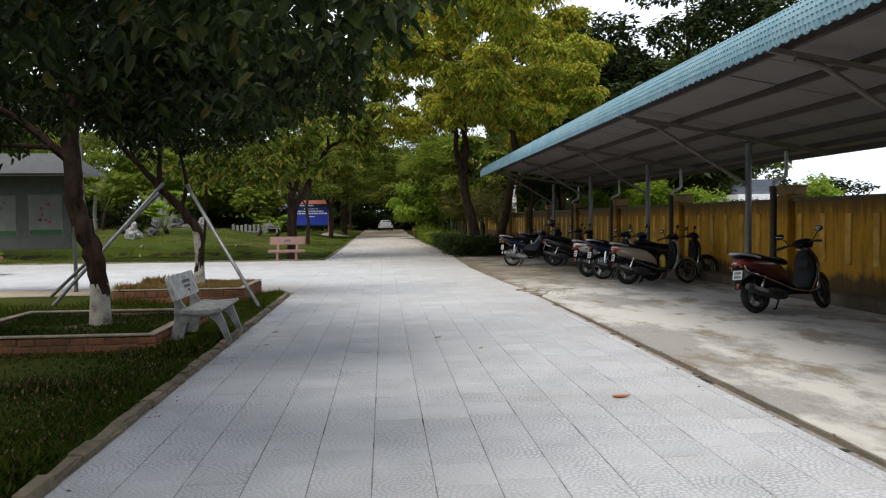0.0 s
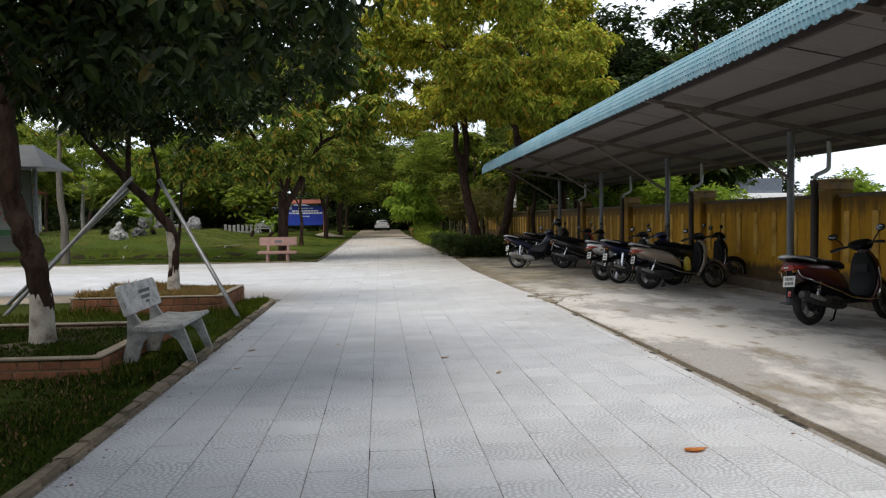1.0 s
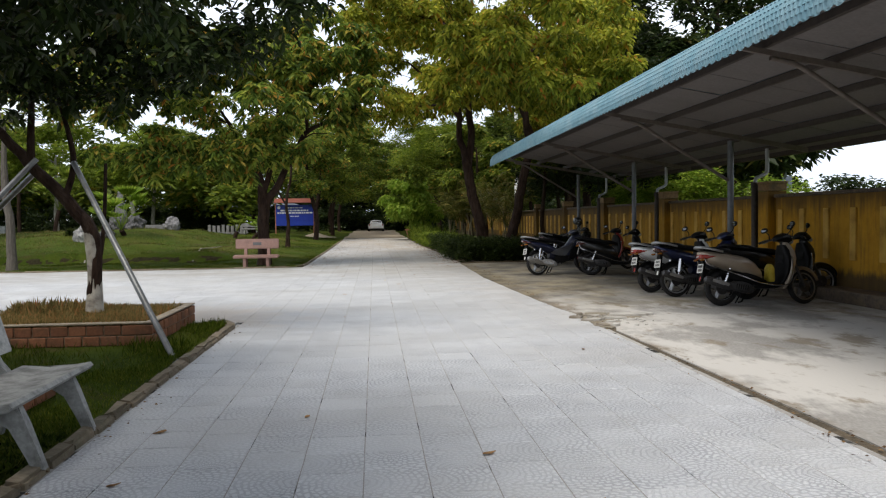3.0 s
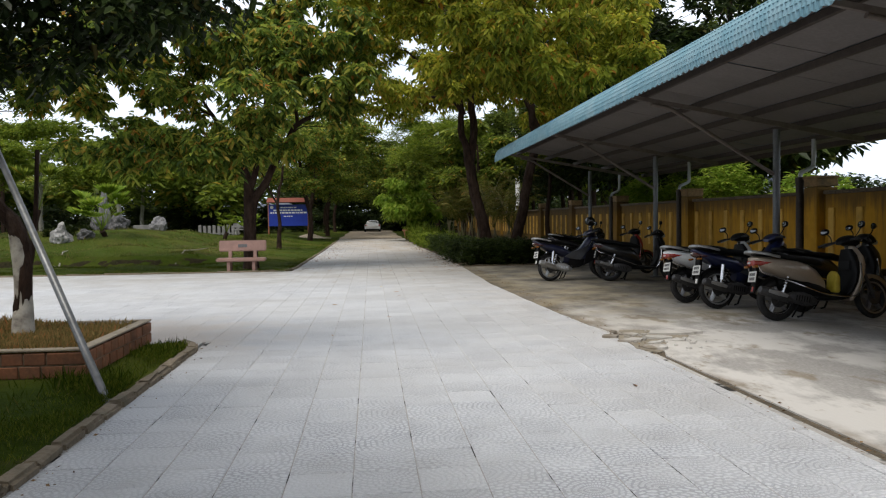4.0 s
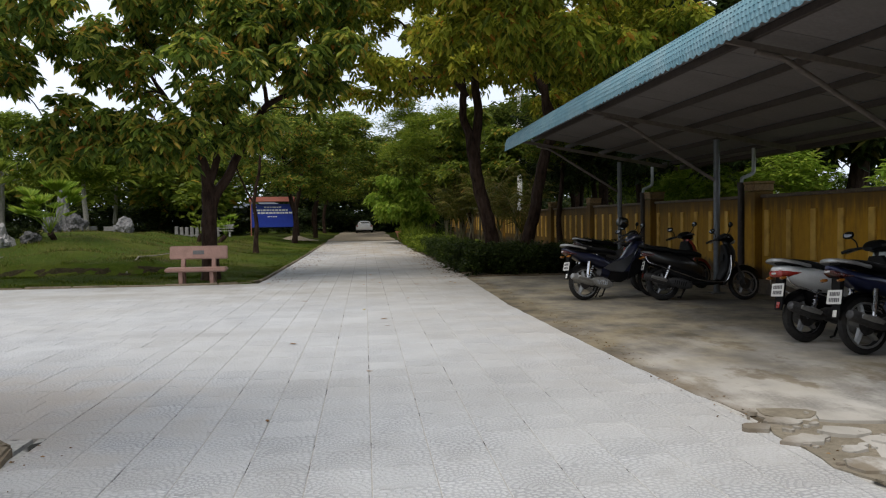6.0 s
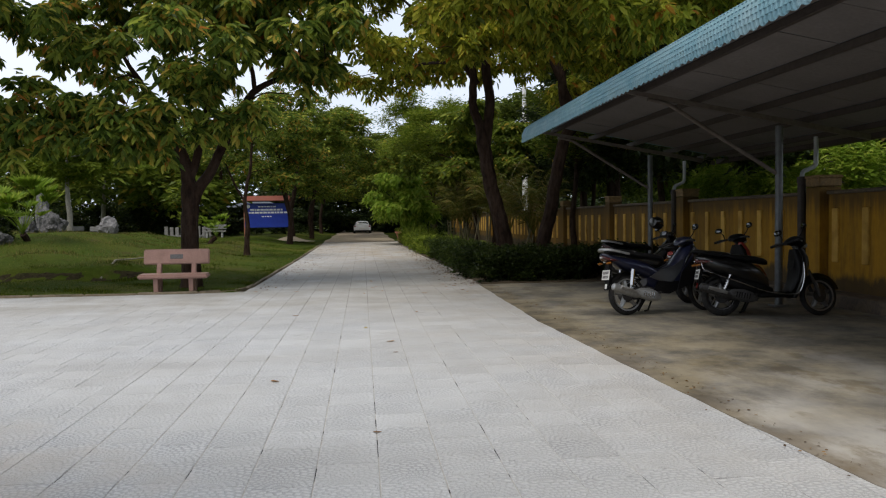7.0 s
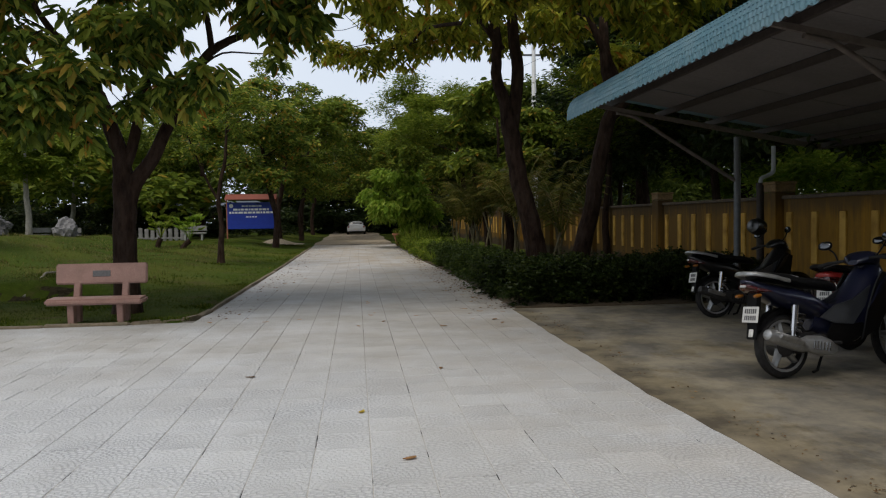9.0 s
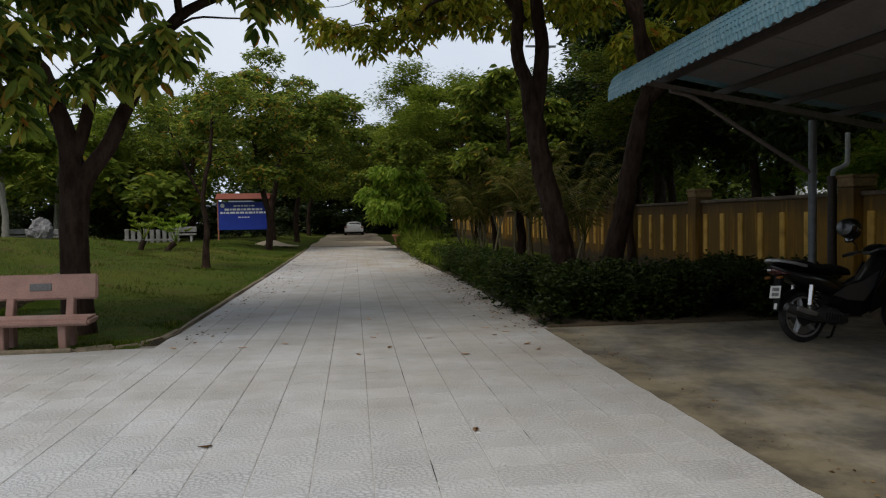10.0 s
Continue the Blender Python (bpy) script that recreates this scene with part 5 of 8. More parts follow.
def scooter(x, y, heading, body, label, lean=6.0, r=0.268, panel=None, rim=None, steer=14.0, step_through=True, rack=True, helmet=None, side=None, pipe=None):
    """Nose along its own x, rear wheel on the origin; it leans to its left on the side stand."""
    panel = panel or M["black_plastic"]
    rim = rim or (M["alloy"] if step_through else M["silver"])
    side = side or body
    pale = body in (M["beige"], M["bike_white"], M["maroon"])
    t = thing("motor_scooter", label, "scooter", pose(x, y, 0.006, 0, 0, heading) @ pose(0, 0, 0, -lean, 0, 0), "scooters in the bike park")
    t.matrix_basis = t.matrix_basis @ Matrix.Scale(1.12, 4)
    WB = 1.30
    head = Vector((1.02, 0, 0.92))               # steering: turned about the raked head
    ax = (Vector((WB, 0, 0.26)) - head).normalized()
    turn = Matrix.Translation(head) @ Matrix.Rotation(radians(-steer), 4, ax) @ Matrix.Translation(-head)
    if not step_through:
        r = 0.287
    wheel(t, "rear_wheel", pose(0, 0, r), r, rim, w=0.054 if step_through else 0.046)
    wheel(t, "front_wheel", turn @ pose(WB, 0, r), r, rim, w=0.045 if step_through else 0.040)
    bm = bmesh.new()
    for sy in (-0.075, 0.075):
        tube(bm, ((WB - 0.01, sy, r), (1.14, sy, 0.62)), (0.026, 0.022), 8)
    tube(bm, ((1.15, 0, 0.60), (1.0, 0, 0.96)), 0.03, 8)
    part("fork", bm, M["engine"], t, "dark grey fork", turn)

    def guard(cx, rr, a0, a1, wide, deep):
        bm, prev = bmesh.new(), None
        for a in [radians(a0 + (a1 - a0) * k / 12) for k in range(13)]:
            c, sn = math.cos(a), math.sin(a)
            e = 0.72 + 0.28 * math.sin(math.pi * (math.degrees(a) - a0) / (a1 - a0))       # narrower toward both ends
            ring = [bm.verts.new((cx + q * c, h * e, r + q * sn)) for q, h in ((rr - deep, -wide), (rr, -wide * .74), (rr + 0.014, 0), (rr, wide * .74), (rr - deep, wide))]
            if prev:
                for k in range(4):
                    bm.faces.new((prev[k], prev[k + 1], ring[k + 1], ring[k]))
            prev = ring
        bmesh.ops.solidify(bm, geom=list(bm.faces), thickness=0.006)
        return bm

    part("front_mudguard", guard(WB, r + 0.035, 18, 158, 0.068, 0.05), body, t, "", turn)
    part("rear_fender", guard(0, r + 0.03, 40, 150, 0.066, 0.03), M["black_plastic"], t, "black inner fender")
    if step_through:
        bm = loft(bmesh.new(), ((0.24, 0.95, 0.12, 0.04), (0.34, 0.99, 0.18, 0.045), (0.46, 1.03, 0.208, 0.05), (0.58, 1.06, 0.212, 0.06), (0.70, 1.085, 0.19, 0.075), (0.80, 1.08, 0.155, 0.08), (0.89, 1.06, 0.11, 0.06), (0.95, 1.04, 0.07, 0.035)), 22, 3.0, "z")
        shield = part("leg_shield", bm, body, t, "painted leg shield and nose")
        for sy in (-1, 1):                       # front indicators set into the nose
            bm = loft(bmesh.new(), ((0.60, 1.105, 0.03, 0.02), (0.66, 1.125, 0.042, 0.022), (0.73, 1.13, 0.03, 0.016)), 10, 2.2, "z")
            for v in bm.verts:
                v.co.y += sy * 0.125
            part("front_indicator", bm, M["amber_lens"], shield, "amber front indicator")
        bm = loft(bmesh.new(), ((0.27, 0.86, 0.13, 0.05), (0.36, 0.93, 0.172, 0.04), (0.48, 0.985, 0.20, 0.04), (0.60, 1.01, 0.205, 0.045), (0.72, 1.02, 0.185, 0.055), (0.82, 1.015, 0.15, 0.055), (0.91, 1.0, 0.09, 0.04)), 18, 3.6, "z")
        inner = part("inner_shield", bm, panel, t, "black inner shield")
        bm = bmesh.new()
        box(bm, (0.962, 0, 0.70), (0.02, 0.24, 0.13), 0.012, pose(0, 0, 0, 0, 8, 0), 2)
        part("glove_box", bm, M["vinyl"], inner, "black glove box lid")
        bm = loft(bmesh.new(), ((0.40, 0.30, 0.10, 0.05), (0.52, 0.285, 0.165, 0.04), (0.82, 0.285, 0.17, 0.038), (0.95, 0.33, 0.13, 0.05)), 16, 3.2)
        floor_part = part("footboard", bm, panel, t, "black footboard")
        bm = bmesh.new()
        for k in range(4):
            box(bm, (0.66, -0.105 + 0.07 * k, 0.328), (0.24, 0.022, 0.006), 0.002)
        part("tread_strip", bm, M["rubber"], floor_part, "rubber tread strips")
        for sy in (-1, 1):                       # bright guard tube looped round the flank
            bm = bmesh.new()
            tube(bm, bent(((1.05, 0.20 * sy, 0.72), (1.04, 0.225 * sy, 0.52), (0.98, 0.225 * sy, 0.335), (0.86, 0.215 * sy, 0.295), (0.55, 0.215 * sy, 0.33), (0.25, 0.215 * sy, 0.44), (-0.08, 0.20 * sy, 0.56), (-0.34, 0.16 * sy, 0.63), (-0.40, 0.13 * sy, 0.72)), 5), 0.0095, 7)
            part("guard_tube", squash(bm), M["chrome"], t, "bright guard tube")
        bm = loft(bmesh.new(), ((-0.47, 0.80, 0.045, 0.02), (-0.42, 0.785, 0.10, 0.05), (-0.30, 0.755, 0.145, 0.085), (-0.12, 0.715, 0.172, 0.11), (0.06, 0.675, 0.186, 0.135), (0.24, 0.625, 0.186, 0.155), (0.40, 0.565, 0.165, 0.165), (0.52, 0.50, 0.13, 0.15), (0.62, 0.43, 0.09, 0.10)), 22, 2.7)
    else:
        bm = loft(bmesh.new(), ((0.30, 0.52, 0.09, 0.12), (0.44, 0.48, 0.12, 0.16), (0.60, 0.46, 0.13, 0.17), (0.76, 0.50, 0.15, 0.20), (0.90, 0.60, 0.175, 0.26), (1.02, 0.72, 0.17, 0.26), (1.12, 0.83, 0.13, 0.16), (1.20, 0.88, 0.06, 0.06)), 20, 2.5)
        part("leg_shield", bm, side, t, "painted front fairing")
        for sy in (-1, 1):
            for name, out, off, mat, lab in (("lower_cowl", ((0.34, 0.30), (0.62, 0.27), (0.80, 0.34), (0.90, 0.46), (0.70, 0.44), (0.44, 0.46)), 0.14, M["black_plastic"], "black lower cowl"),
                                             ("fairing_wing", ((0.70, 0.30), (0.92, 0.40), (1.08, 0.60), (1.13, 0.84), (1.00, 0.90), (0.90, 0.76), (0.80, 0.56)), 0.205, panel, "dark side wing of the fairing"),
                                             ("knee_panel", ((0.30, 0.52), (0.46, 0.46), (0.68, 0.44), (0.84, 0.60), (0.92, 0.78), (0.70, 0.66), (0.48, 0.62)), 0.152, M["grey_paint"], "grey faceted knee panel"),
                                             ("wing_blade", ((0.80, 0.58), (0.98, 0.74), (1.06, 0.86), (0.98, 0.82)), 0.222, body, "painted blade on the fairing")):
                bm = slab(bmesh.new(), out, 0.018, "y", 0.005)
                for v in bm.verts:
                    v.co.y += sy * (off - 0.10 * max(0.0, v.co.x - 0.95))
                part(name, bm, mat, t, lab)
        bm = loft(bmesh.new(), ((-0.52, 0.865, 0.03, 0.015), (-0.46, 0.845, 0.08, 0.035), (-0.30, 0.795, 0.125, 0.06), (-0.10, 0.74, 0.155, 0.085), (0.10, 0.69, 0.165, 0.105), (0.28, 0.63, 0.15, 0.12), (0.44, 0.56, 0.12, 0.11), (0.56, 0.51, 0.085, 0.08)), 20, 2.2)
    part("tail_body", squash(bm), body, t, "glossy painted tail")
    lift = 0.0 if step_through else 0.035
    if step_through:
        bm = loft(bmesh.new(), ((-0.02, 0.50, 0.10, 0.05), (0.16, 0.45, 0.15, 0.11), (0.34, 0.40, 0.175, 0.14), (0.52, 0.36, 0.175, 0.10), (0.66, 0.33, 0.14, 0.06)), 16, 3.0)
        part("side_skirt", bm, M["black_plastic"], t, "black lower side panels")
    bm = loft(bmesh.new(), ((-0.38, 0.865, 0.07, 0.018), (-0.30, 0.865, 0.115, 0.035), (-0.12, 0.855, 0.14, 0.045), (0.04, 0.835, 0.15, 0.048), (0.14, 0.805, 0.15, 0.045), (0.30, 0.785, 0.145, 0.05), (0.46, 0.77, 0.115, 0.05), (0.58, 0.745, 0.075, 0.045), (0.63, 0.73, 0.04, 0.03)), 20, 2.6)
    for v in bm.verts:
        v.co.z += lift
    seat = part("seat", squash(bm), M["vinyl"], t, "black vinyl seat")
    bm = bmesh.new()
    tube(bm, bent(((0.10, -0.15, 0.845 + lift), (0.10, 0, 0.872 + lift), (0.10, 0.15, 0.845 + lift)), 5), 0.006, 5)
    part("seat_seam", bm, M["ink"], seat, "stitched seat seam")
    if rack:
        bm = bmesh.new()
        tube(bm, bent(((-0.02, 0.165, 0.82), (-0.22, 0.175, 0.855), (-0.42, 0.135, 0.885), (-0.50, 0.07, 0.895), (-0.515, 0, 0.897), (-0.50, -0.07, 0.895), (-0.42, -0.135, 0.885), (-0.22, -0.175, 0.855), (-0.02, -0.165, 0.82)), 5), 0.016, 8, flat=1.5)
        box(bm, (-0.43, 0, 0.882), (0.10, 0.20, 0.016), 0.006)
        for v in bm.verts:
            v.co.z += lift
        part("grab_rail", squash(bm), M["silver"] if pale or not step_through else M["black_plastic"], t, "grey grab rail")
    bm = loft(bmesh.new(), ((-0.482, 0.755, 0.05, 0.02), (-0.45, 0.75, 0.105, 0.04), (-0.34, 0.745, 0.146, 0.042), (-0.24, 0.745, 0.163, 0.03), (-0.16, 0.75, 0.166, 0.008)) if step_through else ((-0.525, 0.83, 0.03, 0.012), (-0.49, 0.815, 0.075, 0.025), (-0.38, 0.785, 0.118, 0.028), (-0.24, 0.77, 0.142, 0.008)), 18, 3.0)
    lamp = part("tail_light", squash(bm), M["red_lens"] if pale else M["smoked_lens"], t, "red tail light")
    bm = bmesh.new()
    box(bm, (-0.484 - 0.04 * (lift > 0), 0, 0.752 + 2 * lift), (0.012, 0.07, 0.02), 0.004)
    part("reflector", squash(bm), M["clear_lens"], lamp, "clear strip in the tail light")
    for sy in (-1, 1):
        bm = loft(bmesh.new(), ((-0.50, 0.70 + lift, 0.012, 0.010), (-0.47, 0.70 + lift, 0.024, 0.018), (-0.40, 0.705 + lift, 0.02, 0.015)), 10, 2.2)
        for v in bm.verts:
            v.co.y += 0.11 * sy
        part("indicator", squash(bm), M["amber_lens"], t, "amber rear indicator")
    bm = bmesh.new()                             # slim hanger that carries the plate, with a flap behind the wheel
    slab(bm, ((-0.30, 0.72 + lift), (-0.38, 0.73 + lift), (-0.40, 0.64), (-0.415, 0.48), (-0.455, 0.37), (-0.435, 0.36), (-0.375, 0.46), (-0.34, 0.62)), 0.115, "y", 0.006)
    part("rear_mudguard", squash(bm), M["black_plastic"], t, "black rear mudguard")
    bm = bmesh.new()
    box(bm, (-0.447, 0, 0.415), (0.012, 0.05, 0.07), 0.004, pose(0, 0, 0, 0, 20, 0))
    part("rear_reflector", squash(bm), M["plate"] if not step_through else M["red_lens"], t, "small rear reflector")
    pl = bmesh.new()
    box(pl, (0, 0, 0), (0.006, 0.19, 0.14), 0.002)
    plate = part("number_plate", pl, M["plate"], t, "white number plate", pose(-0.312, 0, 0.575, 0, 12, 0))
    bm = bmesh.new()
    rg = random.Random(int(x * 100))
    for z in (0.029, -0.029):
        u = -0.07
        while u < 0.055:
            w = rg.uniform(0.011, 0.019)
            box(bm, (-0.005, u + w / 2, z), (0.003, w, 0.039))
            u += w + 0.009
    part("plate_marks", bm, M["ink"], plate, "dark bars on the plate")
    # engine, exhaust, shocks, stand
    bm = bmesh.new()
    box(bm, (0.24, 0.0, 0.30), (0.36, 0.17, 0.18), 0.04, seg=2)
    lathe(bm, ((0.03, -0.06), (0.10, -0.055), (0.105, 0.055), (0.03, 0.06)), 16, pose(0.06, 0.10, 0.28, 90, 0, 0))
    lathe(bm, ((0.03, -0.04), (0.085, -0.03), (0.085, 0.03), (0.03, 0.04)), 16, pose(0.30, -0.12, 0.29, 90, 0, 0))
    for k in range(5):                           # cooling fins of the cylinder
        box(bm, (0.42 + 0.022 * k, 0, 0.33), (0.008, 0.15, 0.13), 0.003)
    part("engine", bm, M["engine"], t, "grey engine casing")
    bm = bmesh.new()
    tube(bm, bent(((0.42, -0.08, 0.22), (0.30, -0.14, 0.20), (0.16, -0.165, 0.24), (0.06, -0.17, 0.285)), 4), 0.02, 8)
    tube(bm, ((0.12, -0.17, 0.268), (0.07, -0.172, 0.282), (-0.02, -0.175, 0.31), (-0.27, -0.187, 0.395), (-0.32, -0.189, 0.41), (-0.335, -0.19, 0.415)), (0.026, 0.05, 0.058, 0.058, 0.046, 0.022), 14)
    ex = part("exhaust", bm, pipe or M["engine"], t, "grey silencer")
    bm = bmesh.new()
    tube(bm, ((0.02, -0.225, 0.312), (-0.10, -0.237, 0.352), (-0.23, -0.243, 0.39)), (0.014, 0.02, 0.014), 8, flat=2.2)
    part("heat_shield", bm, M["silver"], ex, "bright heat shield")
    bm = loft(bmesh.new(), ((0.04, 0.31, 0.03, 0.04), (0.13, 0.30, 0.042, 0.075), (0.26, 0.28, 0.045, 0.085), (0.36, 0.255, 0.042, 0.07), (0.43, 0.24, 0.026, 0.035)), 12, 3.0)
    for v in bm.verts:
        v.co.y -= 0.175
    cover = part("crankcase_cover", bm, pipe or M["engine"], t, "ribbed crankcase cover")
    bm = bmesh.new()
    for k in range(6):
        box(bm, (0.15 + 0.034 * k, -0.222, 0.295 - 0.006 * k), (0.012, 0.008, 0.075), 0.003, pose(0, 0, 0, 0, 14, 0))
    part("slot", bm, M["chrome"] if pipe else M["black_plastic"], cover, "row of slots in the cover")
    for sy in (-0.125, 0.125):
        bm = bmesh.new()
        if step_through:
            tube(bm, ((-0.01, sy, 0.30), (0.06, sy, 0.46)), 0.024, 8)
            tube(bm, ((0.055, sy, 0.45), (0.13, sy, 0.66)), 0.013, 6)
        else:
            sy *= 1.25
            tube(bm, ((-0.03, sy, 0.29), (0.0, sy, 0.44)), 0.018, 8)
            tube(bm, ((-0.005, sy, 0.42), (0.035, sy, 0.64)), 0.029, 10)
        for k in range(6):
            tube(bm, ((0.015 + 0.016 * k, sy, 0.37 + 0.036 * k), (0.019 + 0.016 * k, sy, 0.38 + 0.036 * k)), 0.032, 8)
        part("rear_shock", bm, M["chrome"], t, "bright spring shock")
    bm = bmesh.new()
    tube(bm, ((0.40, 0.10, 0.25), (0.34, 0.24, 0.035)), (0.016, 0.012), 6)
    part("side_stand", bm, M["black_plastic"], t, "black side stand")
    bm = bmesh.new()
    tube(bm, ((0.34, -0.11, 0.2), (0.26, -0.12, 0.06), (0.20, -0.13, 0.05)), 0.013, 6)
    part("main_stand", bm, M["black_plastic"], t, "folded black main stand")
    bm = bmesh.new()
    for sy in (-1, 1):
        tube(bm, ((0.40, 0.12 * sy, 0.29), (0.40, 0.27 * sy, 0.30)), 0.014, 6)
    part("foot_pegs", bm, M["rubber"], t, "rubber foot pegs")
    # handlebar, cowl, lamp, mirrors
    bm = loft(bmesh.new(), ((0.88, 0.985, 0.05, 0.022), (0.93, 1.01, 0.115, 0.042), (0.99, 1.03, 0.155, 0.058), (1.06, 1.015, 0.15, 0.07), (1.12, 0.985, 0.105, 0.055), (1.16, 0.96, 0.05, 0.025)), 18, 2.3)
    cowl = part("handlebar_cowl", bm, M["black_plastic"] if step_through else body, t, "handlebar cowl", turn)
    bm = loft(bmesh.new(), ((0.895, 0.998, 0.06, 0.014), (0.915, 1.014, 0.088, 0.02), (0.945, 1.035, 0.08, 0.016)), 12, 2.6)
    part("dial", bm, M["dark_glass"], cowl, "dark speedometer glass")
    bm = loft(bmesh.new(), ((1.10, 0.975, 0.105, 0.05), (1.155, 0.96, 0.085, 0.038), (1.178, 0.955, 0.045, 0.018)), 14, 2.3)
    part("headlight", bm, M["clear_lens"], t, "clear headlight", turn)
    bm = bmesh.new()
    tube(bm, bent(((0.875, -0.345, 0.985), (0.92, -0.22, 1.01), (0.98, 0, 1.01), (0.92, 0.22, 1.01), (0.875, 0.345, 0.985)), 5), [0.019 if abs(k - 10) > 5 else 0.015 for k in range(21)], 9)
    part("handlebar", bm, M["rubber"], t, "black grips", turn)
    for sy in (-1, 1):
        bm = bmesh.new()
        tube(bm, bent(((0.975, 0.17 * sy, 1.01), (0.955, 0.25 * sy, 0.995), (0.925, 0.325 * sy, 0.975)), 4), 0.008, 6)
        part("brake_lever", bm, M["alloy"], t, "", turn)
    for sy in (-1, 1):
        bm = bmesh.new()
        tube(bm, bent(((0.95, 0.19 * sy, 1.03), (0.985, 0.235 * sy, 1.10), (0.975, 0.285 * sy, 1.155)), 4), 0.008, 6)
        mi = part("mirror", bm, M["black_plastic"], t, "black mirror stalk", turn)
        at = pose(0.965, 0.305 * sy, 1.185, 0, 12 + 7 * sy, 14 * sy)
        bm = loft(bmesh.new(), ((-0.014, 0, 0.054, 0.036), (0.0, 0, 0.066, 0.046), (0.02, 0, 0.058, 0.040), (0.042, 0, 0.022, 0.014)), 14, 2.4)
        part("mirror_head", bm, M["black_plastic"], mi, "", at)
        bm = loft(bmesh.new(), ((-0.0175, 0, 0.042, 0.027), (-0.0145, 0, 0.05, 0.033)), 14, 2.4)
        part("mirror_glass", bm, M["mirror"], mi, "mirror glass", at)
    if helmet:
        bm = loft(bmesh.new(), ((-0.13, 0.0, 0.05, 0.06), (-0.11, 0.0, 0.10, 0.10), (-0.02, 0.01, 0.125, 0.125), (0.07, 0.0, 0.115, 0.12), (0.12, -0.01, 0.07, 0.075)), 16, 2.1)
        h = thing("helmet", "dark glossy helmet hung over a scooter mirror", "helmet", t.matrix_basis @ pose(0.92, 0.28, 1.29, 0, 12, 20))
        part("shell", bm, helmet, h, "glossy black shell")
        bm = loft(bmesh.new(), ((-0.04, -0.02, 0.131, 0.05), (0.05, -0.02, 0.124, 0.052), (0.125, -0.03, 0.076, 0.04)), 16, 2.1)
        part("visor", bm, M["dark_glass"], h, "dark visor")
    return t


scooter(6.16, 11.93, 17, M["maroon"], "maroon step-through scooter with a bright guard tube, parked by the wall", steer=20)
scooter(5.86, 17.60, 0, M["beige"], "champagne step-through scooter with a brown seat edge, parked by the wall", steer=12)
scooter(6.75, 18.45, 2, M["black_paint"], "black scooter standing close behind a champagne one", steer=-8)
scooter(5.70, 19.15, 8, M["bike_blue"], "dark blue underbone motorbike parked in a row", step_through=False, steer=10, panel=M["black_plastic"])
scooter(5.56, 20.03, 8, M["bike_white"], "white scooter with a broad red tail light, parked in a row", steer=8)
scooter(5.72, 24.78, -10, M["black_paint"], "black scooter with bright guard tubes, parked in a row", steer=12)
scooter(4.36, 25.17, 13, M["navy"], "navy underbone motorbike with bright shocks, parked in a row", step_through=False, steer=10, panel=M["black_paint"], pipe=M["silver"])
scooter(5.80, 29.45, 4, M["black_paint"], "black scooter with a helmet on its mirror, parked by the hedge", steer=6, helmet=M["black_paint"], step_through=False)
scooter(6.0, 26.5, 14, M["bike_red"], "dark red scooter half hidden behind others", steer=10)

# shopping bag on a bag hook
bm = loft(bmesh.new(), ((0.0, 0.0, 0.10, 0.04), (0.03, 0.0, 0.115, 0.055), (0.22, 0.0, 0.11, 0.045), (0.27, 0.0, 0.10, 0.02), (0.30, 0.0, 0.05, 0.012)), 16, 4.5, "z")
solid("hanging_bag", bm, M["bag_yellow"], "crumpled yellow bag hung in a scooter's footwell", "bag", pose(5.86, 17.60, 0.006, 0, 0, 0) @ pose(0.85, 0.0, 0.40))


# ---- trees near the path ----
t1 = tree("shade_tree", "dark leafy shade tree with a lime-washed foot, in a brick planter",
          ((-4.04, 10.95, 0.15), (-4.04, 10.95, 0.79), (-4.12, 10.95, 1.19), (-4.22, 10.95, 1.51), (-4.32, 10.95, 1.83), (-4.37, 10.95, 2.14), (-4.38, 10.95, 2.78), (-4.42, 10.97, 3.34), (-4.6, 11.0, 4.4)), (0.13, 0.122, 0.138, 0.13, 0.125, 0.12, 0.115, 0.10, 0.05),
          blob_cloud((-4.3, 9.6, 4.6), (3.6, 3.8, 1.5), 26, 0.7, 1.15, 11) + [(-0.2, 9.5, 4.6, 0.9), (-0.7, 8.2, 3.25, 0.7), (-0.4, 7.4, 3.6, 0.6), (-1.6, 7.6, 3.2, 0.8), (-2.4, 8.0, 3.0, 0.8), (-1.2, 8.6, 3.4, 0.75), (-3.2, 7.6, 3.1, 0.8), (-3.6, 6.0, 3.4, 0.9), (-5.4, 8.6, 3.0, 0.8), (-6.5, 9.5, 3.1, 0.8), (-4.7, 8.4, 2.6, 0.6), (-5.7, 9.4, 2.5, 0.6), (-6.6, 8.4, 2.7, 0.7), (-7.2, 12.5, 2.9, 0.6), (-6.6, 11.5, 2.7, 0.55), (-8.0, 13.5, 3.1, 0.7), (-7.4, 15.0, 3.5, 0.8), (-8.6, 16.0, 3.6, 0.8), (-7.6, 11.0, 3.2, 0.7)] + blob_cloud((-3.5, 13.0, 3.65), (2.5, 1.5, 0.5), 12, 0.34, 0.55, 29),
          M["leaf_dark"], M["bark"], 6400, 7, 0.145, 0.5, 0.55, 21, full=True, tuft=0.5,
          stems=((((-4.4, 10.95, 3.0), (-3.8, 10.3, 3.8), (-2.9, 9.4, 4.4)), (0.08, 0.06, 0.03)), (((-4.38, 10.95, 2.5), (-5.2, 10.6, 3.2), (-6.6, 9.8, 3.6)), (0.07, 0.05, 0.025))))
bm = bmesh.new()
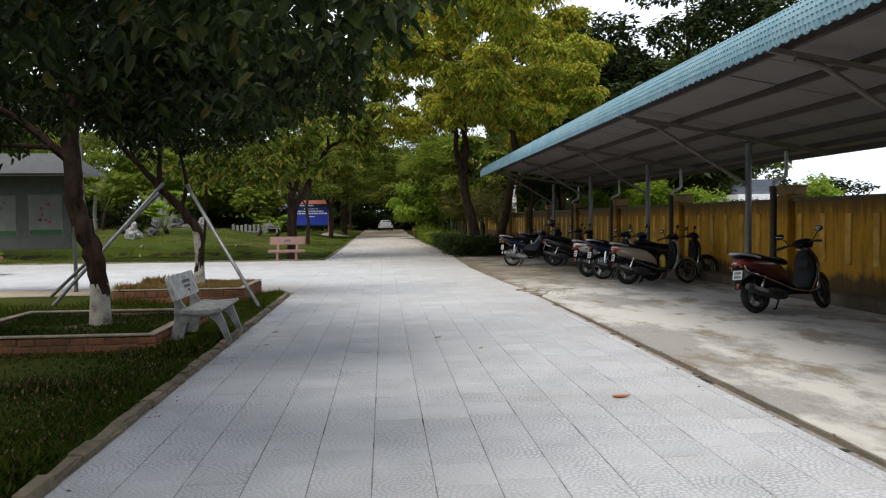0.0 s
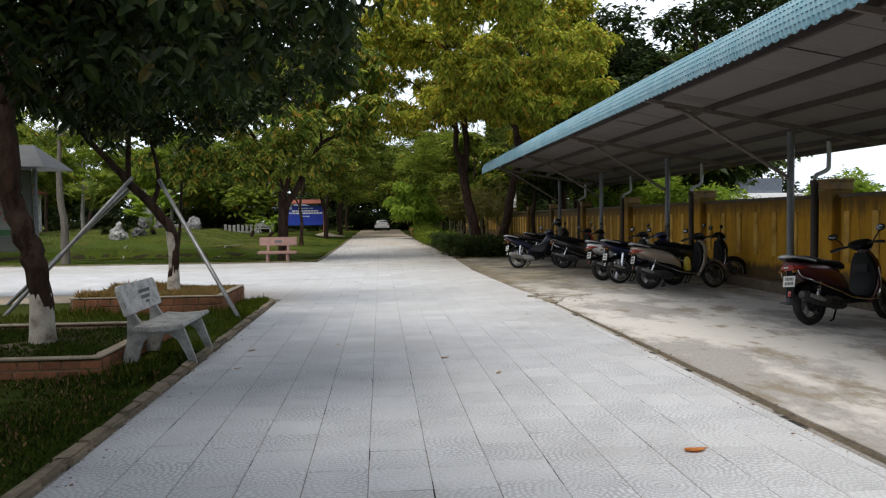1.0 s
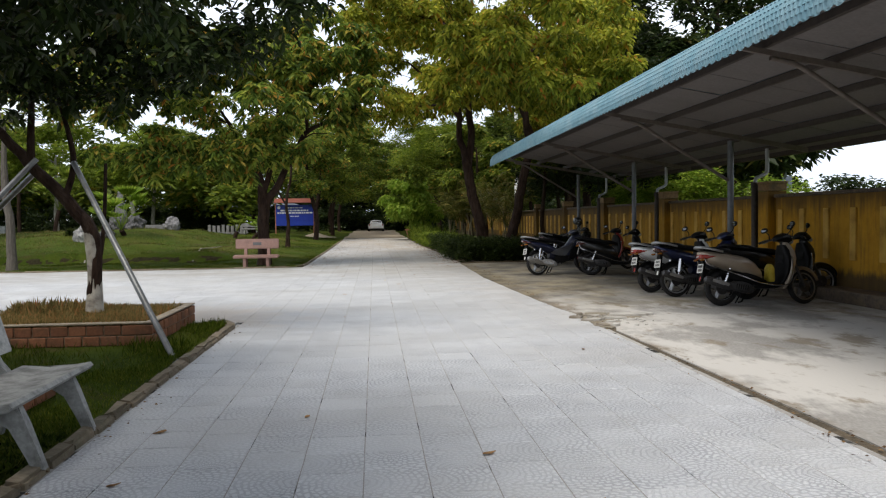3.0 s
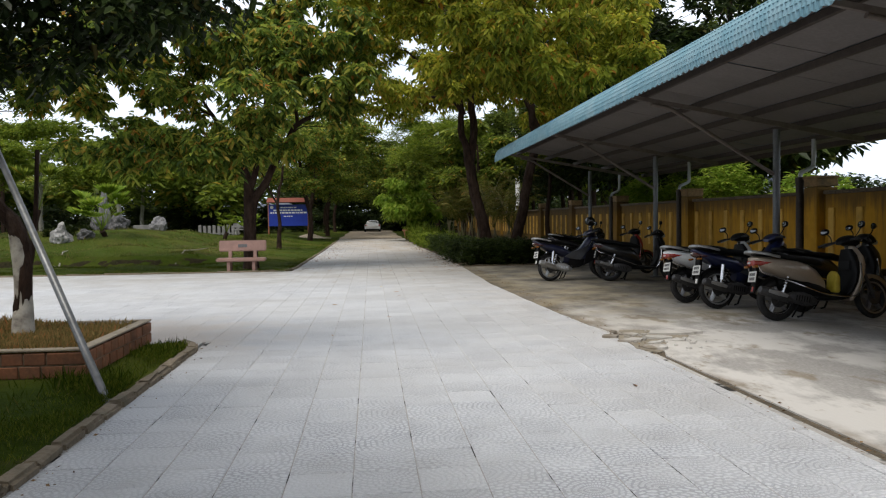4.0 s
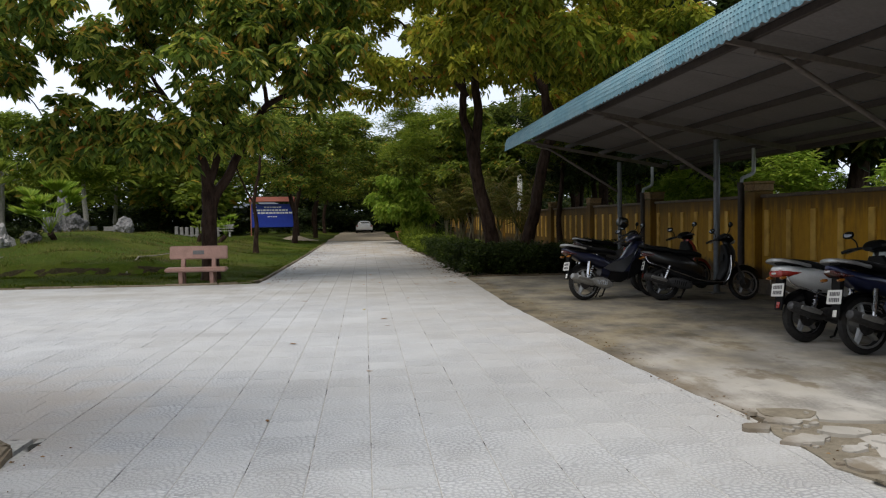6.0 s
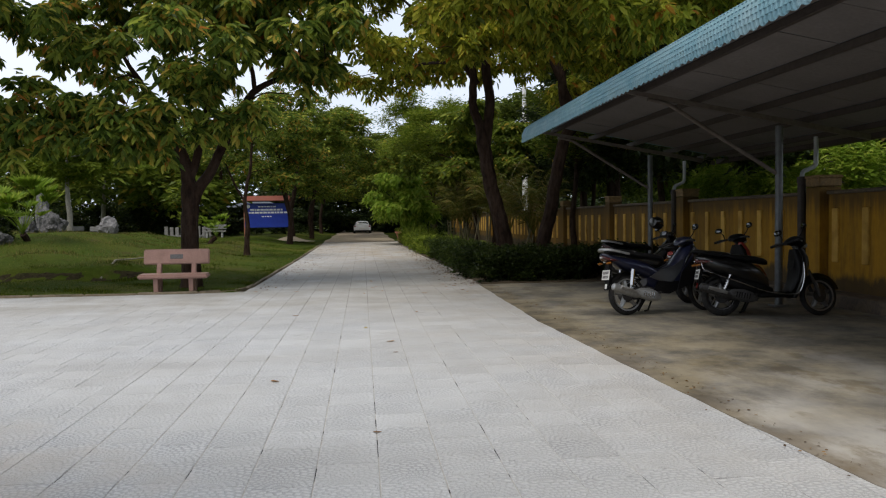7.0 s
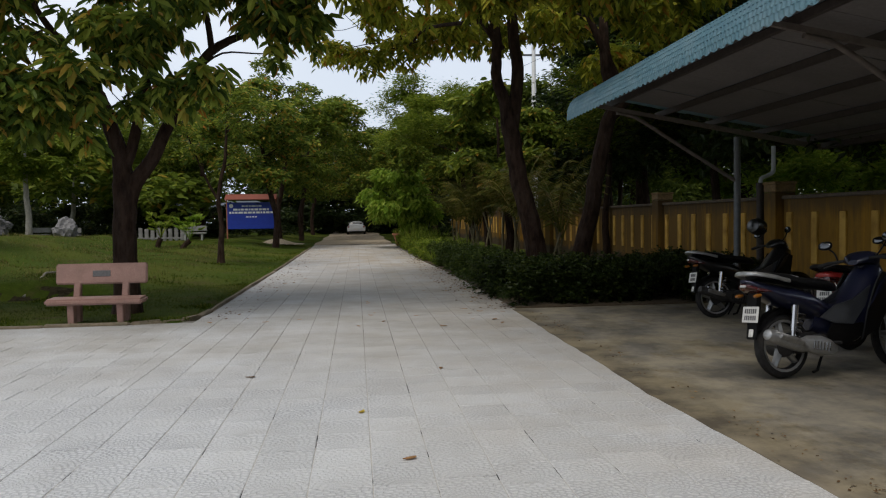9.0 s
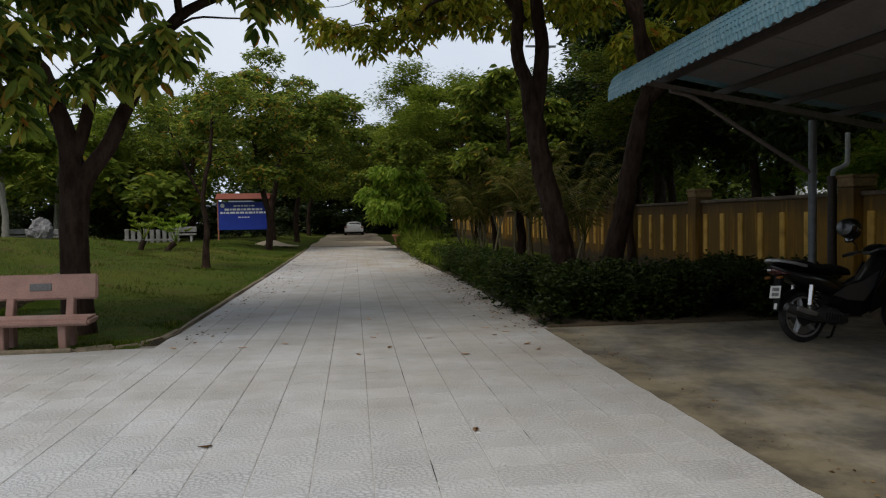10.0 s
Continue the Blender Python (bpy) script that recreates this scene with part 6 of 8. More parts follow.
tube(bm, ((0, 0, 0.0), (0, 0, 0.2), (0, 0, 0.42), (-0.004, 0, 0.62)), (0.158, 0.141, 0.132, 0.128), 14, False)
part("lime_wash", bm, M["lime"], t1, "white lime wash round the foot of the trunk")

tree("shade_tree", "dark leafy shade tree whose boughs hang over the path",
     ((-4.45, 4.7, 0.2), (-4.45, 4.7, 1.2), (-4.5, 4.7, 2.4), (-4.4, 4.7, 3.6), (-4.3, 4.7, 4.8)), (0.15, 0.13, 0.13, 0.10, 0.05),
     blob_cloud((-3.6, 4.4, 5.2), (3.4, 3.2, 1.3), 22, 0.7, 1.1, 18) + [(0.15, 4.3, 2.95, 0.36), (-0.3, 4.5, 3.0, 0.42), (-0.85, 4.7, 3.05, 0.5), (-1.4, 5.0, 3.15, 0.6), (-2.1, 5.2, 3.2, 0.65), (-0.2, 5.0, 3.5, 0.5)],
     M["leaf_dark"], M["bark"], 3300, 7, 0.145, 0.5, 0.55, 28, full=True, tuft=0.5)
t2 = tree("young_tree", "young leaning tree held by steel props in a brick planter",
          ((-3.95, 16.3, 0.3), (-3.93, 16.3, 0.9), (-3.97, 16.3, 1.45), (-4.35, 16.28, 1.95), (-4.75, 16.25, 2.4), (-5.2, 16.2, 2.95), (-5.9, 16.2, 3.7)), (0.105, 0.085, 0.095, 0.085, 0.075, 0.055, 0.03),
          blob_cloud((-5.4, 16.0, 4.5), (2.6, 1.6, 0.9), 12, 0.5, 0.9, 12) + [(-3.7, 16.0, 3.8, 0.45), (-3.1, 15.8, 4.0, 0.45), (-2.7, 16.2, 4.3, 0.4), (-4.4, 15.8, 3.5, 0.4), (-2.3, 15.6, 3.7, 0.45), (-1.7, 15.9, 4.0, 0.45), (-1.2, 15.4, 4.3, 0.4), (-0.9, 16.0, 4.7, 0.4), (-2.0, 15.4, 4.6, 0.45), (-2.8, 15.5, 4.9, 0.5), (-1.5, 16.1, 5.0, 0.45), (-0.6, 15.6, 5.0, 0.35), (-3.4, 15.6, 4.5, 0.5), (-3.4, 16.0, 3.3, 0.4), (-2.9, 16.1, 3.5, 0.4), (-4.1, 15.9, 3.25, 0.35), (-4.7, 15.8, 3.2, 0.35), (-2.5, 16.2, 3.75, 0.35), (-2.0, 16.1, 3.9, 0.35)],
          M["leaf_dark"], M["bark"], 2200, 7, 0.145, 0.5, 0.5, 22, full=True, tuft=0.5,
          stems=((((-4.72, 16.25, 2.35), (-4.7, 16.25, 2.9), (-4.6, 16.2, 4.2)), (0.06, 0.05, 0.025)), (((-3.93, 16.32, 0.9), (-3.86, 16.36, 1.15), (-3.81, 16.4, 1.7), (-3.78, 16.42, 2.4)), (0.032, 0.032, 0.028, 0.024)), (((-4.3, 16.28, 1.9), (-4.18, 16.3, 2.3), (-4.2, 16.3, 2.7), (-4.4, 16.3, 3.5)), (0.05, 0.045, 0.04, 0.02))))
bm = bmesh.new()
tube(bm, ((0, 0, 0.0), (0.005, 0, 0.15), (0.012, 0, 0.3), (0.018, 0, 0.45), (0.02, 0, 0.6), (0.012, 0, 0.78), (-0.004, 0, 0.96), (-0.02, 0, 1.1)), (0.124, 0.109, 0.102, 0.095, 0.090, 0.092, 0.098, 0.099), 14, False)
for v in bm.verts:                   # knobbly trunk, ragged upper edge
    v.co += 0.012 * noise.noise_vector(v.co * 9) + Vector((0, 0, 0.12 * noise.noise(v.co * 7 + Vector((3, 1, 0))) * (v.co.z > 1.05)))
part("lime_wash", bm, M["lime"], t2, "worn lime wash round the foot of the trunk")

tree("broad_tree", "broad forked tree with drooping leaves and orange shoots",
     ((-3.90, 32.3, 0.0), (-3.90, 32.3, 1.0), (-3.89, 32.3, 2.1), (-3.95, 32.3, 2.8), (-4.11, 32.3, 3.43), (-4.27, 32.3, 3.89), (-4.68, 32.25, 4.47), (-5.3, 32.2, 5.5)), (0.25, 0.205, 0.20, 0.15, 0.13, 0.11, 0.09, 0.04),
     [(-4.6, 31.0, 3.8, 0.4), (-5.2, 31.0, 3.9, 0.45), (-5.3, 31.4, 3.4, 0.45), (-7.6, 31.0, 3.4, 0.5), (-8.3, 31.0, 3.6, 0.5), (-6.9, 31.0, 4.1, 0.5), (-5.8, 31.0, 4.2, 0.45), (-4.9, 31.0, 3.2, 0.4), (-4.2, 31.0, 3.5, 0.4), (-9.0, 31.0, 3.9, 0.45), (-7.2, 30.8, 3.0, 0.4), (-6.4, 30.8, 3.3, 0.4), (-3.4, 31.2, 4.3, 0.4), (-5.9, 31.0, 3.6, 0.5), (-6.6, 31.2, 3.5, 0.5), (-7.2, 31.5, 4.6, 0.5), (-2.1, 31.0, 4.0, 0.4), (-5.6, 30.8, 3.3, 0.35), (-8.6, 31.6, 5.2, 0.7), (-10.2, 32.0, 5.6, 0.7), (-6.3, 31.8, 4.0, 0.6), (-3.2, 31.8, 3.6, 0.4), (-2.4, 31.5, 3.8, 0.45), (-1.0, 31.6, 4.5, 0.4), (-1.2, 30.6, 5.6, 0.7), (-0.2, 31.0, 6.1, 0.7), (-3.6, 31.4, 3.55, 0.35), (-4.3, 31.2, 3.1, 0.35), (-3.9, 31.2, 4.0, 0.45), (-4.7, 31.1, 3.6, 0.4), (-3.0, 31.3, 3.9, 0.35), (-4.9, 31.2, 4.5, 0.45), (-5.6, 31.4, 5.2, 0.5), (-5.1, 31.5, 5.6, 0.5), (-6.2, 31.4, 5.6, 0.45), (-3.1, 31.2, 4.8, 0.45), (-4.0, 31.0, 4.9, 0.45)]
     + blob_cloud((-5.9, 31.0, 3.85), (2.2, 0.7, 0.55), 16, 0.32, 0.48, 36)
     + [q for q in blob_cloud((-5.8, 31.6, 6.1), (6.0, 3.2, 2.5), 150, 0.38, 0.72, 13) if q[2] > (5.0 if q[0] < -4.4 else 4.7) + (0.0 if q[1] > 31.2 else 0.6)] + blob_cloud((-1.7, 32.8, 7.7), (2.3, 2.0, 1.2), 24, 0.5, 0.8, 34),
     M["leaf_mango"], M["bark"], 3900, 10, 0.29, 0.36, 0.75, 23, full=True, tuft=0.18, inner=0.4, flat=0.7, upper=0.55, thin=0.25,
     stems=((((-3.85, 32.3, 1.9), (-3.70, 32.3, 2.35), (-3.38, 32.3, 2.79), (-3.12, 32.3, 3.34), (-2.68, 32.3, 4.08), (-2.34, 32.3, 4.68), (-1.56, 32.3, 5.06), (-0.55, 32.3, 5.23)), (0.15, 0.145, 0.125, 0.11, 0.095, 0.085, 0.06, 0.025)), (((-3.92, 32.3, 2.5), (-3.73, 32.3, 3.0), (-3.52, 32.3, 3.89), (-3.36, 32.3, 4.5), (-3.3, 32.2, 5.2), (-3.3, 32.1, 6.4)), (0.11, 0.10, 0.09, 0.085, 0.07, 0.03)), (((-4.1, 32.3, 3.4), (-5.2, 31.8, 4.05), (-6.6, 31.3, 4.1), (-8.4, 31.0, 3.8)), (0.075, 0.06, 0.045, 0.02)), (((-2.3, 32.3, 4.7), (-2.35, 32.0, 5.3), (-2.7, 31.8, 6.2)), (0.06, 0.05, 0.02))))

YB = blob_cloud((5.0, 36.5, 9.0), (6.0, 4.5, 3.9), 60, 1.0, 1.6, 14) + [(0.3, 31.6, 5.7, 0.8), (1.2, 32.0, 5.6, 0.9), (-0.4, 32.5, 6.4, 0.8), (2.2, 31.2, 6.4, 1.0), (3.4, 30.4, 6.9, 1.0), (5.0, 30.2, 7.4, 1.1), (6.6, 30.4, 7.6, 1.1), (8.2, 31.0, 7.6, 1.1), (4.2, 29.0, 7.6, 1.1), (6.0, 28.6, 8.0, 1.1), (7.6, 28.8, 8.2, 1.1), (5.0, 28.0, 8.8, 1.0)]
YB += [(1.6, 39, 6.2, 1.0), (0.6, 39.5, 6.0, 0.9), (-0.4, 40, 6.4, 0.8), (-1.1, 40, 7.0, 0.8), (1.2, 40, 7.2, 1.1), (2.6, 38.5, 6.6, 1.1), (0.2, 39, 7.8, 1.0), (-0.8, 38, 8.2, 0.9), (2.4, 38, 8.0, 1.1), (1.0, 37, 9.0, 1.0)]
YB += blob_cloud((6.2, 30.6, 6.4), (3.0, 3.0, 0.8), 22, 0.8, 1.2, 20)
YB += blob_cloud((3.6, 29.6, 6.7), (1.7, 2.8, 0.6), 14, 0.7, 1.0, 33)
# clumps added high over the far bays, mostly out of view, to shade them
YB += blob_cloud((2.8, 25.8, 9.2), (3.4, 3.6, 1.2), 28, 0.9, 1.3, 19)
YB = [(x, y, z, r * 0.74) for x, y, z, r in YB]
YB += blob_cloud((3.7, 33.7, 6.3), (1.9, 0.8, 0.6), 14, 0.42, 0.65, 35)
YB += blob_cloud((0.4, 34.0, 9.8), (1.7, 1.2, 0.8), 11, 0.5, 0.7, 37)
tree("yellow_green_tree", "tall dark-trunked tree with a yellow-green crown behind the hedge",
     ((4.48, 35.0, 0.0), (4.30, 35.0, 0.85), (4.08, 35.0, 1.8), (3.85, 35.0, 2.76), (3.72, 35.0, 3.6), (3.58, 35.0, 4.25), (3.40, 35.0, 4.9), (3.43, 35.0, 5.7), (3.3, 35.0, 6.4), (3.1, 35.0, 9.0)), (0.27, 0.24, 0.22, 0.205, 0.20, 0.14, 0.125, 0.115, 0.10, 0.05),
     YB[::2], M["leaf_yellow"], M["bark"], 6200, 8, 0.245, 0.40, 0.75, 24, full=True, tuft=0.3, inner=0.55, flat=0.6, upper=0.6,
     stems=((((3.74, 35.0, 3.5), (3.83, 35.0, 4.2), (3.90, 35.0, 5.0), (3.80, 35.0, 5.8), (3.85, 35.1, 7.5), (4.6, 35.5, 9.5)), (0.15, 0.15, 0.14, 0.13, 0.10, 0.04)), (((3.55, 35.0, 5.4), (2.6, 34.8, 6.6), (1.4, 34.4, 7.6)), (0.09, 0.07, 0.03))))
tree("yellow_green_tree", "leaning dark-trunked tree with a yellow-green crown behind the hedge",
     ((5.5, 36.0, 0.0), (5.66, 36.0, 0.8), (5.90, 36.0, 1.8), (6.06, 36.0, 2.7), (6.28, 36.0, 3.7), (6.50, 36.1, 4.4), (6.36, 36.2, 5.5), (6.4, 36.4, 7.0), (6.9, 36.6, 9.6)), (0.25, 0.22, 0.20, 0.19, 0.18, 0.16, 0.14, 0.10, 0.05),
     YB[1::2], M["leaf_yellow"], M["bark"], 6200, 8, 0.245, 0.40, 0.75, 25, full=True, tuft=0.3, inner=0.55, flat=0.6, upper=0.6,
     stems=((((6.40, 36.0, 4.0), (7.2, 35.8, 4.9), (8.4, 35.6, 6.4)), (0.12, 0.10, 0.04)), (((6.6, 36.1, 5.0), (5.8, 36.3, 7.0), (5.5, 36.4, 9.0)), (0.10, 0.08, 0.03))))

tree("slender_tree", "slender young tree standing on the lawn",
     ((-4.6, 45.7, 0.3), (-4.55, 45.7, 1.5), (-4.65, 45.7, 2.5), (-4.35, 45.7, 4.0), (-4.25, 45.7, 5.6)), (0.12, 0.09, 0.075, 0.06, 0.03),
     blob_cloud((-4.8, 45.7, 5.0), (2.0, 1.6, 1.6), 14, 0.5, 0.9, 15), M["leaf_mid"], M["bark"], 420, 7, 0.22, 0.36, 0.5, 26,
     stems=((((-4.63, 45.7, 2.4), (-5.05, 45.7, 3.2), (-5.6, 45.7, 4.6)), (0.05, 0.045, 0.025)),))
tree("thin_tree", "thin grey-trunked tree at the edge of the lawn",
     ((-12.2, 31.8, 0.1), (-12.2, 31.8, 1.5), (-12.35, 31.8, 3.0), (-12.3, 31.8, 5.0)), (0.17, 0.14, 0.12, 0.06),
     blob_cloud((-12.6, 31.8, 5.6), (2.4, 2.0, 1.6), 14, 0.6, 1.0, 16), M["leaf_mid"], M["bark_grey"], 520, 7, 0.2, 0.4, 0.5, 27)

# unseen trees added behind and beside the walk to hold back sky light
for i, (x, y) in enumerate(((-4.4, -2.0), (-4.4, -8.5), (-9.5, 1.0), (-11.0, -7.0), (-16, 6.0), (-15, -2))):
    tree("shade_tree", "added dark leafy tree out of view that holds back sky light", ((x, y, 0), (x, y, 1.5), (x + .1, y, 3.0), (x, y, 4.8)), (0.16, 0.14, 0.12, 0.05),
         blob_cloud((x, y, 5.2), (3.2, 3.0, 1.9), 16, 0.8, 1.2, 500 + i), M["leaf_dark"], M["bark"], 900, 6, 0.30, 0.5, 0.5, 500 + i, twigs=1, group="row of shade trees")

# ---- avenue and woods ----
def avenue_tree(x, y, h, spread, leaf, seed, lean=0.0, low=3.0, n=900, L=0.3, label="tall leafy tree of the avenue with a bare lower trunk", bark=None, flat=0.5, clumps=24):
    g = land_at(x, y)
    r = random.Random(seed)
    top = g + h
    blobs = blob_cloud((x + lean * 2.2, y, g + (low + h) / 2 + 0.4), (spread, spread, (h - low) / 2), clumps, spread * .22, spread * .36, seed)
    return tree("avenue_tree", label, ((x, y, g), (x + r.uniform(-.1, .1), y, g + h * .18), (x + lean * .5, y, g + h * .38), (x + lean, y, g + h * .62), (x + lean * 1.3, y, g + h * .85)), (0.19, 0.16, 0.14, 0.10, 0.04),
                blobs, leaf, bark or M["bark"], n, 6, L, 0.42, 0.45, seed, twigs=1, group="avenue trees", full=y < 50, tuft=0.3, inner=0.6, flat=flat, upper=0.65)


for i, (x, y, h, s, lf, ln) in enumerate((
        (-4.6, 66.5, 11.0, 3.8, "leaf_mid", 0.6), (-3.8, 74, 10.0, 3.6, "leaf_mid", 0.6), (-4.4, 82, 10.5, 4.2, "leaf_mango", 0.8), (-4.3, 61.0, 9.0, 3.0, "leaf_mango", -0.6),
        (6.2, 47.5, 6.5, 2.4, "leaf_mid", -0.3), (6.0, 56, 8.0, 2.4, "leaf_mid", -0.6), (5.2, 66, 7.5, 3.0, "leaf_mid", -0.3), (4.4, 76, 8.0, 3.6, "leaf_mid", -0.7), (4.6, 86, 9.0, 4.2, "leaf_far", -1.0),
        (-4.0, 92, 11.0, 4.4, "leaf_far", 1.0), (-10.5, 72, 9.5, 3.8, "leaf_mid", 0.2), (-14.5, 78, 9.5, 4.2, "leaf_far", 0.0), (-19, 72, 9.0, 4.0, "leaf_fresh", 0.3), (-24.5, 66, 8.5, 4.0, "leaf_fresh", 0.0),
        (-30, 72, 9.5, 4.5, "leaf_mid", 0.0), (-26, 58, 7.5, 3.4, "leaf_fresh", 0.2), (-22, 44, 7.0, 3.0, "leaf_fresh", 0.0), (-33, 52, 9.0, 4.5, "leaf_mid", 0.0), (-20, 33, 8.0, 3.4, "leaf_mid", 0.2), (-17, 60, 6.0, 2.6, "leaf_fresh", 0.0))):
    avenue_tree(x, y, h, s, M[lf], 100 + i, ln, low=2.6 if x > -8 else 3.0, n=2300 if y < 70 else 2000, L=0.32, bark=M["pale_bark"] if lf == "leaf_fresh" else None)

# trees behind the wall
for i, (x, y, h, s, lf, n, low) in enumerate((
        (18.5, 45, 17, 6.5, "leaf_dark", 2600, 5.0), (13.5, 52, 15, 5.0, "leaf_dark", 1800, 3.0), (25, 55, 16, 6.5, "leaf_far", 1700, 3.0), (12.0, 40, 9, 3.2, "leaf_dark", 1200, 3.0),
        (16, 66, 12, 4.0, "leaf_mid", 1300, 2.5), (12.0, 74, 12, 4.5, "leaf_far", 1200, 2.0), (20, 70, 13, 6, "leaf_far", 1200, 2.0), (13.6, 33.5, 7.0, 2.4, "leaf_dark", 1000, 3.0), (12.8, 29.5, 7.0, 2.2, "leaf_dark", 900, 2.6), (14.2, 37.5, 10.0, 3.4, "leaf_dark", 1300, 2.4))):
    g = land_at(x, y)
    tree("wall_side_tree", "tall dark tree behind the boundary wall", ((x, y, g), (x, y, g + h * .3), (x + .3, y, g + h * .6), (x + .2, y, g + h * .85)), (0.3, 0.25, 0.18, 0.06),
         blob_cloud((x, y, g + (low + h) / 2), (s, s, (h - low) / 2), 26, s * .2, s * .33, 200 + i), M[lf], M["bark"], n + 900, 7, 0.43, 0.45, 0.4, 200 + i, twigs=1, group="trees behind the wall")
for i, (x, y, h) in enumerate(((10.9, 31.6, 6.6), (10.5, 35.2, 7.2), (10.9, 39.4, 7.4), (10.6, 44.0, 7.6), (11.0, 49.0, 7.6), (10.6, 55.0, 7.6))):
    tree("wall_side_tree", "dark bushy tree whose boughs lean over the boundary wall", ((x, y, 0), (x - .1, y, h * .3), (x - .3, y, h * .6), (x - .5, y, h * .8)), (0.14, 0.12, 0.09, 0.04),
         blob_cloud((x - .5, y, (2.7 + h) / 2), (2.3, 2.4, (h - 2.7) / 2), 26, 0.55, 0.95, 230 + i), M["leaf_dark"], M["bark"], 650 if i == 0 else 1000 if i == 1 else 1500, 7, 0.26, 0.45, 0.4, 230 + i, twigs=1, group="trees behind the wall")
for i, (x, y, h, s) in enumerate(((11.6, 19.3, 2.9, 0.95), (11.0, 25.0, 2.75, 0.9), (10.3, 28.6, 3.3, 0.8), (10.2, 31.0, 3.2, 0.75), (12.2, 30.0, 2.9, 1.1), (10.1, 33.8, 3.3, 0.8), (10.8, 35.5, 3.4, 1.3), (11.5, 40.5, 3.6, 1.5))):
    tree("feathery_shrub_tree", "light green feathery young tree behind the boundary wall", ((x, y, 0), (x, y, h * .4), (x + .1, y, h * .75)), (0.06, 0.05, 0.025),
         blob_cloud((x, y, h - 0.9), (s, s, 0.55), 12, 0.28, 0.5, 300 + i), M["leaf_lime"], M["bark_grey"], 420, 7, 0.19, 0.32, 0.3, 300 + i, twigs=1, group="feathery trees behind the wall")

# bright shrub tree by the lane
tree("light_green_tree", "low tree with fresh light green drooping leaves beside the lane", ((3.6, 60.5, 0.12), (3.5, 60.5, 1.0), (3.3, 60.4, 2.2), (3.1, 60.3, 3.8)), (0.11, 0.09, 0.07, 0.03),
     blob_cloud((2.9, 60.0, 2.9), (2.1, 1.8, 1.7), 28, 0.5, 0.85, 17), M["leaf_lime"], M["bark_grey"], 1000, 8, 0.34, 0.36, 0.8, 31, full=True, tuft=0.3, flat=0.6, upper=0.6)

# feathery trees: thin level layers of fine leaves
for i, (x, y, h, sx, cx, leaf) in enumerate(((5.9, 50.5, 8.0, 3.0, 3.4, "leaf_fresh"), (8.4, 42.0, 7.0, 2.2, 8.6, "leaf_mid"), (11.4, 49.0, 7.5, 2.4, 11.4, "leaf_mid"), (5.6, 68.0, 6.5, 2.6, 5.0, "leaf_fresh"))):
    g = land_at(x, y)
    layers = blob_cloud((cx, y, g + h * .78), (sx, 2.4, h * .21), 20, 0.6, 1.1, 330 + i)
    tree("feathery_tree", "open tree with level layers of fine feathery leaves beside the lane", ((x, y, g), (x - .1, y, g + 1.6), (x + (cx - x) * .25, y, g + h * .45), (x + (cx - x) * .6, y, g + h * .8)), (0.13, 0.11, 0.09, 0.04),
         layers, M[leaf], M["bark"], 1500, 10, 0.20, 0.28, 0.05, 330 + i, twigs=2, group="feathery trees by the lane", tuft=0.9, flat=0.16, upper=0.5, inner=0.2)

# distant woods, one sheet of leaf clumps on a dark bank
def woods(name, spots, n, leaf, label, seed, L=0.7, foot=0.3):
    rng = np.random.default_rng(seed)
    blobs = []
    for x, y, h, w in spots:
        for _ in range(12):
            z = rng.uniform(foot, h)
            blobs.append((x + rng.normal() * w * .45, y + rng.normal() * w * .4, z, rng.uniform(.22, .36) * w))
    ob = part(name, crown_mesh(blobs, n, 5, L, 0.5, 0.3, leaf, seed, 0.5, flat=0.6, upper=0.6), leaf, None, label)
    return tagged(ob, "", "woods", "", "stuff")


woods("far_woods", [(-70 + 7 * i, 100 + 6 * math.sin(i * 1.7), 11 + 2 * math.sin(i * 2.3), 8) for i in range(18) if abs(-70 + 7 * i) > 6], 6800, M["leaf_far"], "dense dark far woods closing the view", 41, 0.93)
woods("far_woods", [(-62 + 6 * i, 86 - 1.1 * i + 4 * math.sin(i * 1.3), 6.5 + 1.5 * math.sin(i * 2.1), 6.5) for i in range(9)], 6800, M["leaf_mid"], "green woods beyond the garden", 42, 0.74, 3.4)
woods("far_woods", [(14 + 8 * i, 96 + 3 * math.sin(i), 11, 8) for i in range(4)] + [(0, 112, 10, 8), (-7, 112, 10, 8), (7, 110, 10, 8)], 5000, M["leaf_far"], "dark woods behind the end of the lane", 43, 0.93)
# unseen woods added to close the place and block low sky light
woods("far_woods", [(-60 + 8 * i, -34 + 3 * math.sin(i * 1.7), 11, 8) for i in range(16)] + [(-44, -26 + 8 * i, 10, 8) for i in range(9)], 3700, M["leaf_far"], "added dark woods out of view, behind and beside, that cut the sky light", 45, 1.12)
# these four sheets put the shade beneath the trees into dark leaves
woods("far_woods", [(-72 + 4.5 * i, 97 + 2 * math.sin(i * 1.9), 5.6, 5) for i in range(31) if abs(-72 + 4.5 * i) > 5.5], 6800, M["leaf_dark"], "low growth at the foot of the far woods, shade in its dark leaf colour", 46, 0.74)
woods("far_woods", [(-8 + 2.3 * i, 103 + 1.5 * math.sin(i * 1.9), 9.5, 4.2) for i in range(8)] + [(-3.4, 98, 4, 2.4), (4.0, 98, 4, 2.4), (-4.5, 101, 7, 4), (5, 101, 7, 4), (6.5, 97, 6, 3.5)], 5600, M["leaf_dark"], "woods closing the end of the lane, the shade there in their dark leaves", 47, 0.62)
